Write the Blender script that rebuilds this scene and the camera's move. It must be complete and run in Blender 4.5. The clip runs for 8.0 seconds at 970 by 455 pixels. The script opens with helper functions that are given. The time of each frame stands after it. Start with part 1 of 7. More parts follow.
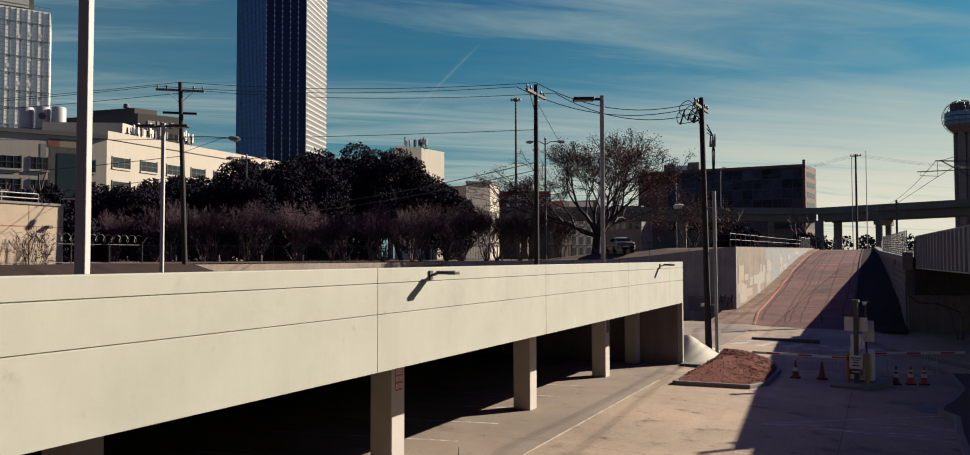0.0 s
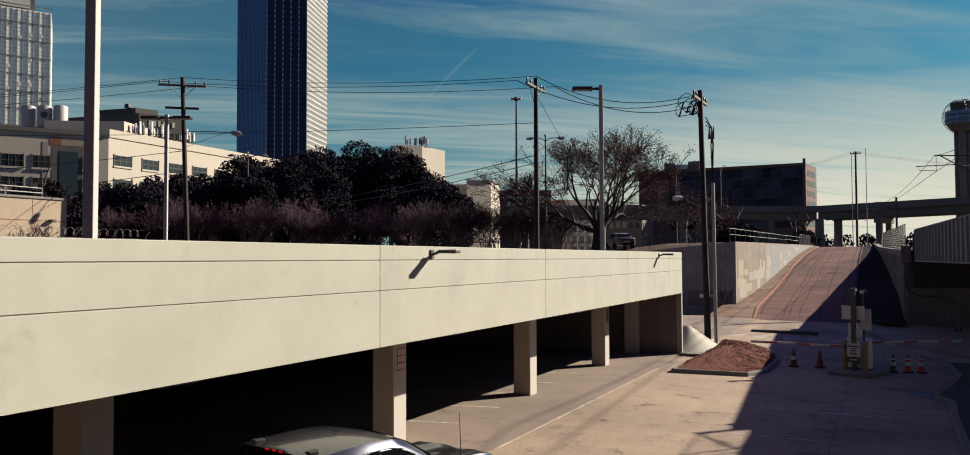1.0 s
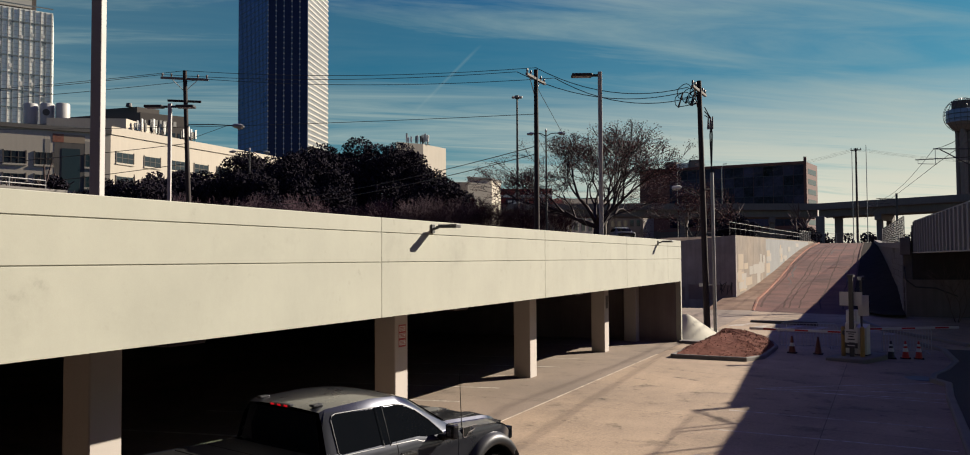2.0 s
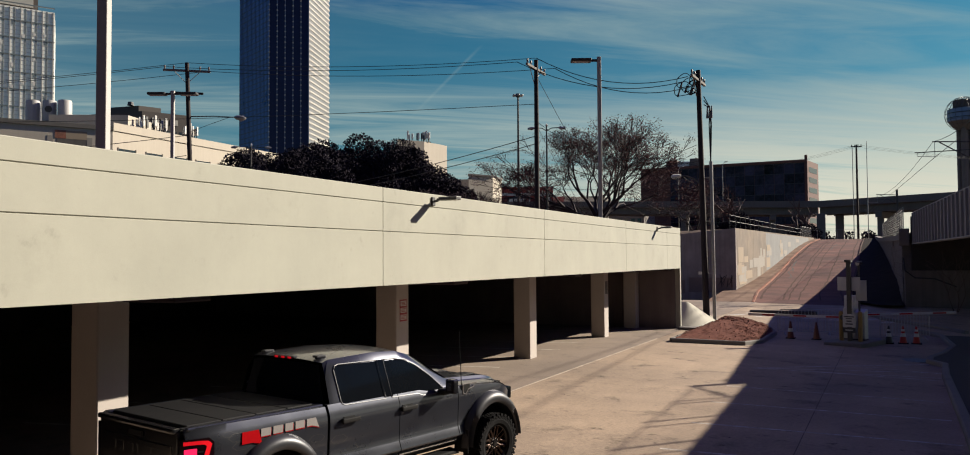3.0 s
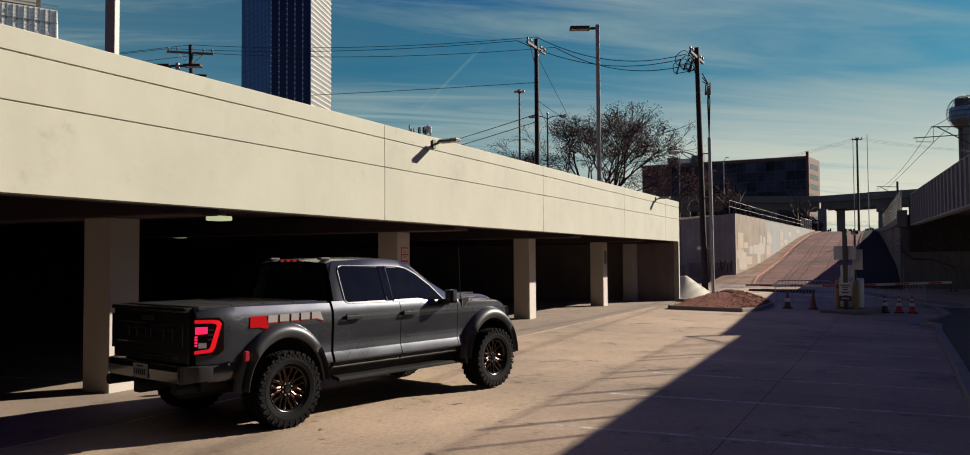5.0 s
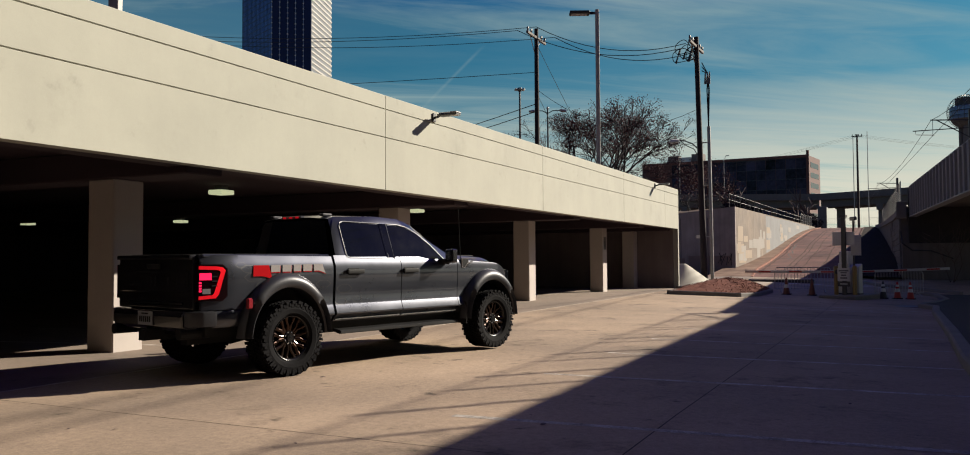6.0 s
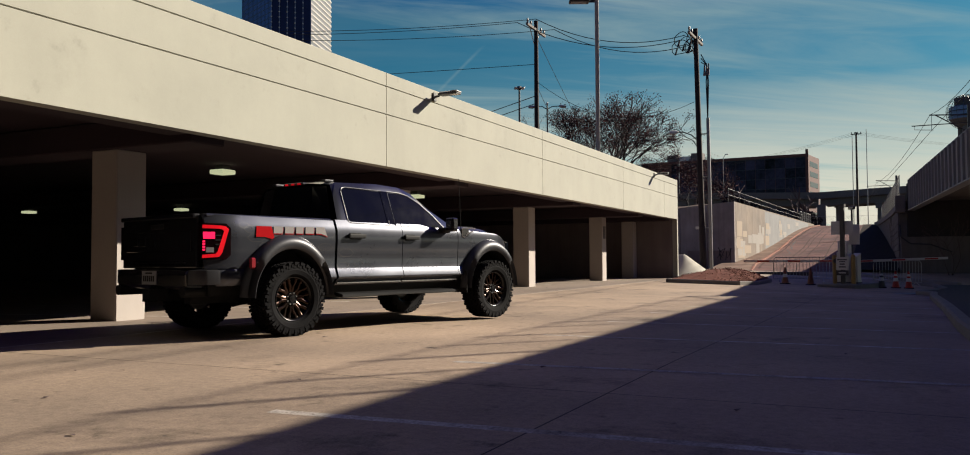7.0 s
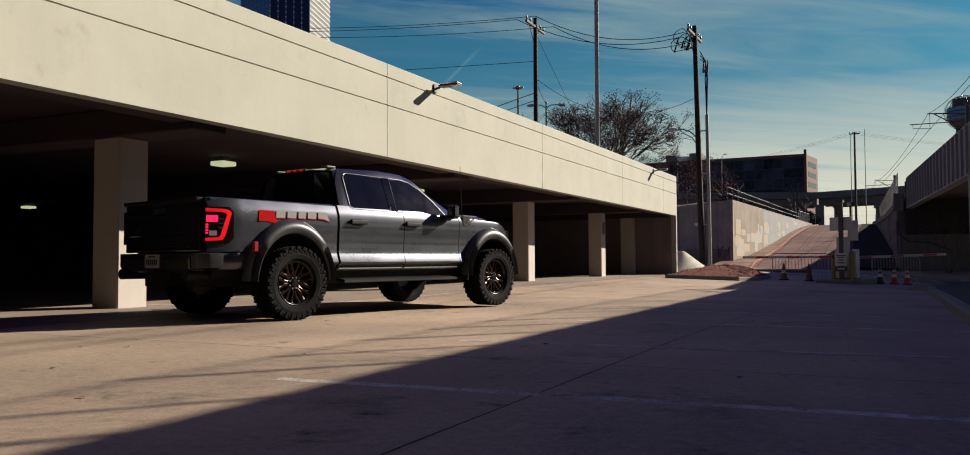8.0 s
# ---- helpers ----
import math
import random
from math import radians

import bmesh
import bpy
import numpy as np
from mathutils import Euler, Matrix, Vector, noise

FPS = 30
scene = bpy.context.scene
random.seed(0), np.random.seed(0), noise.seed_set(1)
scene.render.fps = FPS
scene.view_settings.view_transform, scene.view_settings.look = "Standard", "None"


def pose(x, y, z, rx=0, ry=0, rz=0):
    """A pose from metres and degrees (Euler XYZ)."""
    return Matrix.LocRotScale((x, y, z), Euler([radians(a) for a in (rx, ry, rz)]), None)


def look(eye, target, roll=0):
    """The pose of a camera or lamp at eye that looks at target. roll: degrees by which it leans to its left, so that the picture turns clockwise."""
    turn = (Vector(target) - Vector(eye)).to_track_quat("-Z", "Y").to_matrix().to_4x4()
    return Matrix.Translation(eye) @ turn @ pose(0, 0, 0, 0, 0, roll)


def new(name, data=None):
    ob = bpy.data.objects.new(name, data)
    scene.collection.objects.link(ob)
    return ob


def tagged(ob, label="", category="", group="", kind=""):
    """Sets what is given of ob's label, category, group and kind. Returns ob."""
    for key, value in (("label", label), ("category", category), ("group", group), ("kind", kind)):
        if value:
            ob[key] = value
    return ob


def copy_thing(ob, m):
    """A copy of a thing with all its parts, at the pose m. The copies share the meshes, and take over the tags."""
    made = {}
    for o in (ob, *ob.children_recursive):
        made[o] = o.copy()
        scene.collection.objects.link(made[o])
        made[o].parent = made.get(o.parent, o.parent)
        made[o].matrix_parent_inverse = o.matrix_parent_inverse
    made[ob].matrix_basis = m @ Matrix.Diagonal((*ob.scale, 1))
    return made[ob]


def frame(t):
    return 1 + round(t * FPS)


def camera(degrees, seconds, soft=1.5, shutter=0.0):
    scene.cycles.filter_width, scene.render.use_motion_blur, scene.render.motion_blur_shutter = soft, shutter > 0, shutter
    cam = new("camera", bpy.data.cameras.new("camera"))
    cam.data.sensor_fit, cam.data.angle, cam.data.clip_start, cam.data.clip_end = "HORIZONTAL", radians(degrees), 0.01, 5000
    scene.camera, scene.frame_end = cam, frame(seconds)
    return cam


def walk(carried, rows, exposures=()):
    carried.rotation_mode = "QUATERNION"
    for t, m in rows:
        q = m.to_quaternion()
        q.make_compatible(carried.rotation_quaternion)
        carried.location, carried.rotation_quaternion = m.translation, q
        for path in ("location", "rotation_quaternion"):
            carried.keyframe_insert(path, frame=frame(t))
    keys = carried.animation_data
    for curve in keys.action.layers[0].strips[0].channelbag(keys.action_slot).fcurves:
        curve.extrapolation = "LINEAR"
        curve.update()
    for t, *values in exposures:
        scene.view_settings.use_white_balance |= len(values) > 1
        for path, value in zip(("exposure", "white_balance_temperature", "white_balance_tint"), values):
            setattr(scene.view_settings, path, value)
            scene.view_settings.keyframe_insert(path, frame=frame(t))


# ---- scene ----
cam = camera(60.96, 8.0, 1.0)
PATH = [
    (0, (7.756, -23.718, 4.602), (-0.874, -5.691, 5.343), -0.10),
    (0.5, (7.819, -23.842, 4.412), (-0.818, -5.818, 5.159), -0.16),
    (1, (7.883, -23.960, 4.191), (-0.763, -5.941, 4.943), -0.21),
    (1.5, (7.949, -24.072, 3.947), (-0.709, -6.058, 4.702), -0.26),
    (3, (8.138, -24.372, 3.122), (-0.559, -6.378, 3.883), -0.35),
    (3.5, (8.195, -24.459, 2.825), (-0.514, -6.472, 3.588), -0.37),
    (4, (8.249, -24.540, 2.523), (-0.473, -6.558, 3.287), -0.37),
    (4.5, (8.296, -24.614, 2.217), (-0.435, -6.637, 2.982), -0.38),
    (6, (8.398, -24.792, 1.339), (-0.345, -6.821, 2.108), -0.35),
    (6.5, (8.415, -24.836, 1.091), (-0.325, -6.863, 1.861), -0.33),
    (7, (8.421, -24.872, 0.887), (-0.310, -6.895, 1.660), -0.31),
    (7.5, (8.416, -24.900, 0.750), (-0.300, -6.916, 1.524), -0.28),
    (8, (8.399, -24.920, 0.702), (-0.297, -6.926, 1.481), -0.25),
]
walk(cam, [(t, look(eye, target, roll)) for t, eye, target, roll in PATH])

# ---- light ----
SUN_DIR = Vector((0.98, 1.25, 0.8)).normalized()
sun_el = math.asin(SUN_DIR.z)
sun_az = math.atan2(SUN_DIR.x, SUN_DIR.y)
sun_data = bpy.data.lights.new("sun", "SUN")
sun_data.energy, sun_data.angle, sun_data.color = 4.9, radians(0.53), (1.0, 0.90, 0.735)
sun_lamp = new("sun", sun_data)
sun_lamp.matrix_world = look((40, 40, 60), Vector((40, 40, 60)) - SUN_DIR)

world = bpy.data.worlds.new("sky")
scene.world = world
world.use_nodes = True
wn, wl = world.node_tree.nodes, world.node_tree.links
wn.clear()
w_out = wn.new("ShaderNodeOutputWorld")
w_bg = wn.new("ShaderNodeBackground")
w_sky = wn.new("ShaderNodeTexSky")
w_sky.sky_type, w_sky.sun_disc = "NISHITA", False
w_sky.sun_elevation, w_sky.sun_rotation = sun_el, sun_az
w_sky.air_density, w_sky.dust_density, w_sky.ozone_density = 1.0, 0.6, 2.0
w_tc = wn.new("ShaderNodeTexCoord")
# thin cirrus: streaked noise on a flat layer high above
w_sep = wn.new("ShaderNodeSeparateXYZ")
wl.new(w_tc.outputs["Generated"], w_sep.inputs[0])


def wmath(op, a, b=None, clamp=False):
    n = wn.new("ShaderNodeMath")
    n.operation, n.use_clamp = op, clamp
    for i, v in enumerate((a, b)):
        if v is None:
            continue
        if isinstance(v, (int, float)):
            n.inputs[i].default_value = v
        else:
            wl.new(v, n.inputs[i])
    return n.outputs[0]


def wlayer(rot, scale, detail, rough, dist=0.0):
    """Noise on the flat cloud layer, turned by rot degrees and then stretched."""
    turn = wn.new("ShaderNodeMapping")
    turn.inputs["Rotation"].default_value = (0, 0, radians(rot))
    wl.new(w_flat, turn.inputs[0])
    m = wn.new("ShaderNodeMapping")
    m.inputs["Scale"].default_value = scale
    wl.new(turn.outputs[0], m.inputs[0])
    n = wn.new("ShaderNodeTexNoise")
    n.inputs["Scale"].default_value, n.inputs["Detail"].default_value = 1.0, detail
    n.inputs["Roughness"].default_value, n.inputs["Distortion"].default_value = rough, dist
    wl.new(m.outputs[0], n.inputs["Vector"])
    return n.outputs["Fac"]


w_h = wmath("ADD", wmath("MAXIMUM", w_sep.outputs[2], 0.0), 0.06)
w_comb = wn.new("ShaderNodeCombineXYZ")
wl.new(wmath("DIVIDE", w_sep.outputs[0], w_h), w_comb.inputs[0])
wl.new(wmath("DIVIDE", w_sep.outputs[1], w_h), w_comb.inputs[1])
w_flat = w_comb.outputs[0]
streak = wlayer(-36, (0.30, 1.7, 1), 10, 0.62, 1.4)
broad = wlayer(-34, (0.25, 0.6, 1), 3, 0.5)
veil = wmath("MULTIPLY", wmath("SUBTRACT", streak, 0.45, True), wmath("MULTIPLY", wmath("SUBTRACT", broad, 0.3, True), 6.0), True)
low = wmath("SUBTRACT", 1.0, wmath("MULTIPLY", w_sep.outputs[2], 2.6), True)
veil = wmath("ADD", wmath("MULTIPLY", veil, 1.7), wmath("MULTIPLY", wmath("MULTIPLY", low, low), wmath("SUBTRACT", wmath("MULTIPLY", streak, 2.4), 0.62, True)), True)
# the veil thins out overhead, and a pale haze lies low on the sun's side
veil = wmath("MULTIPLY", veil, wmath("SUBTRACT", 2.3, wmath("MULTIPLY", w_sep.outputs[2], 4.3), True))
w_side = wn.new("ShaderNodeVectorMath")
w_side.operation = "DOT_PRODUCT"
wl.new(w_tc.outputs["Generated"], w_side.inputs[0])
w_side.inputs[1].default_value = (0.62, 0.78, 0.0)
haze = wmath("MULTIPLY", wmath("SUBTRACT", w_side.outputs["Value"], 0.34, True), 3.0, True)
haze = wmath("MULTIPLY", haze, wmath("SUBTRACT", 1.35, wmath("MULTIPLY", w_sep.outputs[2], 6.6), True))
haze = wmath("MULTIPLY", haze, wmath("SUBTRACT", wmath("MULTIPLY", streak, 3.4), 0.55, True), True)
veil = wmath("ADD", veil, wmath("MULTIPLY", wmath("SUBTRACT", 0.32, w_side.outputs["Value"], True), wmath("ADD", wmath("MULTIPLY", streak, 0.5), 0.08)), True)
# and fades out on the side away from the sun
veil = wmath("MULTIPLY", veil, wmath("ADD", 0.25, wmath("MULTIPLY", wmath("ADD", w_side.outputs["Value"], 0.75, True), 1.2), True))
# one old vapour trail
w_dot = wn.new("ShaderNodeVectorMath")
w_dot.operation = "DOT_PRODUCT"
wl.new(w_tc.outputs["Generated"], w_dot.inputs[0])
w_dot.inputs[1].default_value = (-0.551, -0.469, 0.691)
trail = wmath("SUBTRACT", 1.0, wmath("MULTIPLY", wmath("ABSOLUTE", w_dot.outputs["Value"]), 380.0), True)
trail = wmath("MULTIPLY", trail, wmath("MULTIPLY", wmath("SUBTRACT", w_sep.outputs[2], 0.165, True), 20.0, True))
trail = wmath("MULTIPLY", trail, wmath("MULTIPLY", wmath("SUBTRACT", 0.255, w_sep.outputs[2], True), 60.0, True))
trail = wmath("MULTIPLY", trail, wmath("GREATER_THAN", w_sep.outputs[1], 0.0))
veil = wmath("ADD", veil, wmath("MULTIPLY", trail, 0.16), True)
w_tint = wn.new("ShaderNodeMix")
w_tint.data_type, w_tint.blend_type = "RGBA", "MULTIPLY"
w_tint.inputs[0].default_value = 1.0
wl.new(w_sky.outputs[0], w_tint.inputs[6])
# teal near the horizon, a deeper and purer blue overhead
w_deep = wn.new("ShaderNodeMix")
w_deep.data_type = "RGBA"
wl.new(wmath("MULTIPLY", wmath("SUBTRACT", w_sep.outputs[2], 0.28, True), 5.5, True), w_deep.inputs[0])
w_deep.inputs[6].default_value = (0.125, 0.44, 0.50, 1)
w_deep.inputs[7].default_value = (0.046, 0.012, 0.66, 1)
wl.new(w_deep.outputs[2], w_tint.inputs[7])
w_mix = wn.new("ShaderNodeMix")
w_mix.data_type = "RGBA"
wl.new(veil, w_mix.inputs[0])
wl.new(w_tint.outputs[2], w_mix.inputs[6])
w_mix.inputs[7].default_value = (3.3, 4.3, 4.15, 1)
w_mix2 = wn.new("ShaderNodeMix")
w_mix2.data_type = "RGBA"
wl.new(haze, w_mix2.inputs[0])
wl.new(w_mix.outputs[2], w_mix2.inputs[6])
w_mix2.inputs[7].default_value = (7.3, 7.0, 5.7, 1)
wl.new(w_mix2.outputs[2], w_bg.inputs[0])
w_bg.inputs[1].default_value = 0.05
wl.new(w_bg.outputs[0], w_out.inputs[0])
scene.view_settings.exposure = 1.05

# ---- materials ----


def material(name, base, rough=0.8, metal=0.0, var=0.12, scale=1.5, fine=40.0, fine_var=0.08, bump=0.15, streaks=0.0, tint=None, per_object=0.0, spec=0.5, coat=0.0, marks=0.0, spots=0.0, mid=0.0):
    """A surface with stains at one scale, grain at another, and optional vertical run-off streaks."""
    m = bpy.data.materials.new(name)
    m.use_nodes = True
    n, l = m.node_tree.nodes, m.node_tree.links
    b = n["Principled BSDF"]
    b.inputs["Metallic"].default_value = metal
    b.inputs["Specular IOR Level"].default_value = spec
    b.inputs["Coat Weight"].default_value = coat
    b.inputs["Coat Roughness"].default_value = 0.05
    geo = n.new("ShaderNodeNewGeometry")

    def noise_of(sc, detail, vec=None, rough_=0.6):
        t = n.new("ShaderNodeTexNoise")
        t.inputs["Scale"].default_value, t.inputs["Detail"].default_value = sc, detail
        t.inputs["Roughness"].default_value = rough_
        l.new(vec or geo.outputs["Position"], t.inputs["Vector"])
        return t.outputs["Fac"]

    def calc(op, a, c):
        t = n.new("ShaderNodeMath")
        t.operation = op
        for i, v in enumerate((a, c)):
            if isinstance(v, (int, float)):
                t.inputs[i].default_value = v
            else:
                l.new(v, t.inputs[i])
        return t.outputs[0]

    big, small = noise_of(scale, 6), noise_of(fine, 3)
    f = calc("ADD", 1.0, calc("MULTIPLY", calc("SUBTRACT", big, 0.5), 2 * var * 1.8))
    f = calc("ADD", f, calc("MULTIPLY", calc("SUBTRACT", small, 0.5), 2 * fine_var * 1.8))
    if mid:
        f = calc("ADD", f, calc("MULTIPLY", calc("SUBTRACT", noise_of(fine * 0.22, 4, None, 0.7), 0.5), 3.6 * mid))
    if streaks:
        mp = n.new("ShaderNodeMapping")
        mp.inputs["Scale"].default_value = (2.2, 2.2, 0.12)
        l.new(geo.outputs["Position"], mp.inputs[0])
        f = calc("ADD", f, calc("MULTIPLY", calc("SUBTRACT", noise_of(1.6, 6, mp.outputs[0]), 0.5), -2.6 * streaks))
    if marks:
        mp = n.new("ShaderNodeMapping")
        mp.inputs["Scale"].default_value = (1.5, 0.09, 1.0)
        l.new(geo.outputs["Position"], mp.inputs[0])
        f = calc("ADD", f, calc("MULTIPLY", calc("SUBTRACT", noise_of(1.3, 6, mp.outputs[0]), 0.5), 2 * marks))
    if spots:
        sp = calc("MULTIPLY", calc("MAXIMUM", calc("SUBTRACT", noise_of(0.85, 8, None, 0.68), 0.56), 0.0), -6.0 * spots)
        f = calc("ADD", f, sp)
        f = calc("ADD", f, calc("MULTIPLY", calc("MAXIMUM", calc("SUBTRACT", noise_of(3.4, 5, None, 0.6), 0.63), 0.0), -7.0 * spots))
    if per_object:
        oi = n.new("ShaderNodeObjectInfo")
        f = calc("ADD", f, calc("MULTIPLY", calc("SUBTRACT", oi.outputs["Random"], 0.5), 2 * per_object))
    mul = n.new("ShaderNodeMix")
    mul.data_type, mul.blend_type = "RGBA", "MULTIPLY"
    mul.inputs[0].default_value = 1.0
    if tint:
        mx = n.new("ShaderNodeMix")
        mx.data_type = "RGBA"
        l.new(calc("MULTIPLY", calc("SUBTRACT", noise_of(scale * 0.45, 5), 0.35), 2.6), mx.inputs[0])
        mx.clamp_factor = True
        mx.inputs[6].default_value, mx.inputs[7].default_value = (*base, 1), (*tint, 1)
        l.new(mx.outputs[2], mul.inputs[6])
    else:
        mul.inputs[6].default_value = (*base, 1)
    comb = n.new("ShaderNodeCombineColor")
    for i in range(3):
        l.new(f, comb.inputs[i])
    l.new(comb.outputs[0], mul.inputs[7])
    l.new(mul.outputs[2], b.inputs["Base Color"])
    l.new(calc("ADD", rough - 0.08, calc("MULTIPLY", big, 0.16)), b.inputs["Roughness"])
    if bump:
        bp = n.new("ShaderNodeBump")
        bp.inputs["Strength"].default_value, bp.inputs["Distance"].default_value = bump, 0.02
        l.new(calc("ADD", calc("MULTIPLY", big, 0.6), calc("MULTIPLY", small, 0.4)), bp.inputs["Height"])
        l.new(bp.outputs[0], b.inputs["Normal"])
    return m


def glowing(name, colour, strength):
    m = bpy.data.materials.new(name)
    m.use_nodes = True
    b = m.node_tree.nodes["Principled BSDF"]
    b.inputs["Base Color"].default_value = (*colour, 1)
    b.inputs["Emission Color"].default_value = (*colour, 1)
    b.inputs["Emission Strength"].default_value = strength
    b.inputs["Roughness"].default_value = 0.3
    return m


M = dict(
    panel=material("painted precast concrete", (0.340, 0.336, 0.288), 0.85, var=0.10, scale=0.75, fine=60, fine_var=0.03, bump=0.06, streaks=0.03, spots=0.13, mid=0.02, spec=0.3),
    column=material("painted column concrete", (0.41, 0.37, 0.345), 0.85, var=0.06, scale=1.2, fine=50, fine_var=0.04, bump=0.08, streaks=0.04, spec=0.3),
    # near-black purple base: the garage's shade is put into the soffit colour
    soffit=material("shade-toned soffit concrete", (0.042, 0.028, 0.036), 0.9, var=0.18, scale=0.5, bump=0.15, spec=0.3),
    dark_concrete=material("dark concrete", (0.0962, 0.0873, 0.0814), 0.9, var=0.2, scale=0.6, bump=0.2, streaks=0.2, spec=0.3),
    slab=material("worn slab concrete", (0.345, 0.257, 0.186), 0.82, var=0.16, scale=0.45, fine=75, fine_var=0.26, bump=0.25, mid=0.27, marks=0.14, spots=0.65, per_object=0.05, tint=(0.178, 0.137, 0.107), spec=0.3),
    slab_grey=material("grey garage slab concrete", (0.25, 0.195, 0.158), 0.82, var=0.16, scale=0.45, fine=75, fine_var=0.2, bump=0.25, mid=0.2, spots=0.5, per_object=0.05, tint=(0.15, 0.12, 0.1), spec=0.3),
    joint=material("dark joint", (0.0444, 0.037, 0.0333), 0.95, bump=0.1),
    line=material("worn white paint", (0.46, 0.425, 0.39), 0.85, var=0.3, scale=6, fine=45, fine_var=0.5, bump=0.05, spec=0.15, mid=0.5, tint=(0.24, 0.20, 0.17)),
    kerb=material("kerb concrete", (0.172, 0.159, 0.150), 0.9, var=0.2, scale=1.2, bump=0.2, spec=0.3),
    retaining=material("stained retaining wall concrete", (0.205, 0.163, 0.128), 0.9, var=0.22, scale=0.8, bump=0.2, streaks=0.25, tint=(0.155, 0.13, 0.111), spec=0.3),
    paint_patch=material("pale cover-up paint", (0.245, 0.222, 0.196), 0.85, var=0.08, scale=1.0, bump=0.1),
    paint_patch_warm=material("buff cover-up paint", (0.265, 0.207, 0.15), 0.85, var=0.08, scale=1.0, bump=0.1),
    asphalt=material("cracked ramp paving", (0.165, 0.083, 0.072), 0.9, var=0.35, scale=0.5, fine=25, fine_var=0.2, bump=0.3, mid=0.12, tint=(0.085, 0.054, 0.052), spec=0.1),
    crack_dark=material("tar-filled seam", (0.075, 0.042, 0.036), 0.9, var=0.3, scale=2, bump=0.1, spec=0.1),
    footway=material("dusty brown footway concrete", (0.23, 0.155, 0.115), 0.9, var=0.3, scale=1.0, bump=0.2, tint=(0.12, 0.075, 0.06), spec=0.1),
    red_kerb=material("faded red kerb paint", (0.25, 0.10, 0.07), 0.85, var=0.4, scale=3, bump=0.2, spec=0.1, mid=0.3, tint=(0.17, 0.115, 0.09)),
    dirt=material("dry earth and grass", (0.034, 0.023, 0.02), 0.95, var=0.35, scale=0.8, fine=20, fine_var=0.3, bump=0.6, spec=0.1),
    # almost black base: the shade on the bank is put into the colour
    bank=material("earth with shade in its colour", (0.017, 0.012, 0.012), 0.95, var=0.4, scale=1.2, fine=14, fine_var=0.4, bump=0.8, spec=0.05),
    stem_bark=material("pale crape myrtle bark", (0.12, 0.068, 0.07), 0.9, var=0.25, scale=6, bump=0.2),
    lot=material("dusty parking lot asphalt", (0.105, 0.073, 0.06), 0.95, var=0.3, scale=0.5, fine=12, fine_var=0.2, bump=0.3, spec=0.1, tint=(0.07, 0.05, 0.042)),
    mulch=material("red-brown mulch", (0.125, 0.046, 0.034), 0.95, var=0.35, scale=6, fine=60, fine_var=0.35, bump=1.0, spec=0.1),
    plaster=material("pale plaster mound", (0.33, 0.312, 0.262), 0.85, var=0.06, scale=1.2, bump=0.1),
    girder=material("grey painted steel", (0.222, 0.211, 0.211), 0.55, var=0.12, scale=1.0, bump=0.05, streaks=0.2),
    steel_dark=material("dark steel", (0.035, 0.033, 0.035), 0.5, var=0.15, scale=4, bump=0.05),
    galv=material("galvanised steel", (0.311, 0.303, 0.296), 0.45, 0.6, var=0.15, scale=5, bump=0.05),
    pole_paint=material("beige painted steel pole", (0.40, 0.375, 0.36), 0.5, var=0.06, scale=2, bump=0.03),
    timber=material("creosoted timber pole", (0.021, 0.014, 0.014), 0.85, var=0.3, scale=6, bump=0.4, streaks=0.3),
    cable=material("black cable", (0.012, 0.012, 0.014), 0.6, var=0.1, bump=0.0),
    cream=material("cream rendered wall", (0.4, 0.355, 0.295), 0.9, var=0.07, scale=0.2, bump=0.05, streaks=0.08),
    roofing=material("roofing felt", (0.104, 0.0962, 0.0888), 0.9, var=0.2, scale=0.5),
    # darkened base stands for the shade under the bridge end
    abutment=material("shade-darkened abutment concrete", (0.10, 0.082, 0.078), 0.9, var=0.2, scale=0.7, bump=0.2, streaks=0.25),
    grey_wall=material("grey board-marked concrete", (0.30, 0.262, 0.25), 0.9, var=0.2, scale=0.7, bump=0.2, streaks=0.3, spec=0.3, tint=(0.2, 0.168, 0.16)),
    # purple-grey base holds the shade tone of the garage end wall
    board_wall=material("bare concrete with shade tint", (0.17, 0.14, 0.142), 0.9, var=0.2, scale=0.8, bump=0.2, streaks=0.2, spec=0.3),
    # near-black base puts deep shade into recessed and inner faces
    soot=material("shade-black concrete", (0.03, 0.026, 0.027), 0.9, var=0.3, scale=0.7, bump=0.2, streaks=0.2, spec=0.2),
    brick=material("brown brick", (0.1, 0.043, 0.036), 0.85, var=0.15, scale=1.0, bump=0.1),
    red_wall=material("red painted wall", (0.244, 0.037, 0.0296), 0.8, var=0.1, scale=0.4),
    white_paint=material("white paint", (0.533, 0.518, 0.488), 0.6, var=0.05, scale=3, bump=0.03),
    bark=material("grey bark", (0.07, 0.045, 0.043), 0.9, var=0.25, scale=8, bump=0.5),
    twig=material("purple-brown twigs", (0.042, 0.016, 0.028), 0.9, var=0.25, scale=2, bump=0.0, per_object=0.15),
)


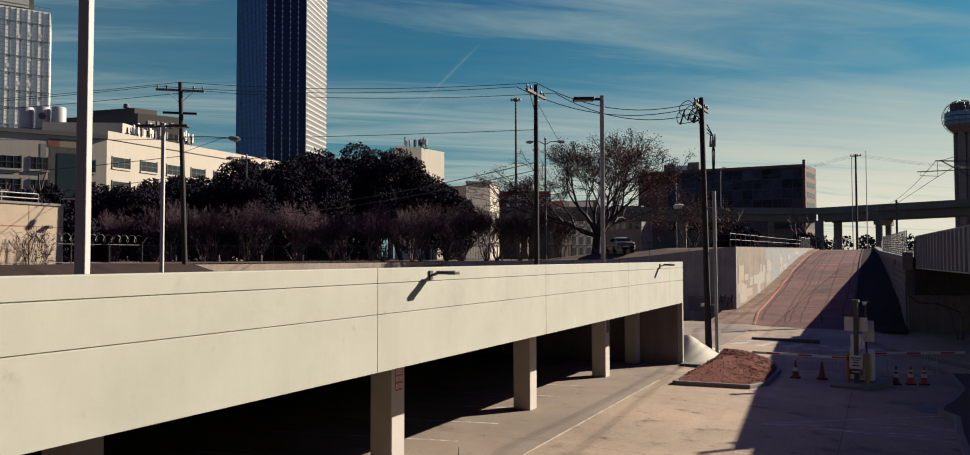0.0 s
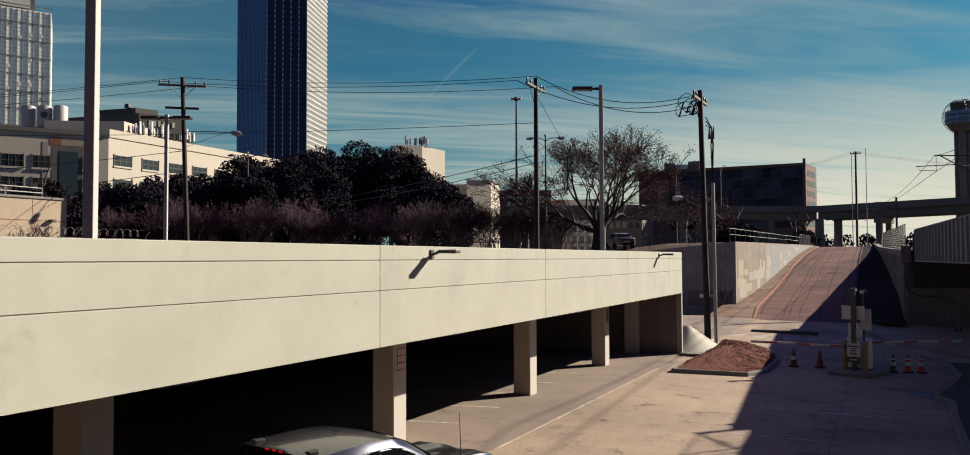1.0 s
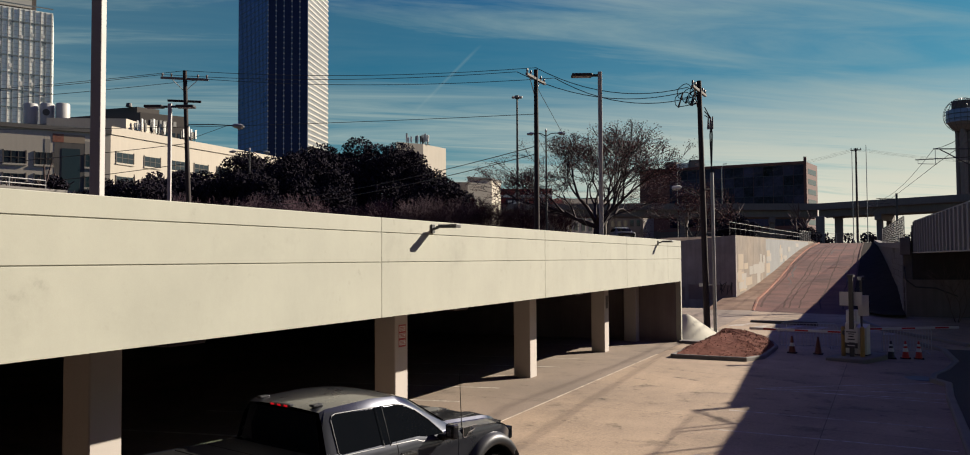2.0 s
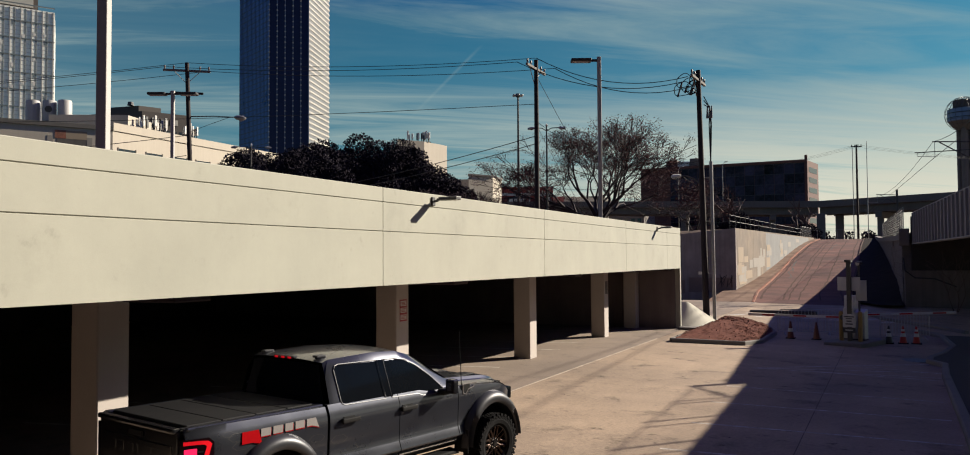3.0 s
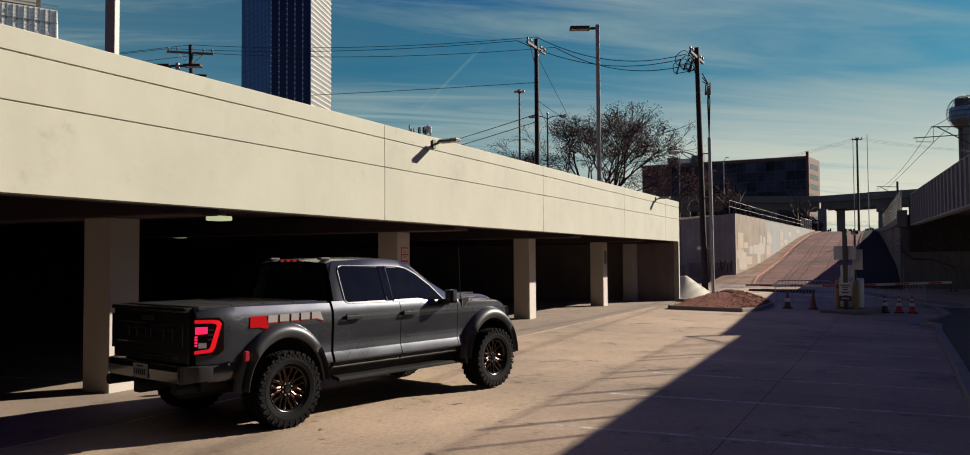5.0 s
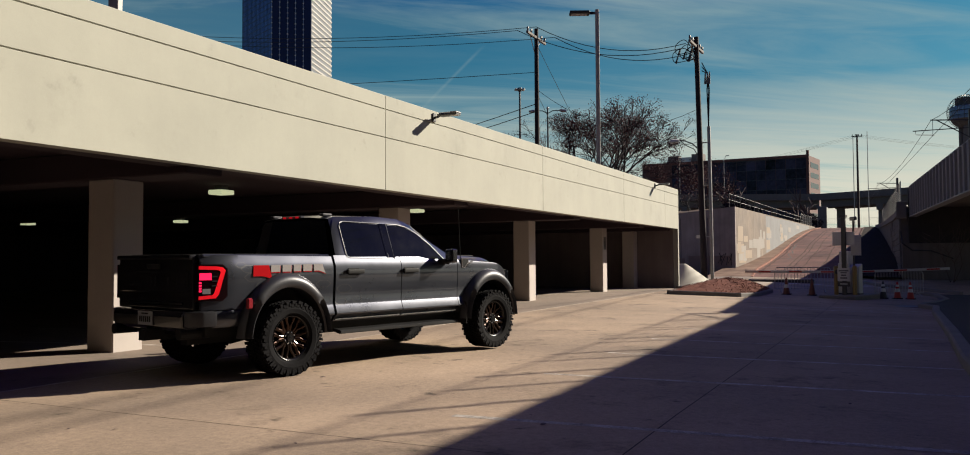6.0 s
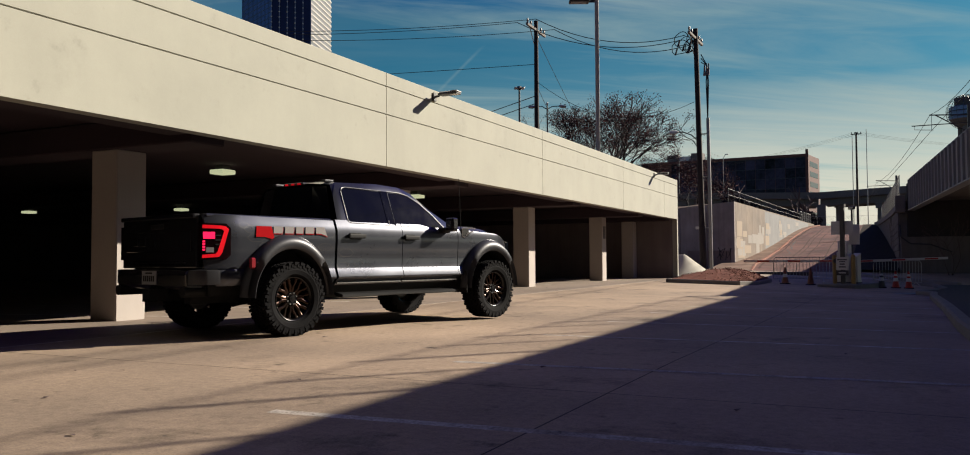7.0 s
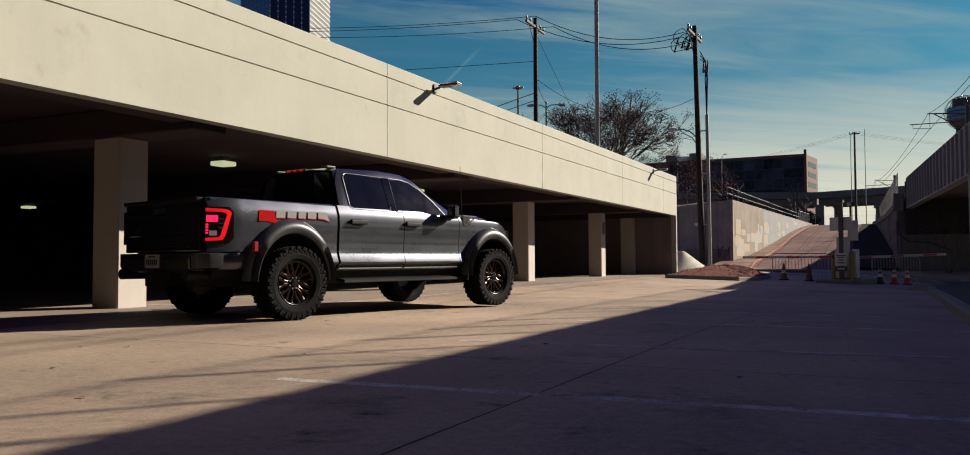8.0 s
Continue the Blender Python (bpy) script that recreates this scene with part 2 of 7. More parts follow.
# ---- building helpers ----


def box(bm, x0, x1, y0, y1, z0, z1):
    v = [bm.verts.new((x, y, z)) for z in (z0, z1) for x, y in ((x0, y0), (x1, y0), (x1, y1), (x0, y1))]
    for f in ((3, 2, 1, 0), (4, 5, 6, 7), (0, 1, 5, 4), (1, 2, 6, 5), (2, 3, 7, 6), (3, 0, 4, 7)):
        bm.faces.new([v[i] for i in f])
    return bm


def boxes(*spans):
    bm = bmesh.new()
    for s in spans:
        box(bm, *s)
    return bm


def bevelled(bm, width, segments=1):
    bmesh.ops.bevel(bm, geom=list(bm.edges), offset=width, segments=segments, profile=0.7, affect="EDGES")
    return bm


def tube(bm, points, radii, sides=8, cap=True):
    """A round bar along points, with a radius at each."""
    pts = [Vector(p) for p in points]
    if isinstance(radii, (int, float)):
        radii = [radii] * len(pts)
    rings, ref = [], None
    for i, p in enumerate(pts):
        d = (pts[min(i + 1, len(pts) - 1)] - pts[max(i - 1, 0)]).normalized()
        if ref is None or abs(d.dot(ref)) > 0.95:
            ref = Vector((0, 0, 1)) if abs(d.z) < 0.9 else Vector((1, 0, 0))
        u = d.cross(ref).normalized()
        w = d.cross(u)
        rings.append([bm.verts.new(p + (u * math.cos(a) + w * math.sin(a)) * radii[i]) for a in (2 * math.pi * k / sides for k in range(sides))])
    for a, b in zip(rings, rings[1:]):
        for k in range(sides):
            bm.faces.new((a[k], a[(k + 1) % sides], b[(k + 1) % sides], b[k]))
    if cap:
        bm.faces.new(rings[0][::-1])
        bm.faces.new(rings[-1])
    return bm


def extrude_profile(bm, profile, axis, a, b):
    """A closed outline (in the two axes other than axis) drawn out from a to b."""
    def at(p, s):
        return {"x": (s, p[0], p[1]), "y": (p[0], s, p[1]), "z": (p[0], p[1], s)}[axis]
    lo, hi = [bm.verts.new(at(p, a)) for p in profile], [bm.verts.new(at(p, b)) for p in profile]
    n = len(profile)
    for i in range(n):
        bm.faces.new((lo[i], lo[(i + 1) % n], hi[(i + 1) % n], hi[i]))
    bm.faces.new(lo[::-1])
    bm.faces.new(hi)
    return bm


def mesh_of(name, bm, mat, smooth=False):
    bmesh.ops.recalc_face_normals(bm, faces=list(bm.faces))
    me = bpy.data.meshes.new(name)
    bm.to_mesh(me)
    bm.free()
    for m in (mat if isinstance(mat, (list, tuple)) else (mat,)):
        me.materials.append(M[m] if isinstance(m, str) else m)
    if smooth:
        me.polygons.foreach_set("use_smooth", [True] * len(me.polygons))
        me.set_sharp_from_angle(angle=radians(38))
    return me


def part(name, bm, mat, parent, label="", smooth=False, m=None):
    ob = new(name, mesh_of(name, bm, mat, smooth))
    ob.parent = parent
    if m is not None:
        ob.matrix_basis = m
    return tagged(ob, label)


def share(name, me, parent, m):
    ob = new(name, me)
    ob.parent = parent
    ob.matrix_basis = m
    return ob


def thing(name, label, category, m=None, group="", kind=""):
    ob = new(name)
    ob.empty_display_size = 0.2
    if m is not None:
        ob.matrix_basis = m
    return tagged(ob, label, category, group, kind)


def solid(name, bm, mat, label, category, group="", kind="", smooth=False, m=None):
    ob = new(name, mesh_of(name, bm, mat, smooth))
    if m is not None:
        ob.matrix_basis = m
    return tagged(ob, label, category, group, kind)


def lerp(a, b, t):
    return a + (b - a) * t


def clamp01(v):
    return max(0.0, min(1.0, v))


def low_z(x, y):
    """The height of the paved yard: it drains to its far right corner."""
    return -0.043 * max(0.0, min(x, 12.0)) * clamp01((y + 18) / 26) * (1 - clamp01((y - 18) / 18) * 0.7)


def ramp_z(y):
    """The height along the road that climbs out of the yard."""
    t = clamp01((y - 36) / 76)
    return 5.78 * (t + 0.10 * math.sin(2 * math.pi * t) * -0.5)


def sheet(x0, x1, y0, y1, nx, ny, height):
    bm = bmesh.new()
    g = [[bm.verts.new((lerp(x0, x1, i / nx), lerp(y0, y1, j / ny), height(lerp(x0, x1, i / nx), lerp(y0, y1, j / ny)))) for i in range(nx + 1)] for j in range(ny + 1)]
    for j in range(ny):
        for i in range(nx):
            bm.faces.new((g[j][i], g[j][i + 1], g[j + 1][i + 1], g[j + 1][i]))
    return bm

# ---- the yard, the garage, the ramp and the bridge ----
WALL_Z0, WALL_Z1 = 2.65, 4.43
PANEL_JOINTS = (-35.4, -27.52, -19.65, -11.77, -3.89, 3.85, 9.94, 12.44)
COLUMN_Y = (-31.4, -23.55, -15.72, -7.83, 0.0, 7.6)

ground = tagged(solid("ground", sheet(-2600, 2600, -400, 4600, 2, 2, lambda x, y: -3.2), "dirt", "bare earth under the paved yard and streets", "ground", kind="structure"))

# upper level behind the retaining walls


def upper_z(x, y):
    return 4.3 + 1.15 * clamp01(max(0.0, (x + 13) / 10) + clamp01((y - 44) / 4) * 0.6 * clamp01((x + 22) / 6)) + 0.3 * clamp01((y - 90) / 60)


upper = sheet(-32, -3.0, 43.9, 140, 40, 48, upper_z)
g = [(-2600, -32, 12.9, 4600), (-32, -3.0, 140, 4600), (-2600, -36, -400, 12.9)]
for x0, x1, y0, y1 in g:
    upper.faces.new([upper.verts.new((x, y, upper_z(x, y))) for x, y in ((x0, y0), (x1, y0), (x1, y1), (x0, y1))])
upper.faces.new([upper.verts.new(p) for p in ((-3.0, 114, 5.72), (2600, 114, 5.72), (2600, 4600, 5.72), (-3.0, 4600, 5.72))])
strip = bmesh.new()
for x0, x1, y0, y1, z0, z1 in ((-36, -29, -400, 12.9, 4.3, 4.3), (-32, -29, 12.9, 43.9, 4.3, 4.3), (-29, -27.2, -400, 12.9, 4.3, 3.85)):
    strip.faces.new([strip.verts.new(p) for p in ((x0, y0, z0), (x1, y0, z1), (x1, y1, z1), (x0, y1, z0))])
solid("ground_planting", strip, "dirt", "dark bare earth planting strip behind the garage", "ground", kind="structure")
solid("ground_upper", upper, "lot", "dusty upper street and parking lot ground", "ground", kind="structure")

yard = thing("pavement", "sunlit worn concrete parking yard with dark joints", "pavement", kind="structure")


def yard_piece(x0, x1, y0, y1):
    n, k = max(1, int((x1 - x0) / 1.6)), max(1, int((y1 - y0) / 1.6))
    return sheet(x0, x1, y0, y1, n, k, low_z)


# slabs with narrow gaps over a dark bed
bed = sheet(-29, 45, -70, 37, 40, 60, lambda x, y: low_z(x, y) - 0.03)
part("joint_bed", bed, "joint", yard)
GAP = 0.006
slab_x = (-28.9, -20, -13, -7.0, 0.15, 6.75, 13.4, 21, 31, 44.9)
slab_y = (-69, -60, -51, -42, -33.4, -27.3, -19.6, -11.9, -4.2, 3.5, 11.2, 19.5, 28, 37)
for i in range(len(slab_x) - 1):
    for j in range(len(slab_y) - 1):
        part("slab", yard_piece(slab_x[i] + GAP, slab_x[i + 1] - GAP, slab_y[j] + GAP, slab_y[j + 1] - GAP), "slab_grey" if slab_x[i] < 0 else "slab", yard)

# parapet panels
parapet = thing("wall_parapet", "cream painted precast parapet wall with shadow grooves", "wall", kind="structure")


def panel_profile():
    p = [(-0.22, WALL_Z0), (0.0, WALL_Z0)]
    for zg in (3.63, 4.163):
        p += [(0.0, zg - 0.014), (-0.018, zg - 0.006), (-0.018, zg + 0.006), (0.0, zg + 0.014)]
    return p + [(0.0, WALL_Z1 - 0.012), (-0.012, WALL_Z1), (-0.22, WALL_Z1)]


for a, b in zip(PANEL_JOINTS, PANEL_JOINTS[1:]):
    part("panel", extrude_profile(bmesh.new(), panel_profile(), "y", a + 0.009, b - (0.009 if b < 12 else 0)), "panel", parapet)
part("backing", boxes((-0.30, -0.20, -35.4, 12.40, 2.72, 4.36)), "joint", parapet)
part("return_wall", boxes((-0.22, -0.002, 12.28, 12.46, 0.0, 2.646)), "panel", parapet, "slim cream end pier")

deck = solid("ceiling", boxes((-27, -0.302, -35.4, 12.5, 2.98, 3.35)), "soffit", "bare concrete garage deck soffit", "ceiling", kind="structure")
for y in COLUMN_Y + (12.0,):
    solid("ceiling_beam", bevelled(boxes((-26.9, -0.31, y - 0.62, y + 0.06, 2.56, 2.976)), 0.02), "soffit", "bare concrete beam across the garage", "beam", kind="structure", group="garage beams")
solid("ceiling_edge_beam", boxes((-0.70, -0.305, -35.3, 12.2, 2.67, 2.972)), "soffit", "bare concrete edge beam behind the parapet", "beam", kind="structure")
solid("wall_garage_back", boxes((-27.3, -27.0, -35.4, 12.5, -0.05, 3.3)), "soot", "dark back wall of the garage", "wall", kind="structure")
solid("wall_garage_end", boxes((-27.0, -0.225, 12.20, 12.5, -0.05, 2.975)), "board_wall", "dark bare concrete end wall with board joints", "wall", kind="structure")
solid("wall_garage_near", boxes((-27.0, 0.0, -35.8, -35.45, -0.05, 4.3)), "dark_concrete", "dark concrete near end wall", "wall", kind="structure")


def column(y):
    c = thing("column", "square cream painted concrete column under the deck", "column", pose(-2.115, y - 0.275, 0), "garage columns")
    part("shaft", bevelled(boxes((-0.275, 0.275, -0.275, 0.275, -0.02, 2.565)), 0.018), "column", c)
    return c


columns = [column(y) for y in COLUMN_Y + (12.15,)]

# ramp and retaining walls
KERB_L = ((33, 1.3), (35.5, -0.12), (43, -0.78), (57, -1.0), (75, -1.2), (95, -1.0), (112, -0.65))
KERB_R = ((33, 7.8), (37, 6.2), (44, 5.85), (60, 5.75), (90, 5.6), (112, 5.55))


def along(table, y):
    if y <= table[0][0]:
        return table[0][1]
    for (ya, xa), (yb, xb) in zip(table, table[1:]):
        if y <= yb:
            return lerp(xa, xb, (y - ya) / (yb - ya))
    return table[-1][1]


def strip(y0, y1, n, left, right, dz, cols=4, rise=0.0):
    bm = bmesh.new()
    rows = []
    for j in range(n + 1):
        y = lerp(y0, y1, j / n)
        a, b = left(y), right(y)
        rows.append([bm.verts.new((lerp(a, b, i / cols), y, ramp_z(y) + dz + rise * clamp01((y - 36) / 6) + low_z(lerp(a, b, i / cols), y) * (1 - clamp01((y - 37) / 6)))) for i in range(cols + 1)])
    for p, q in zip(rows, rows[1:]):
        for i in range(cols):
            bm.faces.new((p[i], p[i + 1], q[i + 1], q[i]))
    return bm


def kerb_run(y0, y1, n, table, w, h, dz=0.0):
    bm = bmesh.new()
    prev = None
    for j in range(n + 1):
        y = lerp(y0, y1, j / n)
        x, z = along(table, y), ramp_z(y) + dz - 0.10 * (1 - clamp01((y - 36) / 5))
        r = [bm.verts.new(p) for p in ((x - w / 2, y, z - 0.3), (x - w / 2, y, z + h), (x + w / 2 - 0.03, y, z + h), (x + w / 2, y, z + h - 0.03), (x + w / 2, y, z - 0.3))]
        if prev:
            for i in range(5):
                bm.faces.new((prev[i], prev[(i + 1) % 5], r[(i + 1) % 5], r[i]))
        else:
            bm.faces.new(r[::-1])
        prev = r
    bm.faces.new(prev)
    return bm


road = thing("road", "cracked reddish asphalt ramp climbing to the street", "road", kind="structure")
part("ramp_surface", strip(34.5, 160, 96, lambda y: along(KERB_L, y), lambda y: along(KERB_R, y), 0.006), "asphalt", road)
rnd = random.Random(8)
for u in (0.06, 0.30, 0.36, 0.47, 0.68, 0.90):
    ph, wd = rnd.uniform(0, 6), rnd.uniform(0.05, 0.09)
    wob = lambda y, e, u=u, ph=ph: lerp(along(KERB_L, y), along(KERB_R, y), u) + 0.05 * math.sin(y * 0.31 + ph) + 0.02 * math.sin(y * 1.3 + ph * 2) + e
    part("seam", strip(38, 112, 110, lambda y: wob(y, -wd), lambda y: wob(y, wd * (0.4 + 0.6 * math.sin(y * 0.8 + ph) ** 2)), 0.011, 1), "crack_dark", road)
for y in (47, 58, 70, 84):
    part("seam", strip(y, y + 0.16, 1, lambda q: along(KERB_L, q) + 0.2, lambda q: along(KERB_R, q) - 0.1, 0.012, 6), "crack_dark", road)
part("ramp_kerb", kerb_run(35.5, 112, 60, KERB_L, 0.17, 0.14), "red_kerb", road, "kerb with worn red paint")
# dark seam colour on this kerb stands in for the shade on it
part("ramp_kerb_far_side", kerb_run(37, 112, 60, KERB_R, 0.16, 0.10), "crack_dark", road)
solid("pavement_ramp", strip(35.6, 112, 60, lambda y: -3.4, lambda y: along(KERB_L, y) - 0.10, 0.008, 4, 0.10), "footway", "narrow concrete footway beside the ramp", "pavement", kind="structure")

RW_X, RW_Y = -2.52, 43.8


def wall_top(y):
    return 5.47 + 0.0085 * (y - RW_Y)


bm = bmesh.new()
ys = [lerp(RW_Y + 0.41, 113, i / 14) for i in range(15)]
for y0, y1 in zip(ys, ys[1:]):
    f = lambda y: RW_X + 0.0145 * (y - RW_Y)
    v = [bm.verts.new(p) for p in ((f(y0), y0, -0.4), (f(y1), y1, -0.4), (f(y1), y1, wall_top(y1)), (f(y0), y0, wall_top(y0)), (f(y0) - 0.4, y0, wall_top(y0)), (f(y1) - 0.4, y1, wall_top(y1)), (f(y1) - 0.4, y1, -0.4), (f(y0) - 0.4, y0, -0.4))]
    for q in ((0, 1, 2, 3), (3, 2, 5, 4), (4, 5, 6, 7), (0, 3, 4, 7), (1, 6, 5, 2)):
        bm.faces.new([v[i] for i in q])
solid("wall_retaining_ramp", bm, "retaining", "stained concrete retaining wall patched with cover-up paint", "retaining wall", kind="structure")

bm = bmesh.new()
xs = [RW_X, -6.3, -9.9, -13.2, -19, -29]
tops = [5.47, 5.12, 4.72, 4.46, 4.38, 4.3]
for i in range(5):
    v = [bm.verts.new(p) for p in ((xs[i], RW_Y, -0.4), (xs[i + 1], RW_Y, -0.4), (xs[i + 1], RW_Y, tops[i + 1]), (xs[i], RW_Y, tops[i]), (xs[i], RW_Y + 0.4, tops[i]), (xs[i + 1], RW_Y + 0.4, tops[i + 1]), (xs[i + 1], RW_Y + 0.4, -0.4), (xs[i], RW_Y + 0.4, -0.4))]
    for q in ((0, 1, 2, 3), (3, 2, 5, 4), (4, 5, 6, 7)) + (((0, 3, 4, 7),) if i == 0 else ()):
        bm.faces.new([v[k] for k in q])
solid("wall_retaining_return", bm, "grey_wall", "grey stained concrete retaining wall with pour lines", "retaining wall", kind="structure")
solid("wall_retaining_side", boxes((-29.4, -29.0, 12.9, 44.2, -0.4, 4.25)), "retaining", "plain concrete retaining wall", "retaining wall", kind="structure")

# dark bank and block wall right of the ramp
WALL_R = ((30, 9.3), (50, 9.1), (60, 8.8), (70, 8.5), (90, 7.75), (114, 7.05))
bm = bmesh.new()
rows = []
for j in range(50):
    y = lerp(33, 114, j / 49)
    a, b = along(KERB_R, y) + 0.1, along(WALL_R, y)
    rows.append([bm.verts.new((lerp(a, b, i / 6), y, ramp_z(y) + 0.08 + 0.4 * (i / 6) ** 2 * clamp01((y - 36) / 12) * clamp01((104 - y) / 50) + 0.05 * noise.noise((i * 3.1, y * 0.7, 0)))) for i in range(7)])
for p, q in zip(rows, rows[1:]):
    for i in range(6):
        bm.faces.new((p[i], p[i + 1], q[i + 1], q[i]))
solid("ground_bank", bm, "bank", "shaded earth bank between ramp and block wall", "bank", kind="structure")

# rail bridge
BR_TURN = pose(9.78, 35.3, 0, 0, 0, math.degrees(math.atan(0.0695)))
bridge = thing("rail_bridge", "grey painted steel plate girder rail bridge with stiffeners", "bridge", BR_TURN, kind="structure")
bm = boxes((0.10, 0.16, -28.4, 0, 3.96, 5.90), (0.0, 0.42, -28.4, 0, 3.90, 3.96), (0.08, 0.42, -28.4, 0, 5.90, 5.97))
part("girder", bm, "girder", bridge)
stiff = mesh_of("stiffener", boxes((0.0, 0.10, -0.012, 0.012, 3.96, 5.90)), "girder")
for i in range(24):
    share("stiffener", stiff, bridge, pose(0, -0.25 - i * 1.2, 0))
part("deck", boxes((0.42, 8.6, -28.4, 0.0, 4.5, 5.6)), "dark_concrete", bridge)
part("far_girder", boxes((8.6, 8.66, -28.4, 0, 3.90, 5.97)), "girder", bridge)
# the next span runs straight along the yard
span = thing("rail_bridge", "grey steel girder span of the rail bridge along the yard", "bridge", pose(12.30, 7.55, 0, 0, 0, 1.53), kind="structure")
part("girder", boxes((0.10, 0.16, -60, 0, 3.96, 5.90), (0.0, 0.42, -60, 0, 3.90, 3.96), (0.0, 0.42, -60, 0, 5.90, 5.97)), "girder", span)
for i in range(49):
    share("stiffener", stiff, span, pose(0, -0.25 - i * 1.2, 0))
# unseen deck runs past its end to close a gap for sunlight
part("deck", boxes((0.42, 8.6, -60, 0.75, 4.46, 5.57)), "dark_concrete", span)
part("far_girder", boxes((8.6, 8.66, -60, 0, 3.90, 5.97)), "girder", span)
# unseen plate added to stop sunlight slipping between the two spans
part("end_plate", boxes((-0.72, 0.10, -0.04, 0.0, 3.93, 5.97)), "girder", span)


def pier(y):
    p = thing("bridge_pier", "pale concrete bridge pier standing in shade", "bridge pier", BR_TURN @ pose(0.3, y, 0), "bridge piers", "structure")
    part("shaft", bevelled(boxes((-0.28, 0.55, -0.4, 0.4, -0.8, 3.896)), 0.04), "plaster", p)
    part("shaft", bevelled(boxes((7.4, 8.1, -0.35, 0.35, -0.8, 3.896)), 0.04), "kerb", p)
    return p


for y in (-23.7, -62):
    pier(y)
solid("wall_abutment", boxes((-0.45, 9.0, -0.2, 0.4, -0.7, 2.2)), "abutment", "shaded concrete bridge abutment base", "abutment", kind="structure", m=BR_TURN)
solid("wall_abutment_upper", boxes((0.0, 9.0, 0.15, 0.6, 2.204, 5.7)), "soot", "recessed upper abutment face coloured dark as shade", "abutment", kind="structure", m=BR_TURN)

# ---- the pickup truck ----
M.update(
    car_paint=material("dark grey metallic paint", (0.050, 0.054, 0.069), 0.29, 0.7, var=0.03, scale=2, fine=400, fine_var=0.05, bump=0.0, coat=0.7),
    car_black=material("gloss black paint", (0.010, 0.010, 0.012), 0.22, 0.0, var=0.05, bump=0.0, coat=0.6),
    flare=material("satin dark grey moulding", (0.040, 0.041, 0.048), 0.42, 0.5, var=0.04, fine=200, fine_var=0.05, bump=0.02),
    rubber=material("black tyre rubber", (0.0048, 0.0048, 0.0062), 0.9, var=0.2, scale=12, bump=0.2, spec=0.15),
    plastic=material("black plastic", (0.008, 0.008, 0.009), 0.6, var=0.1, bump=0.05, spec=0.2),
    bronze=material("bronze machined alloy", (0.032, 0.018, 0.013), 0.20, 0.9, var=0.08, scale=10, bump=0.0),
    rim_black=material("gloss black alloy", (0.012, 0.011, 0.012), 0.25, 0.5, var=0.05, bump=0.0),
    chrome=material("bright metal", (0.62, 0.61, 0.60), 0.22, 0.95, var=0.05, bump=0.0),
    tint_glass=material("tinted window glass", (0.004, 0.005, 0.007), 0.05, 0.0, var=0.02, bump=0.0, spec=0.13),
    decal_red=material("red decal film", (0.30, 0.002, 0.005), 0.6, var=0.04, bump=0.0, spec=0.02),
    decal_silver=material("silver decal film", (0.21, 0.195, 0.195), 0.75, 0.0, var=0.05, bump=0.0, spec=0.15),
    decal_line=material("grey decal line", (0.075, 0.073, 0.075), 0.4, 0.2, var=0.05, bump=0.0),
    marker_lens=material("red marker lens", (0.20, 0.008, 0.015), 0.3, var=0.05, bump=0.0),
    plate=material("number plate white", (0.24, 0.24, 0.26), 0.5, var=0.12, bump=0.0),
    lens_dark=material("smoked red lens", (0.009, 0.003, 0.004), 0.12, var=0.05, bump=0.0),
    lamp_red=glowing("lit red lamp", (0.50, 0.004, 0.010), 0.4),
    lamp_pink=glowing("lit brake lamp", (0.75, 0.01, 0.06), 0.9),
)

TRUCK = thing("pickup_truck", "dark grey metallic crew cab pickup truck on knobbly tyres", "pickup truck", pose(1.55, -14.93, 0, 0, 0, -13.0))
RX, FX, WR = -1.985, 1.825, 0.435
BODY_X = ((0.50, 0.86), (0.58, 0.90), (0.645, 0.940), (0.662, 0.981), (0.673, 0.986), (0.683, 0.9845), (0.782, 0.950), (0.794, 0.945), (0.95, 0.950), (1.14, 0.962), (1.26, 0.958), (1.33, 0.935), (1.40, 0.905))


def body_x(z):
    for (za, xa), (zb, xb) in zip(BODY_X, BODY_X[1:]):
        if z <= zb:
            return lerp(xa, xb, clamp01((z - za) / (zb - za)))
    return BODY_X[-1][1]


def quads(bm, rows, closed=False):
    v = [[bm.verts.new(p) for p in r] for r in rows]
    for a, b in zip(v, v[1:]):
        n = len(a)
        for i in range(n if closed else n - 1):
            bm.faces.new((a[i], a[(i + 1) % n], b[(i + 1) % n], b[i]))
    return v


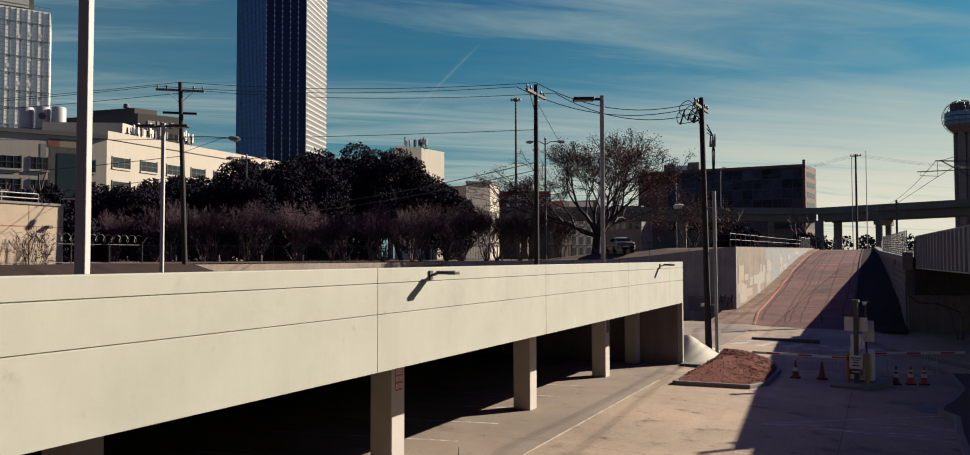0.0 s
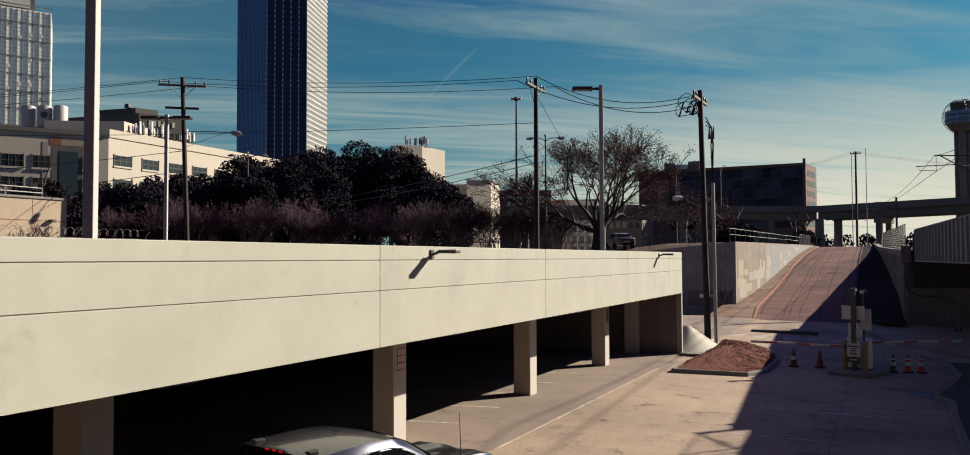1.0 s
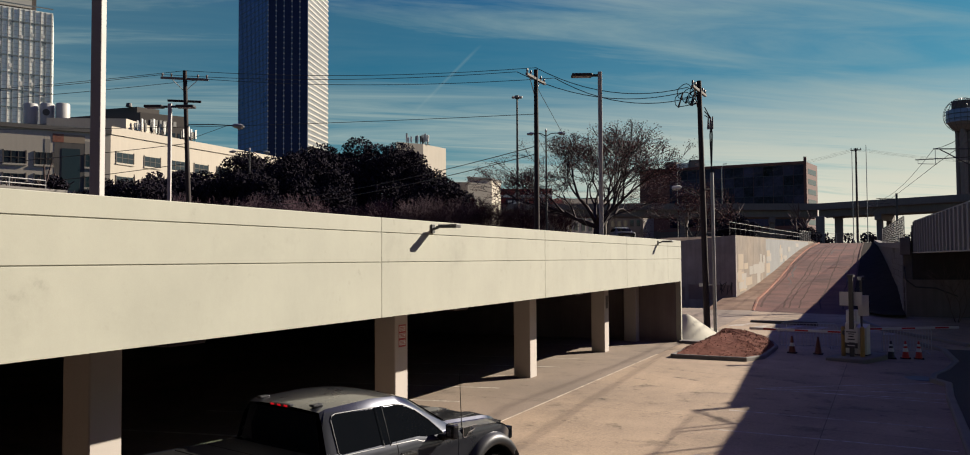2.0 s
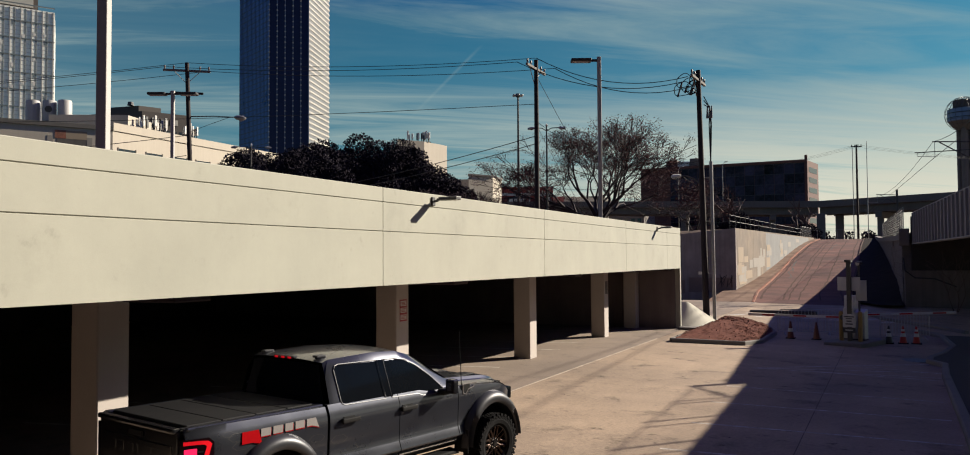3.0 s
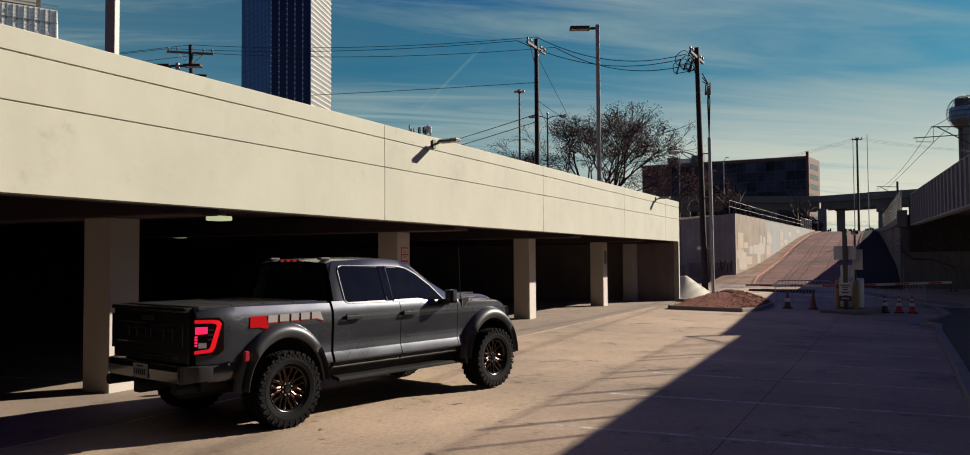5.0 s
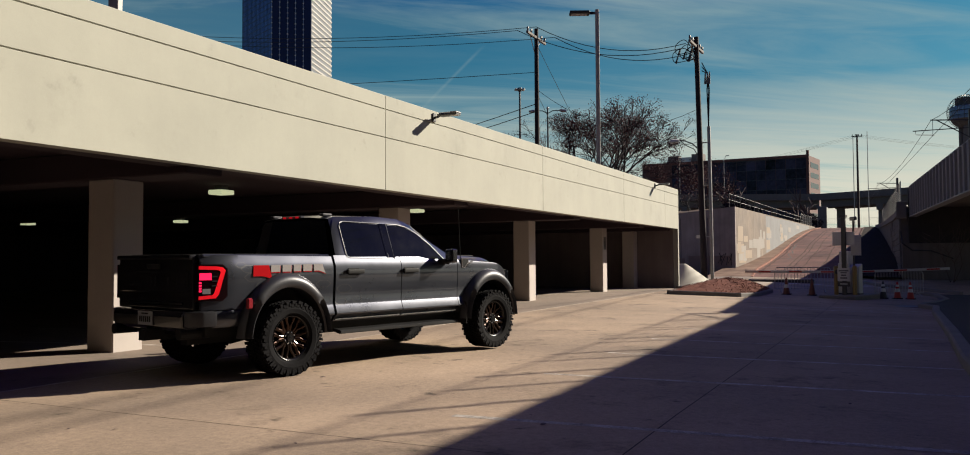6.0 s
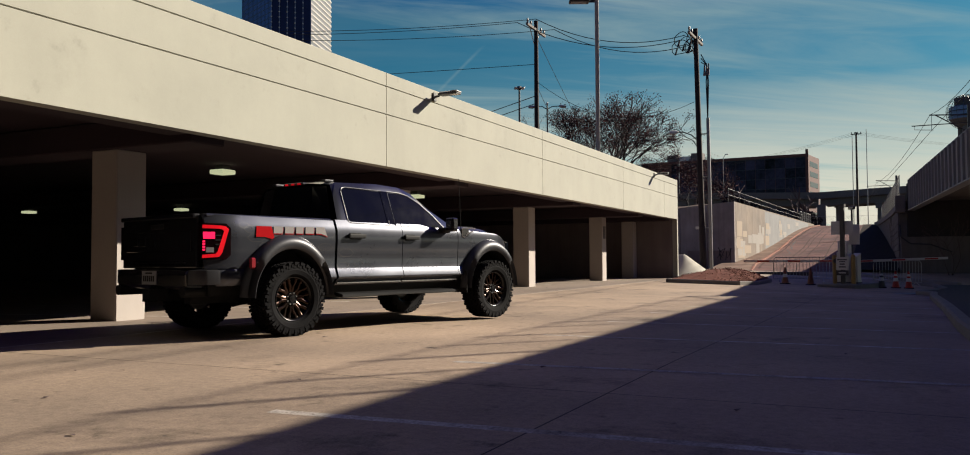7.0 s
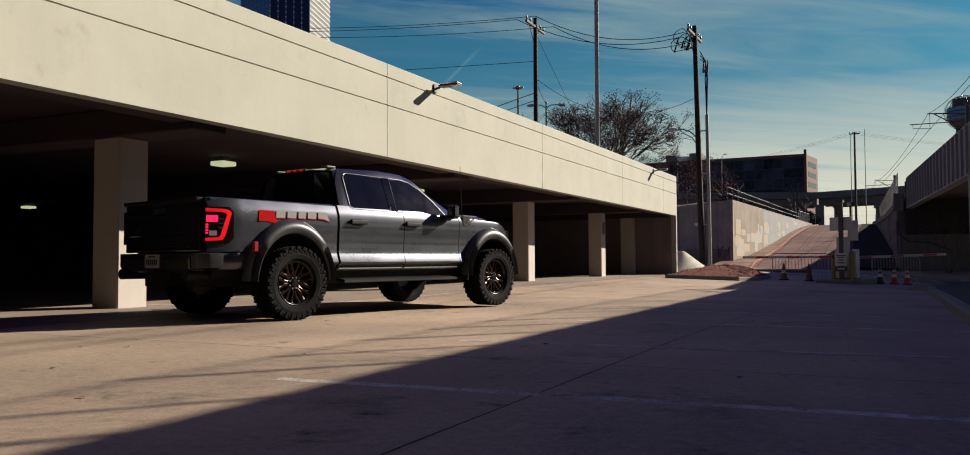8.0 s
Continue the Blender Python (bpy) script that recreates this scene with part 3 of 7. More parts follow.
def side_panel(y0, y1, ny, zb, zt, s, swell=lambda y: 0.0):
    """A stretch of curved body side between two heights that may vary along it, with returned edges."""
    bm = bmesh.new()
    rows = []
    for j in range(ny + 1):
        y = lerp(y0, y1, j / ny)
        lo, hi = zb(y), zt(y)
        zs = [max(lo, min(hi, z)) for z, _ in BODY_X] + [hi]
        zs[0] = lo
        pts = [(s * (body_x(z) + swell(y)), y, z) for z in zs]
        pts = [(s * (abs(pts[0][0]) - 0.05), y, lo + 0.004)] + pts + [(s * (abs(pts[-1][0]) - 0.08), y, hi + 0.004)]
        rows.append(pts)
    rows = [[(s * (abs(x) - 0.03), y, z) for x, y, z in rows[0]]] + rows + [[(s * (abs(x) - 0.03), y, z) for x, y, z in rows[-1]]]
    quads(bm, rows)
    bmesh.ops.remove_doubles(bm, verts=list(bm.verts), dist=1e-4)
    return bm


def arch_z(y, yc, a, b, floor):
    d = (y - yc) / a
    return max(floor, 0.44 + b * math.sqrt(1 - d * d)) if abs(d) < 1 else floor


def tuck(y):
    """How far the body side is drawn in towards its rounded rear corner."""
    return -0.085 * clamp01((-2.66 - y) / 0.42) ** 2


def bed_top(y):
    return lerp(1.405, 1.385, (y + 3.05) / 1.8)


def fender_top(y):
    return 1.335 - 0.05 * clamp01((y - 1.1) / 0.9) - 0.30 * clamp01((y - 1.92) / 0.6) ** 2


for s in (1, -1):
    part("bed_side", side_panel(-3.05, -1.262, 46, lambda y: arch_z(y, RX, 0.60, 0.66, 0.80 if y < RX else 0.56), bed_top, s, tuck), "car_paint", TRUCK, smooth=True)
    part("fender", side_panel(1.105, 2.47, 40, lambda y: arch_z(y, FX, 0.60, 0.66, 0.56 if y < FX else 0.70), fender_top, s, lambda y: -0.18 * clamp01((y - 1.95) / 0.55) ** 2), "car_paint", TRUCK, smooth=True)
    for name, y0, y1 in (("rear_door", -1.222, -0.066), ("front_door", -0.054, 1.093)):
        d = part(name, side_panel(y0, y1, 8, lambda y: 0.575, lambda y: 1.40 - (0.055 * clamp01((y - 0.25) / 0.25)), s), "car_paint", TRUCK, smooth=True)
        yh = y0 + 0.30 if name == "rear_door" else y0 + 0.14
        h = bevelled(boxes((min(s * 0.965, s * 1.015), max(s * 0.965, s * 1.015), yh - 0.14, yh + 0.14, 1.165, 1.222)), 0.016, 2)
        box(h, min(s * 0.955, s * 0.968), max(s * 0.955, s * 0.968), yh - 0.10, yh + 0.08, 1.15, 1.235)
        part("door_handle", h, "plastic", d, "black pull handle")
        part("sill_trim", boxes((min(s * 0.902, s * 0.934), max(s * 0.902, s * 0.934), y0 + 0.01, y1 - 0.01, 0.592, 0.607)), "chrome", d, "thin bright sill strip")
    # flares
    for yc, nm in ((RX, "rear_flare"), (FX, "front_flare")):
        bm = bmesh.new()
        rows = []
        n = 30
        for k in range(n + 1):
            a = lerp(0.04, math.pi - 0.04, k / n)
            ca, sa = math.cos(a), math.sin(a)
            fade = 1 - 0.25 * clamp01(abs(ca) - 0.75) / 0.25
            def at(ra, rb, x):
                return (s * x, yc - ra * ca, 0.44 + rb * max(sa, -0.2))
            rows.append([at(0.515, 0.585, 0.80), at(0.515, 0.585, 1.045), at(0.535, 0.605, 1.062), at(0.585, 0.665, 1.070 * fade + 0.06 * (1 - fade)), at(0.625, 0.715, 1.045), at(0.655, 0.752, 0.985), at(0.662, 0.760, 0.94)])
        quads(bm, rows)
        part(nm, bm, "flare", TRUCK, "wide satin grey wheel arch flare", smooth=True)
    for yy, col in ((RX - 0.565, "marker_lens"),):
        part("side_marker", bevelled(boxes((min(s * 1.02, s * 1.072), max(s * 1.02, s * 1.072), yy - 0.035, yy + 0.03, 0.80, 0.92)), 0.012), col, TRUCK, "small lit red marker lamp")
    # running board
    rb = extrude_profile(bmesh.new(), [(s * 0.80, 0.44), (s * 0.945, 0.412), (s * 0.965, 0.420), (s * 0.965, 0.445), (s * 0.94, 0.46), (s * 0.80, 0.48)], "y", -1.14, 1.10)
    part("running_board", rb, "plastic", TRUCK, "black running board")
    # mirror
    mb = boxes((min(s * 1.02, s * 1.18), max(s * 1.02, s * 1.18), 0.74, 0.86, 1.29, 1.49))
    bevelled(mb, 0.045, 3)
    mir = part("door_mirror", mb, "car_black", TRUCK, "black door mirror")
    part("mirror_arm", bevelled(boxes((min(s * 0.86, s * 1.04), max(s * 0.86, s * 1.04), 0.70, 0.86, 1.27, 1.35)), 0.02), "plastic", mir)
    part("mirror_glass", boxes((min(s * 1.065, s * 1.14), max(s * 1.065, s * 1.14), 0.733, 0.738, 1.335, 1.445)), "chrome", mir)
    # vent behind the wheel arch
    v = bmesh.new()
    tube(v, [(s * 0.955, 1.20, 1.355), (s * 0.957, 1.50, 1.355), (s * 0.965, 1.42, 1.30), (s * 0.968, 1.30, 1.275), (s * 0.966, 1.25, 1.22), (s * 0.962, 1.20, 1.22), (s * 0.955, 1.20, 1.355)], 0.008, 6)
    vent = part("fender_vent", v, "decal_silver", TRUCK, "pale fender vent surround")
    part("vent_mesh", boxes((min(s * 0.93, s * 0.966), max(s * 0.93, s * 0.966), 1.21, 1.34, 1.24, 1.345)), "plastic", vent)

# cab roof and pillars: rings of points from one belt line over the roof to the other


def ring(yb, zb, hb, ys, zs, hs, yr, zr, hr, yt, zt):
    half = [(hb, yb, zb), (hs, ys, zs), (hr, yr, zr), (hr * 0.55, yt, zt - 0.008), (0.0, yt, zt)]
    return half + [(-x, y, z) for x, y, z in half[-2::-1]]


cab = bmesh.new()
quads(cab, [
    ring(-1.17, 1.36, 0.895, -1.15, 1.70, 0.78, -1.12, 1.87, 0.68, -1.16, 1.905),
    ring(-1.10, 1.36, 0.915, -1.08, 1.82, 0.752, -1.04, 1.90, 0.685, -1.04, 1.935),
    ring(-0.30, 1.35, 0.92, -0.30, 1.84, 0.750, -0.30, 1.925, 0.675, -0.30, 1.955),
    ring(0.20, 1.34, 0.92, 0.12, 1.82, 0.752, 0.12, 1.905, 0.675, 0.14, 1.935),
    ring(0.62, 1.335, 0.915, 0.42, 1.72, 0.765, 0.36, 1.835, 0.68, 0.40, 1.87),
    ring(1.16, 1.33, 0.88, 1.12, 1.385, 0.80, 1.16, 1.385, 0.70, 1.24, 1.40),
])
part("cab_shell", cab, "car_paint", TRUCK, smooth=True)


def cab_point(s, y, z, lift=0.006):
    """A point on the cab's side at that height."""
    x = lerp(0.918, 0.765, (z - 1.35) / 0.44) + lift
    return (s * x, y, z)


def pane(outline, s, thick=0.012, lift=0.006):
    bm = bmesh.new()
    f = [bm.verts.new(cab_point(s, y, z, lift)) for y, z in outline]
    b = [bm.verts.new(cab_point(s, y, z, -thick)) for y, z in outline]
    n = len(outline)
    bm.faces.new(f)
    bm.faces.new(b[::-1])
    for i in range(n):
        bm.faces.new((f[i], f[(i + 1) % n], b[(i + 1) % n], b[i]))
    return bm


REAR_PANE = [(-1.0, 1.43), (-0.985, 1.395), (-0.95, 1.38), (-0.29, 1.365), (-0.305, 1.815), (-0.93, 1.825), (-0.985, 1.81), (-1.01, 1.77)]
FRONT_PANE = [(-0.15, 1.362), (0.30, 1.352), (0.40, 1.318), (0.74, 1.312), (0.82, 1.345), (0.60, 1.545), (0.40, 1.685), (0.22, 1.775), (0.05, 1.803), (-0.16, 1.81)]
for s in (1, -1):
    for outline in (REAR_PANE, FRONT_PANE):
        mid_y, mid_z = sum(y for y, z in outline) / len(outline), sum(z for y, z in outline) / len(outline)
        loop = [cab_point(s, mid_y + (y - mid_y) * 1.035, mid_z + (z - mid_z) * 1.06, 0.004) for y, z in outline]
        part("window_seal", tube(bmesh.new(), loop + loop[:1], 0.009, 6), "flare", TRUCK, "painted door frame round the glass", smooth=True)
    part("door_window", pane(REAR_PANE, s), "tint_glass", TRUCK)
    part("window_pillar", pane([(-0.300, 1.372), (-0.142, 1.368), (-0.152, 1.825), (-0.313, 1.828)], s, 0.03, 0.011), "tint_glass", TRUCK, "gloss black door pillar")
    part("door_window", pane(FRONT_PANE, s), "tint_glass", TRUCK)

# windscreen, rear window
bm = bmesh.new()
quads(bm, [[(-0.62, 0.455, 1.82), (0, 0.50, 1.855), (0.62, 0.455, 1.82)], [(-0.74, 1.10, 1.43), (0, 1.19, 1.43), (0.74, 1.10, 1.43)]])
part("windscreen", bm, "tint_glass", TRUCK)
bm = bmesh.new()
quads(bm, [[(-0.64, -1.135, 1.845), (-0.4, -1.17, 1.86), (0.4, -1.17, 1.86), (0.64, -1.135, 1.845)], [(-0.78, -1.18, 1.40), (-0.45, -1.245, 1.40), (0.45, -1.245, 1.40), (0.78, -1.18, 1.40)]])
part("rear_window", bm, "tint_glass", TRUCK)
part("cab_back", boxes((-0.80, 0.80, -1.235, -1.225, 0.7, 1.37)), "car_paint", TRUCK)

# bonnet
bm = bmesh.new()
rows = []
for k in range(13):
    y = lerp(1.13, 2.48, k / 12)
    zc = 1.405 - 0.055 * clamp01((y - 1.13) / 1.0) - 0.16 * clamp01((y - 1.98) / 0.5) ** 2
    w = 0.875 - 0.10 * clamp01((y - 1.98) / 0.5) ** 2
    rows.append([(w * u, y, zc - 0.065 * abs(u) ** 3 + (0.035 if 0.32 < abs(u) < 0.72 else 0.012 if abs(u) <= 0.32 else 0)) for u in (-1, -0.9, -0.74, -0.7, -0.34, -0.3, 0, 0.3, 0.34, 0.7, 0.74, 0.9, 1)])
quads(bm, rows)
hood = part("bonnet", bm, "car_paint", TRUCK, smooth=True)
for s in (1, -1):
    part("bonnet_vent", bevelled(boxes((s * 0.45 - 0.10, s * 0.45 + 0.10, 1.55, 1.95, 1.385, 1.402)), 0.006), "plastic", hood, "black bonnet vent")
part("wiper", tube(bmesh.new(), [(-0.6, 1.16, 1.425), (0.0, 1.21, 1.43), (0.55, 1.20, 1.425)], 0.012, 6), "plastic", TRUCK)

# nose
part("grille", bevelled(boxes((-0.62, 0.62, 2.40, 2.52, 0.80, 1.19)), 0.03), "plastic", TRUCK, "black mesh grille")
for i in range(5):
    part("grille_bar", boxes((-0.6, 0.6, 2.521, 2.545, 0.84 + i * 0.075, 0.87 + i * 0.075)), "plastic", TRUCK)
for s in (1, -1):
    hl = part("headlight", bevelled(boxes((min(s * 0.60, s * 0.84), max(s * 0.60, s * 0.84), 2.25, 2.49, 0.98, 1.17)), 0.04, 2), "tint_glass", TRUCK, "dark headlight")
    part("headlight_bar", boxes((min(s * 0.62, s * 0.80), max(s * 0.62, s * 0.80), 2.492, 2.50, 1.11, 1.135)), "chrome", hl)
    part("tow_hook", bevelled(boxes((s * 0.42 - 0.03, s * 0.42 + 0.03, 2.54, 2.66, 0.56, 0.64)), 0.01), "decal_red", TRUCK, "red tow hook")
fb = extrude_profile(bmesh.new(), [(2.22, 0.52), (2.50, 0.50), (2.60, 0.60), (2.60, 0.74), (2.52, 0.80), (2.22, 0.80)], "x", -0.84, 0.84)
part("front_bumper", fb, "plastic", TRUCK)

# bed: cover, tailgate, lamps, bumper
cover = bmesh.new()
for k in range(4):
    y0 = -2.98 + k * 0.425
    box(cover, -0.765, 0.765, y0 + 0.006, y0 + 0.419, 1.385, 1.418)
bevelled(cover, 0.008)
part("bed_cover", cover, "plastic", TRUCK, "black folding bed cover")
for s in (1, -1):
    part("bed_rail", bevelled(boxes((min(s * 0.77, s * 0.87), max(s * 0.77, s * 0.87), -3.03, -1.25, 1.372, 1.410)), 0.012), "car_paint", TRUCK)
tg = part("tailgate", bevelled(boxes((-0.80, 0.80, -3.10, -3.02, 0.80, 1.385)), 0.02, 2), "car_black", TRUCK, "gloss black tailgate")
part("tailgate_band", bevelled(boxes((-0.70, 0.70, -3.112, -3.098, 0.99, 1.22)), 0.006), "car_black", tg, "black applique band")
part("tailgate_lip", bevelled(boxes((-0.79, 0.79, -3.14, -3.05, 1.355, 1.41)), 0.02, 2), "car_black", tg)
part("tailgate_crease", bevelled(boxes((-0.55, 0.60, -3.118, -3.095, 0.845, 0.885)), 0.01), "car_black", tg)
for i, w in enumerate((0.10, 0.09, 0.11, 0.03, 0.12, 0.12)):
    x0 = -0.52 + i * 0.18
    part("embossed_bar", bevelled(boxes((x0, x0 + w, -3.117, -3.110, 1.06, 1.16)), 0.003), "car_black", tg)
part("gate_handle", bevelled(boxes((-0.14, 0.14, -3.122, -3.10, 1.25, 1.31)), 0.01), "plastic", tg)
for s in (1, -1):
    def lamp_plate(outline, lift, thick=0.004):
        """A thin piece that follows the rounded rear corner."""
        bm = bmesh.new()
        f = [bm.verts.new((s * (0.962 + tuck(y) + lift), y, z)) for y, z in outline]
        k = [bm.verts.new((s * (0.962 + tuck(y) + lift - thick), y, z)) for y, z in outline]
        bm.faces.new(f)
        bm.faces.new(k[::-1])
        for i in range(len(outline)):
            j = (i + 1) % len(outline)
            bm.faces.new((f[i], f[j], k[j], k[i]))
        return bm

    def bar(y0, y1, z0, z1, lift):
        return lamp_plate([(y0, z0), (y1, z0), (y1, z1), (y0, z1)], lift)

    lb = bmesh.new()
    rows = []
    for y in (-3.085, -3.03, -2.97, -2.90, -2.83, -2.775):
        xo = s * (0.962 + tuck(y) + 0.004)
        cut = 0.05 if y > -2.8 else 0.0
        rows.append([(s * 0.74, y, 0.90 + cut), (xo, y, 0.90 + cut), (xo, y, 1.30 - cut), (s * 0.74, y, 1.30 - cut)])
    v_ = quads(lb, rows, True)
    lb.faces.new(v_[0])
    lb.faces.new(v_[-1][::-1])
    tl = part("tail_light", lb, "lens_dark", TRUCK, "smoked tail light with lit red outline")
    outer = [(-3.083, 1.283), (-2.90, 1.278), (-2.835, 1.268), (-2.80, 1.235), (-2.875, 0.975), (-2.91, 0.93), (-3.083, 0.918)]
    inner = [(-3.083, 1.245), (-2.92, 1.241), (-2.875, 1.235), (-2.855, 1.213), (-2.925, 0.99), (-2.945, 0.965), (-3.083, 0.955)]
    for i in range(6):
        part("lamp_outline", lamp_plate([outer[i], outer[i + 1], inner[i + 1], inner[i]], 0.009), "lamp_red", tl, "lit red lamp outline")
    part("brake_lamp", bar(-3.075, -2.955, 1.13, 1.205, 0.008), "lamp_pink", tl, "glowing pink-red brake lamp")
    for k in range(4):
        part("lamp_dot", bar(-3.08, -3.055, 1.0 + k * 0.03, 1.02 + k * 0.03, 0.008), "lamp_pink", tl)
    part("reverse_lamp", bar(-3.045, -2.965, 0.98, 1.035, 0.008), "plate", tl)
    for k in range(3):
        part("lens_rib", bar(-2.95, -2.89, 1.06 + k * 0.05, 1.075 + k * 0.05, 0.008), "plastic", tl)
rbm = extrude_profile(bmesh.new(), [(-3.19, 0.60), (-3.15, 0.57), (-2.90, 0.57), (-2.90, 0.78), (-3.16, 0.79), (-3.20, 0.74)], "x", -0.74, 0.74)
rbp = part("rear_bumper", bevelled(rbm, 0.012), "car_black", TRUCK, "black rear bumper")
for s in (1, -1):
    e = extrude_profile(bmesh.new(), [(s * 0.745, -3.18), (s * 0.84, -3.15), (s * 0.915, -3.06), (s * 0.965, -2.90), (s * 0.745, -2.90)], "z", 0.62, 0.79)
    part("bumper_end", bevelled(e, 0.03, 2), "flare", rbp, "satin grey bumper corner", smooth=True)
    vb = bmesh.new()
    quads(vb, [[(s * (0.85 + tuck(y)), y, 0.600), (s * (0.925 + tuck(y)), y, 0.605), (s * (0.940 + tuck(y)), y, 0.63), (s * (0.944 + tuck(y)), y, 0.775), (s * (0.935 + tuck(y)), y, 0.792), (s * (0.85 + tuck(y)), y, 0.794)] for y in (-2.92, -2.82, -2.72, -2.62, -2.50)])
    part("rear_valance", vb, "car_paint", TRUCK, smooth=True)
    part("exhaust_tip", tube(bmesh.new(), [(s * 0.70, -2.85, 0.545), (s * 0.70, -3.21, 0.545)], 0.062, 14), "plastic", TRUCK, "black exhaust tip")
pl = part("number_plate", boxes((-0.155, 0.155, -3.208, -3.202, 0.62, 0.775)), "plate", rbp, "white number plate with dark bars")
for i in range(6):
    part("plate_bar", boxes((-0.12 + i * 0.042, -0.095 + i * 0.042, -3.212, -3.209, 0.655, 0.72)), "plastic", pl)
part("plate_bar", boxes((-0.07, 0.07, -3.212, -3.209, 0.742, 0.758)), "plastic", pl)
part("tow_hitch", boxes((-0.06, 0.06, -3.24, -3.0, 0.46, 0.57)), "plastic", TRUCK)

# roof details
cl = part("roof_marker", bevelled(boxes((-0.20, 0.20, -1.175, -1.10, 1.885, 1.925)), 0.01), "flare", TRUCK, "high brake lamp strip")
for x in (-0.13, 0.0, 0.13):
    part("marker_lamp", boxes((x - 0.03, x + 0.03, -1.182, -1.172, 1.892, 1.915)), "lamp_red", cl)
for x in (-0.52, 0.52):
    part("roof_pod", bevelled(boxes((x - 0.045, x + 0.045, -1.10, -0.95, 1.915, 1.948)), 0.02, 2), "flare", TRUCK, "small grey roof pod")
part("aerial", tube(bmesh.new(), [(0.86, 1.28, 1.33), (0.875, 1.22, 2.10)], [0.007, 0.004], 5), "plastic", TRUCK)

# decals along the bed side: sloping band of plain blocks, and a honeycomb of charcoal cells
for s in (1, -1):
    def plate_on(outline, mat, off, name, label=""):
        bm = bmesh.new()
        f = [bm.verts.new((s * (body_x(z) + off), y, z)) for y, z in outline]
        bm.faces.new(f)
        g_ = bmesh.ops.extrude_face_region(bm, geom=list(bm.faces))
        for vv in g_["geom"]:
            if isinstance(vv, bmesh.types.BMVert):
                vv.co.x -= s * 0.004
        part(name, bm, mat, TRUCK, label)
    y, widths = -2.45, (0.22, 0.14, 0.14, 0.12, 0.14, 0.14)
    for i, w in enumerate(widths):
        h = 0.125 if i == 0 else 0.082
        zt = 1.285 + 0.002 * i
        o = [(y + 0.01, zt), (y + w, zt), (y + w - 0.012 + (0.05 if i in (0, 5) else 0), zt - h - (0.03 if i in (0, 5) else 0)), (y + w * 0.55, zt - h), (y, zt - h)]
        plate_on(o, "decal_red" if i == 0 else "decal_silver", 0.013, "decal_block", "red decal block" if i == 0 else "silver decal block")
        if i:
            oo = [(a + 0.004, b - 0.010) for a, b in o]
            plate_on(oo, "decal_red", 0.011, "decal_edge", "red decal outline")
        y += w + 0.022
    for cy, cz, r in ((-2.50, 1.245, 0.075), (-2.44, 1.15, 0.085), (-2.60, 1.29, 0.05), (-2.30, 1.06, 0.07), (-1.42, 1.05, 0.08), (-1.36, 1.20, 0.06), (-1.40, 0.86, 0.07), (-1.08, 0.98, 0.09), (-1.13, 0.82, 0.07), (-0.98, 0.66, 0.05), (-0.86, 0.84, 0.06)):
        bm = bmesh.new()
        ringv = []
        for q in (1.0, 0.94):
            ringv.append([(s * (body_x(cz + q * r * 0.62 * math.sin(a)) + 0.003), cy + q * r * 1.5 * math.cos(a), cz + q * r * 0.62 * math.sin(a)) for a in (math.pi * k / 3 for k in range(6))])
        quads(bm, ringv, True)
        part("decal_cell", bm, "decal_line", TRUCK, "thin grey honeycomb decal outline")

# underside
part("underbody", boxes((-0.80, 0.80, -2.95, 2.38, 0.50, 0.80), (-0.86, 0.86, -1.22, 1.08, 0.55, 1.33), (-0.78, 0.78, -2.95, -1.25, 0.80, 1.36), (-0.70, 0.70, 1.1, 2.38, 0.8, 1.25)), "plastic", TRUCK)
part("chassis", boxes((-0.52, -0.40, -3.0, 2.4, 0.40, 0.55), (0.40, 0.52, -3.0, 2.4, 0.40, 0.55)), "plastic", TRUCK)
part("rear_axle", tube(tube(bmesh.new(), [(-0.85, RX, 0.44), (0.85, RX, 0.44)], 0.055, 10), [(0, RX - 0.12, 0.44), (0, RX + 0.2, 0.46)], [0.13, 0.10], 12), "plastic", TRUCK)
part("front_axle", tube(bmesh.new(), [(-0.85, FX, 0.44), (0.85, FX, 0.44)], 0.05, 10), "plastic", TRUCK)
for s in (1, -1):
    part("shock_absorber", tube(bmesh.new(), [(s * 0.60, RX - 0.18, 0.42), (s * 0.52, RX - 0.28, 0.86)], 0.04, 8), "plastic", TRUCK)
    part("mud_flap", boxes((min(s * 0.78, s * 1.03), max(s * 0.78, s * 1.03), FX - 0.61, FX - 0.60, 0.40, 0.72)), "plastic", TRUCK)


# wheels: built once, shared by all four
def lathe(bm, profile, n=48):
    rows = [[(x, r * math.cos(a), r * math.sin(a)) for x, r in profile] for a in (2 * math.pi * k / n for k in range(n))]
    v = [[bm.verts.new(p) for p in r] for r in rows]
    for k in range(n):
        a, b = v[k], v[(k + 1) % n]
        for i in range(len(profile) - 1):
            bm.faces.new((a[i], a[i + 1], b[i + 1], b[i]))
    return bm


tyre = lathe(bmesh.new(), [(-0.11, 0.255), (-0.15, 0.29), (-0.162, 0.34), (-0.155, 0.385), (-0.135, 0.412), (0.135, 0.412), (0.155, 0.385), (0.162, 0.34), (0.15, 0.29), (0.11, 0.255)])


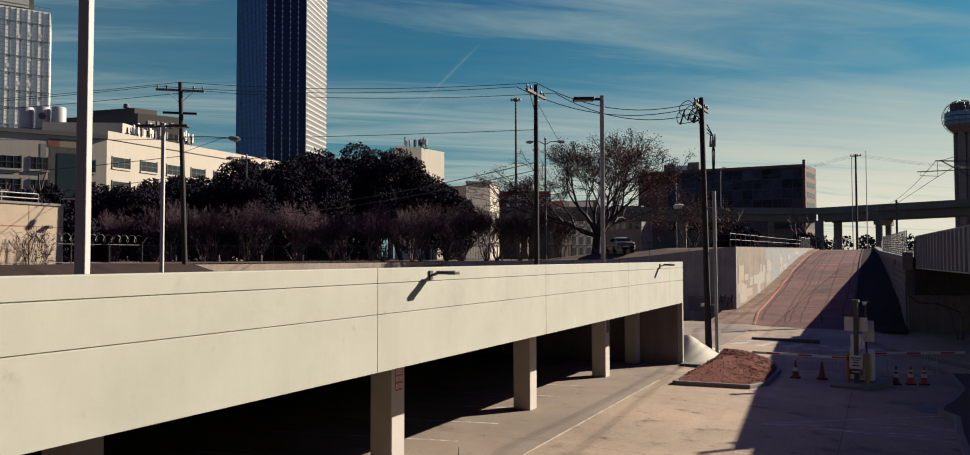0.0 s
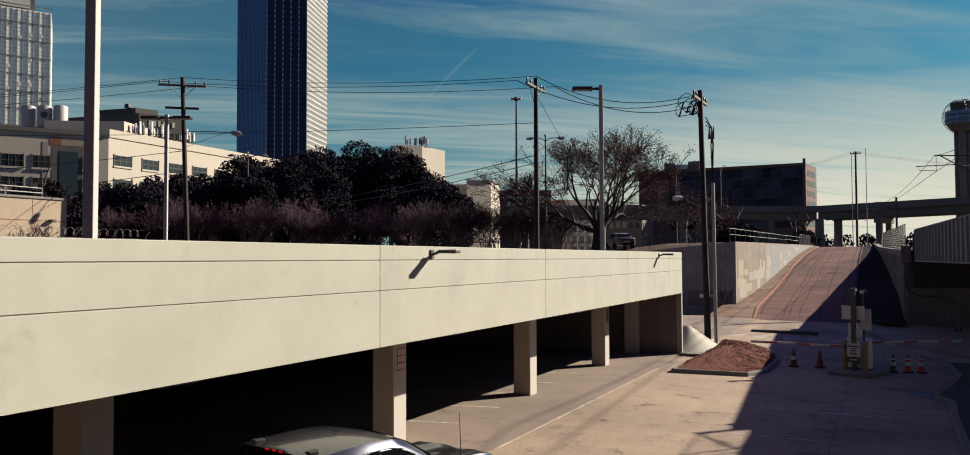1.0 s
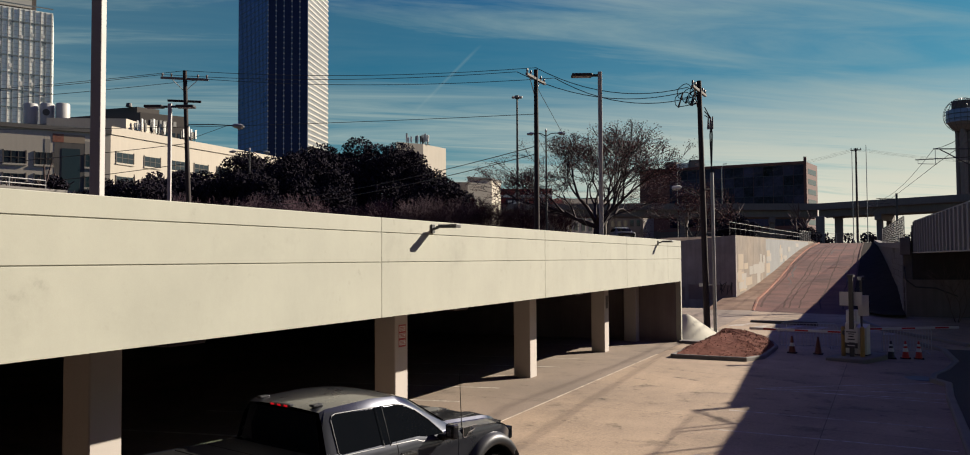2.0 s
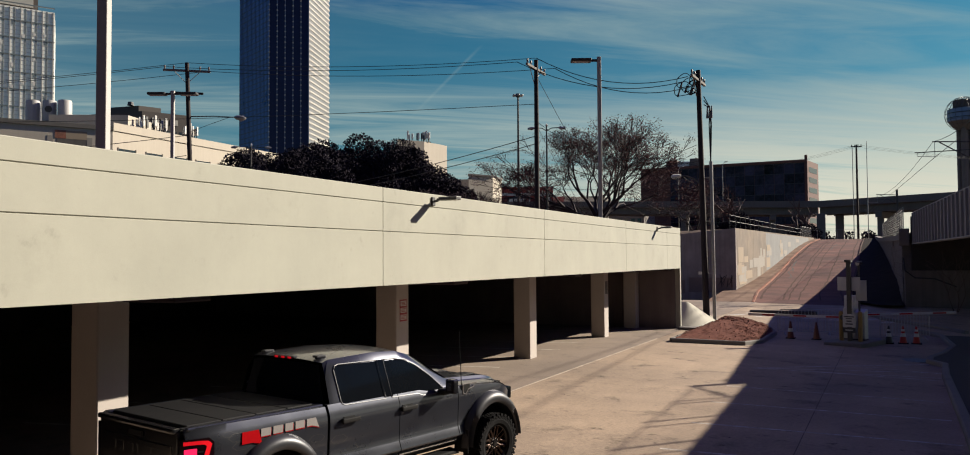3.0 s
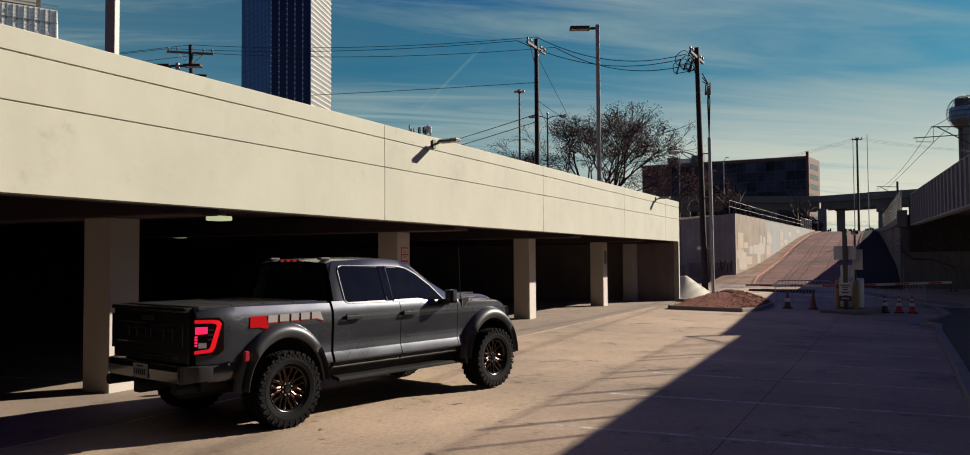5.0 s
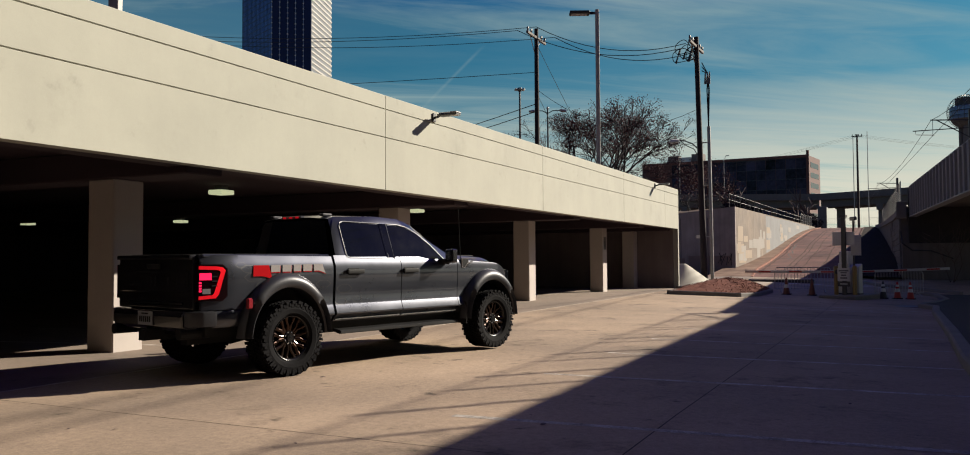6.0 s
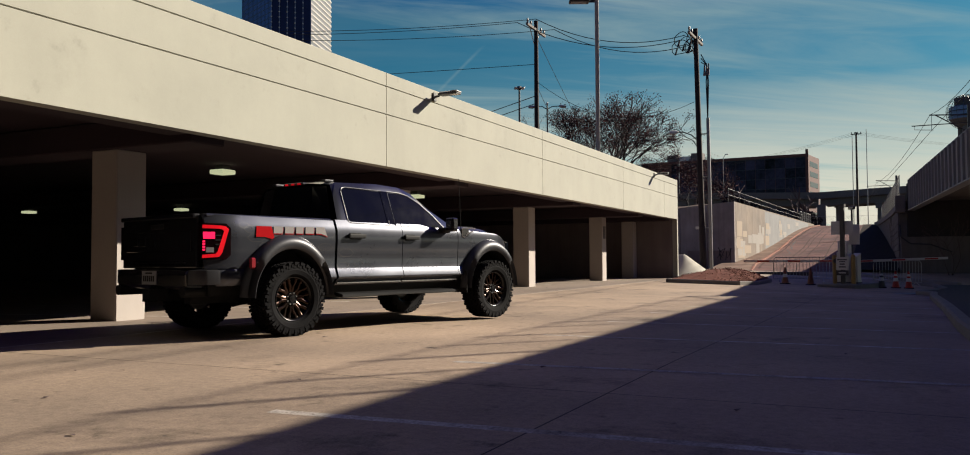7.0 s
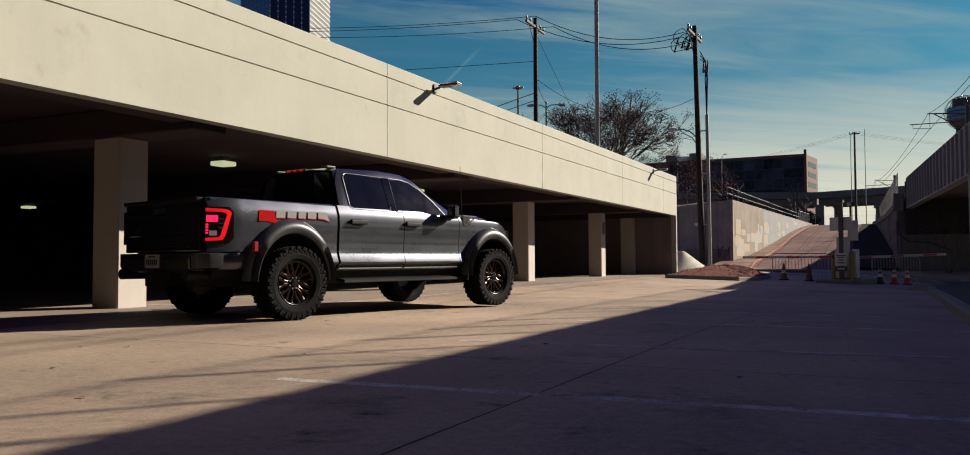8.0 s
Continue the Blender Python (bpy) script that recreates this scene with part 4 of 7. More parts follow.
def block(bm, c, ang, hx, ht, r0, r1, skew=0.0):
    ca, sa = math.cos(ang), math.sin(ang)
    v = []
    for r in (r0, r1):
        for dx, dt in ((-hx, -ht), (hx, -ht), (hx, ht), (-hx, ht)):
            tt = dt + skew * dx
            v.append(bm.verts.new((c + dx, r * ca - tt * sa, r * sa + tt * ca)))
    for f in ((3, 2, 1, 0), (4, 5, 6, 7), (0, 1, 5, 4), (1, 2, 6, 5), (2, 3, 7, 6), (3, 0, 4, 7)):
        bm.faces.new([v[i] for i in f])


for k in range(60):
    a = 2 * math.pi * k / 60
    st = 0.01 if k % 2 else -0.008
    for s in (1, -1):
        block(tyre, s * (0.128 + st), a, 0.032, 0.0165, 0.400, WR)
        block(tyre, s * 0.157, a + 0.02 * (k % 2), 0.006, 0.013 + 0.004 * (k % 2), 0.372 - 0.015 * (k % 2), 0.408)
        block(tyre, s * 0.045, a + 0.06 * (s > 0), 0.034, 0.015, 0.410, WR, 0.4 * s)
tyre_me = mesh_of("tyre", tyre, "rubber")
rim_me = mesh_of("rim", lathe(bmesh.new(), [(-0.11, 0.257), (-0.10, 0.235), (0.06, 0.225), (0.115, 0.240), (0.128, 0.250), (0.132, 0.258), (0.11, 0.262)], 40), "rim_black", True)
back_me = mesh_of("brake_disc", lathe(bmesh.new(), [(0.0, 0.02), (0.0, 0.19), (-0.03, 0.19)], 28), "steel_dark")
hub_me = mesh_of("hub_cap", lathe(bmesh.new(), [(0.02, 0.085), (0.075, 0.080), (0.088, 0.066), (0.085, 0.045), (0.105, 0.042), (0.108, 0.0001)], 24), "rim_black", True)


def spoke():
    bm = bmesh.new()
    for sg in (1, -1):
        prof = [(0.080, 0.012 * sg, 0.022), (0.145, 0.020 * sg, 0.018), (0.195, 0.046 * sg, 0.020), (0.240, 0.058 * sg, 0.024)]
        rows = []
        for r, t, w in prof:
            xf = 0.080 + 0.028 * (r - 0.08) / 0.16
            rows.append([(xf - 0.05, t - w, r), (xf, t - w, r), (xf + 0.006, t - w * 0.4, r), (xf + 0.006, t + w * 0.4, r), (xf, t + w, r), (xf - 0.05, t + w, r)])
        quads(bm, rows)
    return bm


spoke_me = mesh_of("spoke", spoke(), "bronze")
nut_me = mesh_of("wheel_nut", tube(bmesh.new(), [(0.06, 0, 0.068), (0.098, 0, 0.068)], 0.010, 6), "chrome")
for s in (1, -1):
    for y in (RX, FX):
        w = new("wheel")
        w.parent = TRUCK
        w.matrix_basis = pose(s * 0.935, y, WR, 14 if y > 0 else 0, 0, 0 if s > 0 else 180)
        share("tyre", tyre_me, w, Matrix())
        share("rim", rim_me, w, Matrix())
        share("brake_disc", back_me, w, Matrix())
        share("hub_cap", hub_me, w, Matrix())
        for k in range(8):
            share("spoke", spoke_me, w, pose(0, 0, 0, k * 45, 0, 0))
            share("wheel_nut", nut_me, w, pose(0, 0, 0, 22.5 + k * 45, 0, 0))

# ---- the town behind ----
M.update(
    # tower faces: one glass in three tones for sky reflection, shade and sun
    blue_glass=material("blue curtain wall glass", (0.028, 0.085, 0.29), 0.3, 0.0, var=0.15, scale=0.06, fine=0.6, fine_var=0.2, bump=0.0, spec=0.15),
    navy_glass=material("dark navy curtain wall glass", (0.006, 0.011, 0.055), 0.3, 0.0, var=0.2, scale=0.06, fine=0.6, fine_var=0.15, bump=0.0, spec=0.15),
    bright_glass=material("curtain wall glass toned as sunlit", (0.15, 0.155, 0.16), 0.42, 0.35, var=0.15, scale=0.05, fine=0.5, fine_var=0.1, bump=0.0),
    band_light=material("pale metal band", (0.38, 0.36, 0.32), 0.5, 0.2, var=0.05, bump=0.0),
    band_dark=material("dark metal band", (0.018, 0.022, 0.035), 0.5, 0.2, var=0.05, bump=0.0),
    fin_blue=material("blue-grey metal fin", (0.13, 0.17, 0.28), 0.4, 0.4, var=0.05, bump=0.0),
    grey_glass=material("grey-green curtain wall glass", (0.78, 0.77, 0.70), 0.4, 0.3, var=0.12, scale=0.05, fine=0.4, fine_var=0.12, bump=0.0),
    pane_blue=material("blue-grey spandrel glass", (0.13, 0.15, 0.16), 0.3, 0.1, var=0.15, scale=0.1, bump=0.0),
    window_glass=material("dark window glass", (0.018, 0.025, 0.032), 0.08, 0.0, var=0.1, scale=0.3, bump=0.0),
    # mottled base and pane tones stand in for reflections in the glass
    office_glass=material("dark office glazing", (0.026, 0.024, 0.044), 0.10, 0.0, var=0.55, scale=0.12, fine=0.9, fine_var=0.6, bump=0.0, per_object=0.6, spec=0.05),
    hotel=material("dark brown concrete", (0.074, 0.0629, 0.0555), 0.85, var=0.1, scale=0.2, bump=0.0),
    tank=material("white-grey tank steel", (0.311, 0.303, 0.296), 0.6, 0.1, var=0.12, scale=0.6, bump=0.0, streaks=0.2),
    beige_block=material("beige textured blockwork", (0.311, 0.244, 0.178), 0.9, var=0.12, scale=1.5, fine=15, fine_var=0.15, bump=0.25),
    deck_concrete=material("grey highway concrete", (0.125, 0.108, 0.102), 0.9, var=0.15, scale=0.3, bump=0.05, streaks=0.2),
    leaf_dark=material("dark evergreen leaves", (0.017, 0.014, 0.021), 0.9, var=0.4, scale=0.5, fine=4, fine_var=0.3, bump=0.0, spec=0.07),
    leaf_rust=material("rust-red last leaves", (0.075, 0.028, 0.030), 0.9, var=0.4, scale=1.0, fine=5, fine_var=0.3, bump=0.0, spec=0.15),
    bark_dark=material("dark purple-brown bark", (0.018, 0.010, 0.014), 0.9, var=0.25, scale=8, bump=0.4),
    insulator=material("brown porcelain", (0.148, 0.126, 0.118), 0.4, var=0.1, bump=0.0),
    car_silver=material("silver-white car paint", (0.24, 0.24, 0.25), 0.35, 0.3, var=0.04, bump=0.0, coat=0.5),
)


def raw_mesh(name, verts, faces, mat, smooth=False):
    me = bpy.data.meshes.new(name)
    me.from_pydata(verts, [], faces)
    me.materials.append(M[mat])
    if smooth:
        me.polygons.foreach_set("use_smooth", [True] * len(me.polygons))
    return me


def prism(bm, corners, z0, z1):
    lo, hi = [bm.verts.new((x, y, z0)) for x, y in corners], [bm.verts.new((x, y, z1)) for x, y in corners]
    n = len(corners)
    for i in range(n):
        bm.faces.new((lo[i], lo[(i + 1) % n], hi[(i + 1) % n], hi[i]))
    bm.faces.new(hi)
    bm.faces.new(lo[::-1])
    return bm


def along_face(a, b, s0, s1, z0, z1, out, depth=0.2):
    """A box on the face from a to b (plan points), standing out of it; the face's outside lies to the right of a -> b."""
    a, b = Vector(a), Vector(b)
    d = (b - a).normalized()
    n = Vector((d.y, -d.x))
    p = [a + d * s0 + n * (out - depth), a + d * s1 + n * (out - depth), a + d * s1 + n * out, a + d * s0 + n * out]
    return prism(bmesh.new(), [(q.x, q.y) for q in p], z0, z1)


# blue glass tower
V = [(-292.5, 304.5), (-260.8, 290.2), (-246.1, 302.2), (-257.0, 333.5), (-288.0, 342.0)]
tower = thing("skyscraper", "tall blue glass office tower with one sunlit face", "skyscraper")
TZ = 168.0
bm = bmesh.new()
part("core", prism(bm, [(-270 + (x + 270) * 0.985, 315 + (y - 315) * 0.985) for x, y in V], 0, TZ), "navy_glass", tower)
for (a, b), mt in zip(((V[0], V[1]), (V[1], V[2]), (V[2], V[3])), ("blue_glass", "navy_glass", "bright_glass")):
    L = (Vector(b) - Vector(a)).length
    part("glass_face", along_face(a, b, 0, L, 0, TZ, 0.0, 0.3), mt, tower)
    floors = int(TZ / 2.62)
    lit = mt == "bright_glass"
    step = 1
    bandm = None
    for k in range(5, floors):
        z = k * 2.62
        h = 0.85 if lit else 0.28
        if mt == "navy_glass":
            continue
        if bandm is None:
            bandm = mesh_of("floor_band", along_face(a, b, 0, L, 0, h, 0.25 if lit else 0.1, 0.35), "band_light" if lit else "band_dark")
        share("floor_band", bandm, tower, pose(0, 0, z))
    n = {"blue_glass": 22, "navy_glass": 5, "bright_glass": 16}[mt]
    for k in range(n + (1 if mt == "navy_glass" else 0)):
        s = L * k / n
        if mt == "navy_glass":
            part("fin", along_face(a, b, s - 0.16, s + 0.16, 10, TZ, 0.45, 0.5), "fin_blue", tower)
        elif mt == "blue_glass":
            part("mullion", along_face(a, b, s - 0.07, s + 0.07, 10, TZ, 0.12, 0.2), "band_dark", tower)
    if mt == "navy_glass":
        stud = mesh_of("fin_bracket", along_face(a, b, -0.3, 0.3, 0, 0.55, 0.6, 0.6), "band_light")
        d = (Vector(b) - Vector(a)).normalized()
        for k in range(5):
            for f in range(6, floors):
                share("fin_bracket", stud, tower, pose(d.x * L * k / n, d.y * L * k / n, f * 2.62))

# grey-green glass block
GA, GB, GC = (-288.4, 110.5), (-255.3, 174.4), (-279.2, 192.5)
blk = thing("glass_office_block", "grey-green glass office block with patterned panes", "office building", pose(-4.0, -1.2, 0.6))
part("core", prism(bmesh.new(), [GA, GB, GC, (-312.3, 128.6)], 0, 92.2), "grey_glass", blk)
L = (Vector(GB) - Vector(GA)).length
for k in range(15):
    part("floor_band", along_face(GA, GB, 0, L, 8 + k * 6.1, 8.35 + k * 6.1, 0.28, 0.4), "pane_blue", blk)
for k in range(58):
    part("floor_line", along_face(GA, GB, 0, L, 6 + k * 1.5, 6.10 + k * 1.5, 0.08, 0.2), "band_light", blk)
rnd = random.Random(5)
for k in range(12):
    s = L - 0.5 - k * 3.4
    part("mullion", along_face(GA, GB, s - 0.12, s + 0.12, 0, 92, 0.3, 0.4), "tank", blk)
    part("dark_strip", along_face(GA, GB, s - 2.3, s - 1.75, 0, 92, 0.05, 0.2), "pane_blue", blk)
    for f in range(14, 57):
        q = rnd.random()
        if q < 0.16:
            part("pane", along_face(GA, GB, s - 2.9, s - 2.9 + 0.75, f * 1.5 + 4.9, f * 1.5 + 4.9 + rnd.choice((0.8, 1.4)), 0.14, 0.12), "pane_blue" if q < 0.05 else "white_paint", blk)
gd, gi_ = Vector((0.46, 0.888)), Vector((-0.888, 0.46))
crown = [Vector(GB) - gd * a + gi_ * b for a, b in ((19, 3), (5, 3), (5, 14), (19, 14))]
part("crown", prism(bmesh.new(), [(v.x, v.y) for v in crown], 92.2, 97.5), "hotel", blk)
part("sign_bars", along_face(crown[0], crown[1], 1.5, 12.5, 93.5, 96.5, 0.3, 0.3), "band_light", blk)

# cream building with tanks
CA, CB, CC = (-97.4, 13.6), (-77.6, 47.1), (-80.5, 92.0)
cream = thing("warehouse", "cream rendered warehouse building with steel windows", "building")
part("wall", prism(bmesh.new(), [CA, CB, CC, (-118, 95), (-128, 20)], 0, 19.3), "cream", cream)
part("parapet", prism(bmesh.new(), [(CB[0] - 0.3, CB[1] + 0.3), (CB[0] + 0.15, CB[1]), (CC[0] + 0.15, CC[1]), (CC[0] - 0.3, CC[1])], 19.3, 20.3), "cream", cream)
LB = (Vector(CB) - Vector(CA)).length


def steel_window(a, b, s0, s1, z0, z1, parent, cols=3, rows_=2):
    w = part("window", along_face(a, b, s0, s1, z0, z1, 0.04, 0.1), "window_glass", parent, "dark steel-framed window")
    part("window_frame", along_face(a, b, s0 - 0.12, s0, z0 - 0.12, z1 + 0.12, 0.08, 0.1), "hotel", w)
    part("window_frame", along_face(a, b, s1, s1 + 0.12, z0 - 0.12, z1 + 0.12, 0.08, 0.1), "hotel", w)
    part("window_sill", along_face(a, b, s0 - 0.12, s1 + 0.12, z0 - 0.22, z0, 0.14, 0.16), "cream", w)
    for k in range(1, cols):
        s = lerp(s0, s1, k / cols)
        part("glazing_bar", along_face(a, b, s - 0.035, s + 0.035, z0, z1, 0.07, 0.04), "hotel", w)
    for k in range(1, rows_):
        z = lerp(z0, z1, k / rows_)
        part("glazing_bar", along_face(a, b, s0, s1, z - 0.035, z + 0.035, 0.075, 0.04), "hotel", w)


for k in range(7):
    s0 = 0.9 + k * 4.62
    for z0 in (15.9, 12.9):
        steel_window(CB, CC, s0, s0 + 2.75, z0, z0 + 1.3, cream)
for u, wd in ((1.3, 1.5), (6.4, 1.8), (9.2, 2.2), (13.5, 2.2)):
    for z0, h in ((15.1, 1.45), (12.6, 1.3)):
        steel_window(CA, CB, LB - u - wd, LB - u, z0, z0 + h, cream)
part("loading_bay", along_face(CA, CB, LB - 5.4, LB - 3.4, 12.0, 17.2, 0.05, 0.2), "window_glass", cream, "dark open loading bay")
part("bay_surround", along_face(CA, CB, LB - 6.2, LB - 2.9, 11.0, 17.9, 0.02, 0.1), "dark_concrete", cream, "stained raw concrete round the bay")
for k, (s0, s1, z0, z1, mt) in enumerate(((6.6, 7.2, 12, 18.2, "paint_patch"), (2.3, 2.9, 12, 18.2, "paint_patch"), (5.2, 6.4, 17.9, 18.9, "red_kerb"), (2.9, 5.2, 17.9, 18.9, "paint_patch_warm"))):
    part("patch", along_face(CA, CB, LB - s1, LB - s0, z0, z1, 0.03, 0.1), mt, cream)
part("roof_edge", along_face(CA, CB, 0, LB, 19.3, 19.8, 0.2, 0.4), "roofing", cream)
part("roof_room", prism(bmesh.new(), [(-88, 46), (-79.5, 51), (-82, 58), (-92, 54)], 19.3, 22.0), "cream", cream)
part("roof_shed", prism(bmesh.new(), [(-101, 33), (-88, 47), (-91, 50), (-104, 36)], 19.3, 20.9), "brick", cream)
for i, (px, py) in enumerate(((-95.6, 49.2), (-93.6, 50.2), (-91.7, 51.1))):
    t = thing("water_tank", "white-grey steel tank on a rooftop frame", "tank", pose(px, py, 21.9), "rooftop tanks")
    part("shell", tube(bmesh.new(), [(0, 0, 0.25), (0, 0, 2.95), (0, 0, 3.1)], [0.9, 0.9, 0.8], 20), "tank", t, smooth=True)
    part("base_slab", boxes((-0.95, 0.95, -0.8, 0.8, 0.0, 0.25)), "kerb", t)
    for dx in (-0.8, 0.8):
        part("stand_leg", boxes((dx - 0.12, dx + 0.12, -0.12, 0.12, -1.6, 0.0)), "kerb", t)
    if i == 1:
        part("emblem", tube(bmesh.new(), [(0.62, -0.62, 1.8), (0.68, -0.68, 1.8)], 0.45, 14), "steel_dark", t, "dark round emblem")


def aerials(name, x, y, z, n, w, seed):
    r = random.Random(seed)
    a = thing(name, "cluster of pale panel aerials on a roof edge", "antenna cluster", pose(x, y, z))
    for i in range(n):
        px, py, h = r.uniform(-w, w), r.uniform(-w * 0.4, w * 0.4), r.uniform(1.0, 2.0)
        m = part("aerial_mast", tube(bmesh.new(), [(px, py, 0), (px, py, h)], 0.06, 6), "steel_dark", a)
        part("panel_aerial", bevelled(boxes((px - 0.16, px + 0.16, py - 0.2, py - 0.06, h * 0.35, h + 0.2)), 0.03), "white_paint" if i % 3 else "steel_dark", m)
    part("cable_tray", boxes((-w, w, -0.1, 0.1, 0.0, 0.18)), "steel_dark", a)
    return a


aerials("roof_aerials", -79.2, 55.0, 20.2, 26, 2.6, 3).matrix_basis = pose(-79.0, 55.0, 20.2, 0, 0, 92)
aerials("roof_aerials", -79.5, 62.0, 20.2, 12, 1.6, 4).matrix_basis = pose(-79.4, 61.0, 20.2, 0, 0, 92)

# hotel block
HA, HB, HC = (-196.8, 134.6), (-167.2, 138.9), (-162.0, 150.0)
hot = thing("hotel_block", "dark brown concrete hotel top with pale sign bars", "building", pose(-5.8, -2.9, -0.6))
part("wall", prism(bmesh.new(), [HA, HB, HC, (-190, 160)], 0, 44.6), "hotel", hot)
part("plant_room", prism(bmesh.new(), [(-186, 140), (-172, 142), (-170, 148), (-185, 147)], 44.6, 47.0), "hotel", hot)
for k in range(16):
    part("window", along_face(HA, HB, 1 + k * 1.8, 2.2 + k * 1.8, 38.2, 39.7, 0.05, 0.1), "window_glass", hot)
for k in range(6):
    part("window", along_face(HB, HC, 0.6 + k * 1.9, 1.8 + k * 1.9, 38.2, 39.7, 0.05, 0.1), "window_glass", hot)
for k, w in enumerate((1.5, 0.9, 0.8, 0.8, 0.3, 1.0)):
    part("sign_bar", along_face(HB, HC, 2.6 + k * 1.25, 2.6 + k * 1.25 + w * 0.8, 41.4, 42.9, 0.12, 0.12), "band_light", hot)
part("roof_drum", tube(bmesh.new(), [(-174, 141, 47.0), (-174, 141, 48.0)], [0.9, 0.7], 12), "steel_dark", hot)

# stair tower, wing and the low link between them
st = thing("stair_tower", "pale rendered rooftop tower", "building")
part("wall", prism(bmesh.new(), [(-68.95, 99.75), (-66.2, 104.4), (-65.4, 111.5), (-72.5, 109)], 0, 24.4), "cream", st)
aerials("roof_aerials", 0, 0, 0, 16, 2.4, 9).matrix_basis = pose(-67.9, 105.0, 24.4, 0, 0, 40)
wing = thing("cream_wing", "pale rendered building wing with corner pier", "building")
part("wall", prism(bmesh.new(), [(-58.65, 107.2), (-56.0, 111.7), (-57.0, 117.8), (-61.5, 114.5)], 0, 18.1), "cream", wing)
part("link", prism(bmesh.new(), [(-68.4, 114.1), (-60.0, 118.0), (-62, 125), (-70, 122)], 0, 18.4), "cream", wing)
part("coping", prism(bmesh.new(), [(-58.65, 106.9), (-55.8, 111.6), (-56.8, 118.0), (-61.7, 114.6)], 18.1, 18.4), "kerb", wing)
for k in range(3):
    part("window", along_face((-68.4, 114.1), (-60.0, 118.0), 1.0 + k * 2.6, 2.2 + k * 2.6, 14.6, 16.4, 0.05, 0.1), "window_glass", wing)

# low red building and further roofs
red = thing("red_building", "low red painted building with white band", "building")
RA, RB = (-96.0, 191.0), (-78.0, 199.6)
# dark lower wall stands in for the shade under the highway
part("base", prism(bmesh.new(), [RA, RB, (-84, 212), (-102, 204)], 0, 16.4), "hotel", red, "lower wall coloured dark as underpass shade")
part("wall", prism(bmesh.new(), [RA, RB, (-84, 212), (-102, 204)], 16.4, 24.0), "red_wall", red)
part("band", along_face(RA, RB, 0, 19.9, 21.4, 22.2, 0.2, 0.3), "white_paint", red)
part("awning", along_face(RA, RB, 4, 18, 18.6, 19.4, 1.2, 1.4), "brick", red)
for k in range(6):
    part("post", along_face(RA, RB, 9 + k * 1.9, 9.35 + k * 1.9, 14, 23 - (k % 2), 0.8, 0.5), "white_paint", red)
sign = part("sign_board", along_face(RA, RB, 6.5, 12, 18.0, 21.0, 1.5, 0.3), "band_dark", red, "dark sign with three pale bars")
for k in range(3):
    part("sign_bar", along_face(RA, RB, 7.0 + k * 1.6, 8.1 + k * 1.6, 18.6, 20.4, 1.6, 0.1), "white_paint", sign)
for i, (x0, x1, y0, z1, mt) in enumerate(((-90, -76, 236, 23.6, "hotel"), (-74, -62, 240, 21.6, "deck_concrete"))):
    f = thing("far_building", "plain far building between the trees", "building", group="far buildings")
    part("wall", prism(bmesh.new(), [(x0, y0), (x1, y0), (x1, y0 + 14), (x0, y0 + 14)], 0, z1), mt, f)
    for k in range(5):
        for r_ in range(2):
            part("window", along_face((x0, y0), (x1, y0), (x1 - x0) * (0.1 + 0.18 * k), (x1 - x0) * (0.2 + 0.18 * k), z1 - 3.6 - 4 * r_, z1 - 1.6 - 4 * r_, 0.06, 0.1), "window_glass", f)

# sunlit flats glimpsed under the highway
ap = thing("apartment_block", "cream apartment block with small dark windows", "building", pose(-77.4, 214.0, 0, 0, 0, 56))
part("wall", boxes((0, 9.0, 0, 10, 4, 22)), "cream", ap)
part("stair_core", boxes((-3.6, -1.5, -1.0, 8, 4, 22)), "paint_patch", ap)
for r_ in range(4):
    for c in range(3):
        w = part("window", boxes((1.0 + c * 2.8, 2.4 + c * 2.8, -0.06, 0.02, 5.6 + r_ * 3.3, 7.8 + r_ * 3.3)), "window_glass", ap)
        part("sill", boxes((0.9 + c * 2.8, 2.5 + c * 2.8, -0.15, 0.0, 5.45 + r_ * 3.3, 5.6 + r_ * 3.3)), "kerb", w)

# brick and glass office
off = thing("office_building", "brick-framed dark glass office building", "office building")
OA, OB, OC = (-73.4, 279.0), (-14.7, 276.4), (-12.3, 292.0)
part("wall", prism(bmesh.new(), [OA, OB, OC, (-72, 295)], 4, 36.2), "brick", off)
part("roof_line", along_face(OA, OB, 0, 58.8, 35.6, 36.5, 0.6, 0.8), "brick", off)
for c in range(14):
    for r_ in range(6):
        s0 = 11.3 + c * 3.33
        part("pane", along_face(OA, OB, s0, s0 + 3.2, 14.5 + r_ * 3.5, 17.8 + r_ * 3.5, 0.08, 0.15), "office_glass", off)
for r_ in range(6):
    part("window", along_face(OB, OC, 2.0, 13.5, 14.8 + r_ * 3.5, 16.6 + r_ * 3.5, 0.05, 0.1), "window_glass", off)
    part("spandrel", along_face(OA, OB, 11.2, 58.0, 17.8 + r_ * 3.5, 18.0 + r_ * 3.5, 0.2, 0.15), "band_dark", off)
part("base_recess", along_face(OA, OB, 0, 58.8, 4.0, 13.2, 0.3, 0.5), "hotel", off)
part("corner_pier", along_face(OA, OB, 57.9, 58.8, 13, 38.0, 0.4, 0.8), "brick", off)
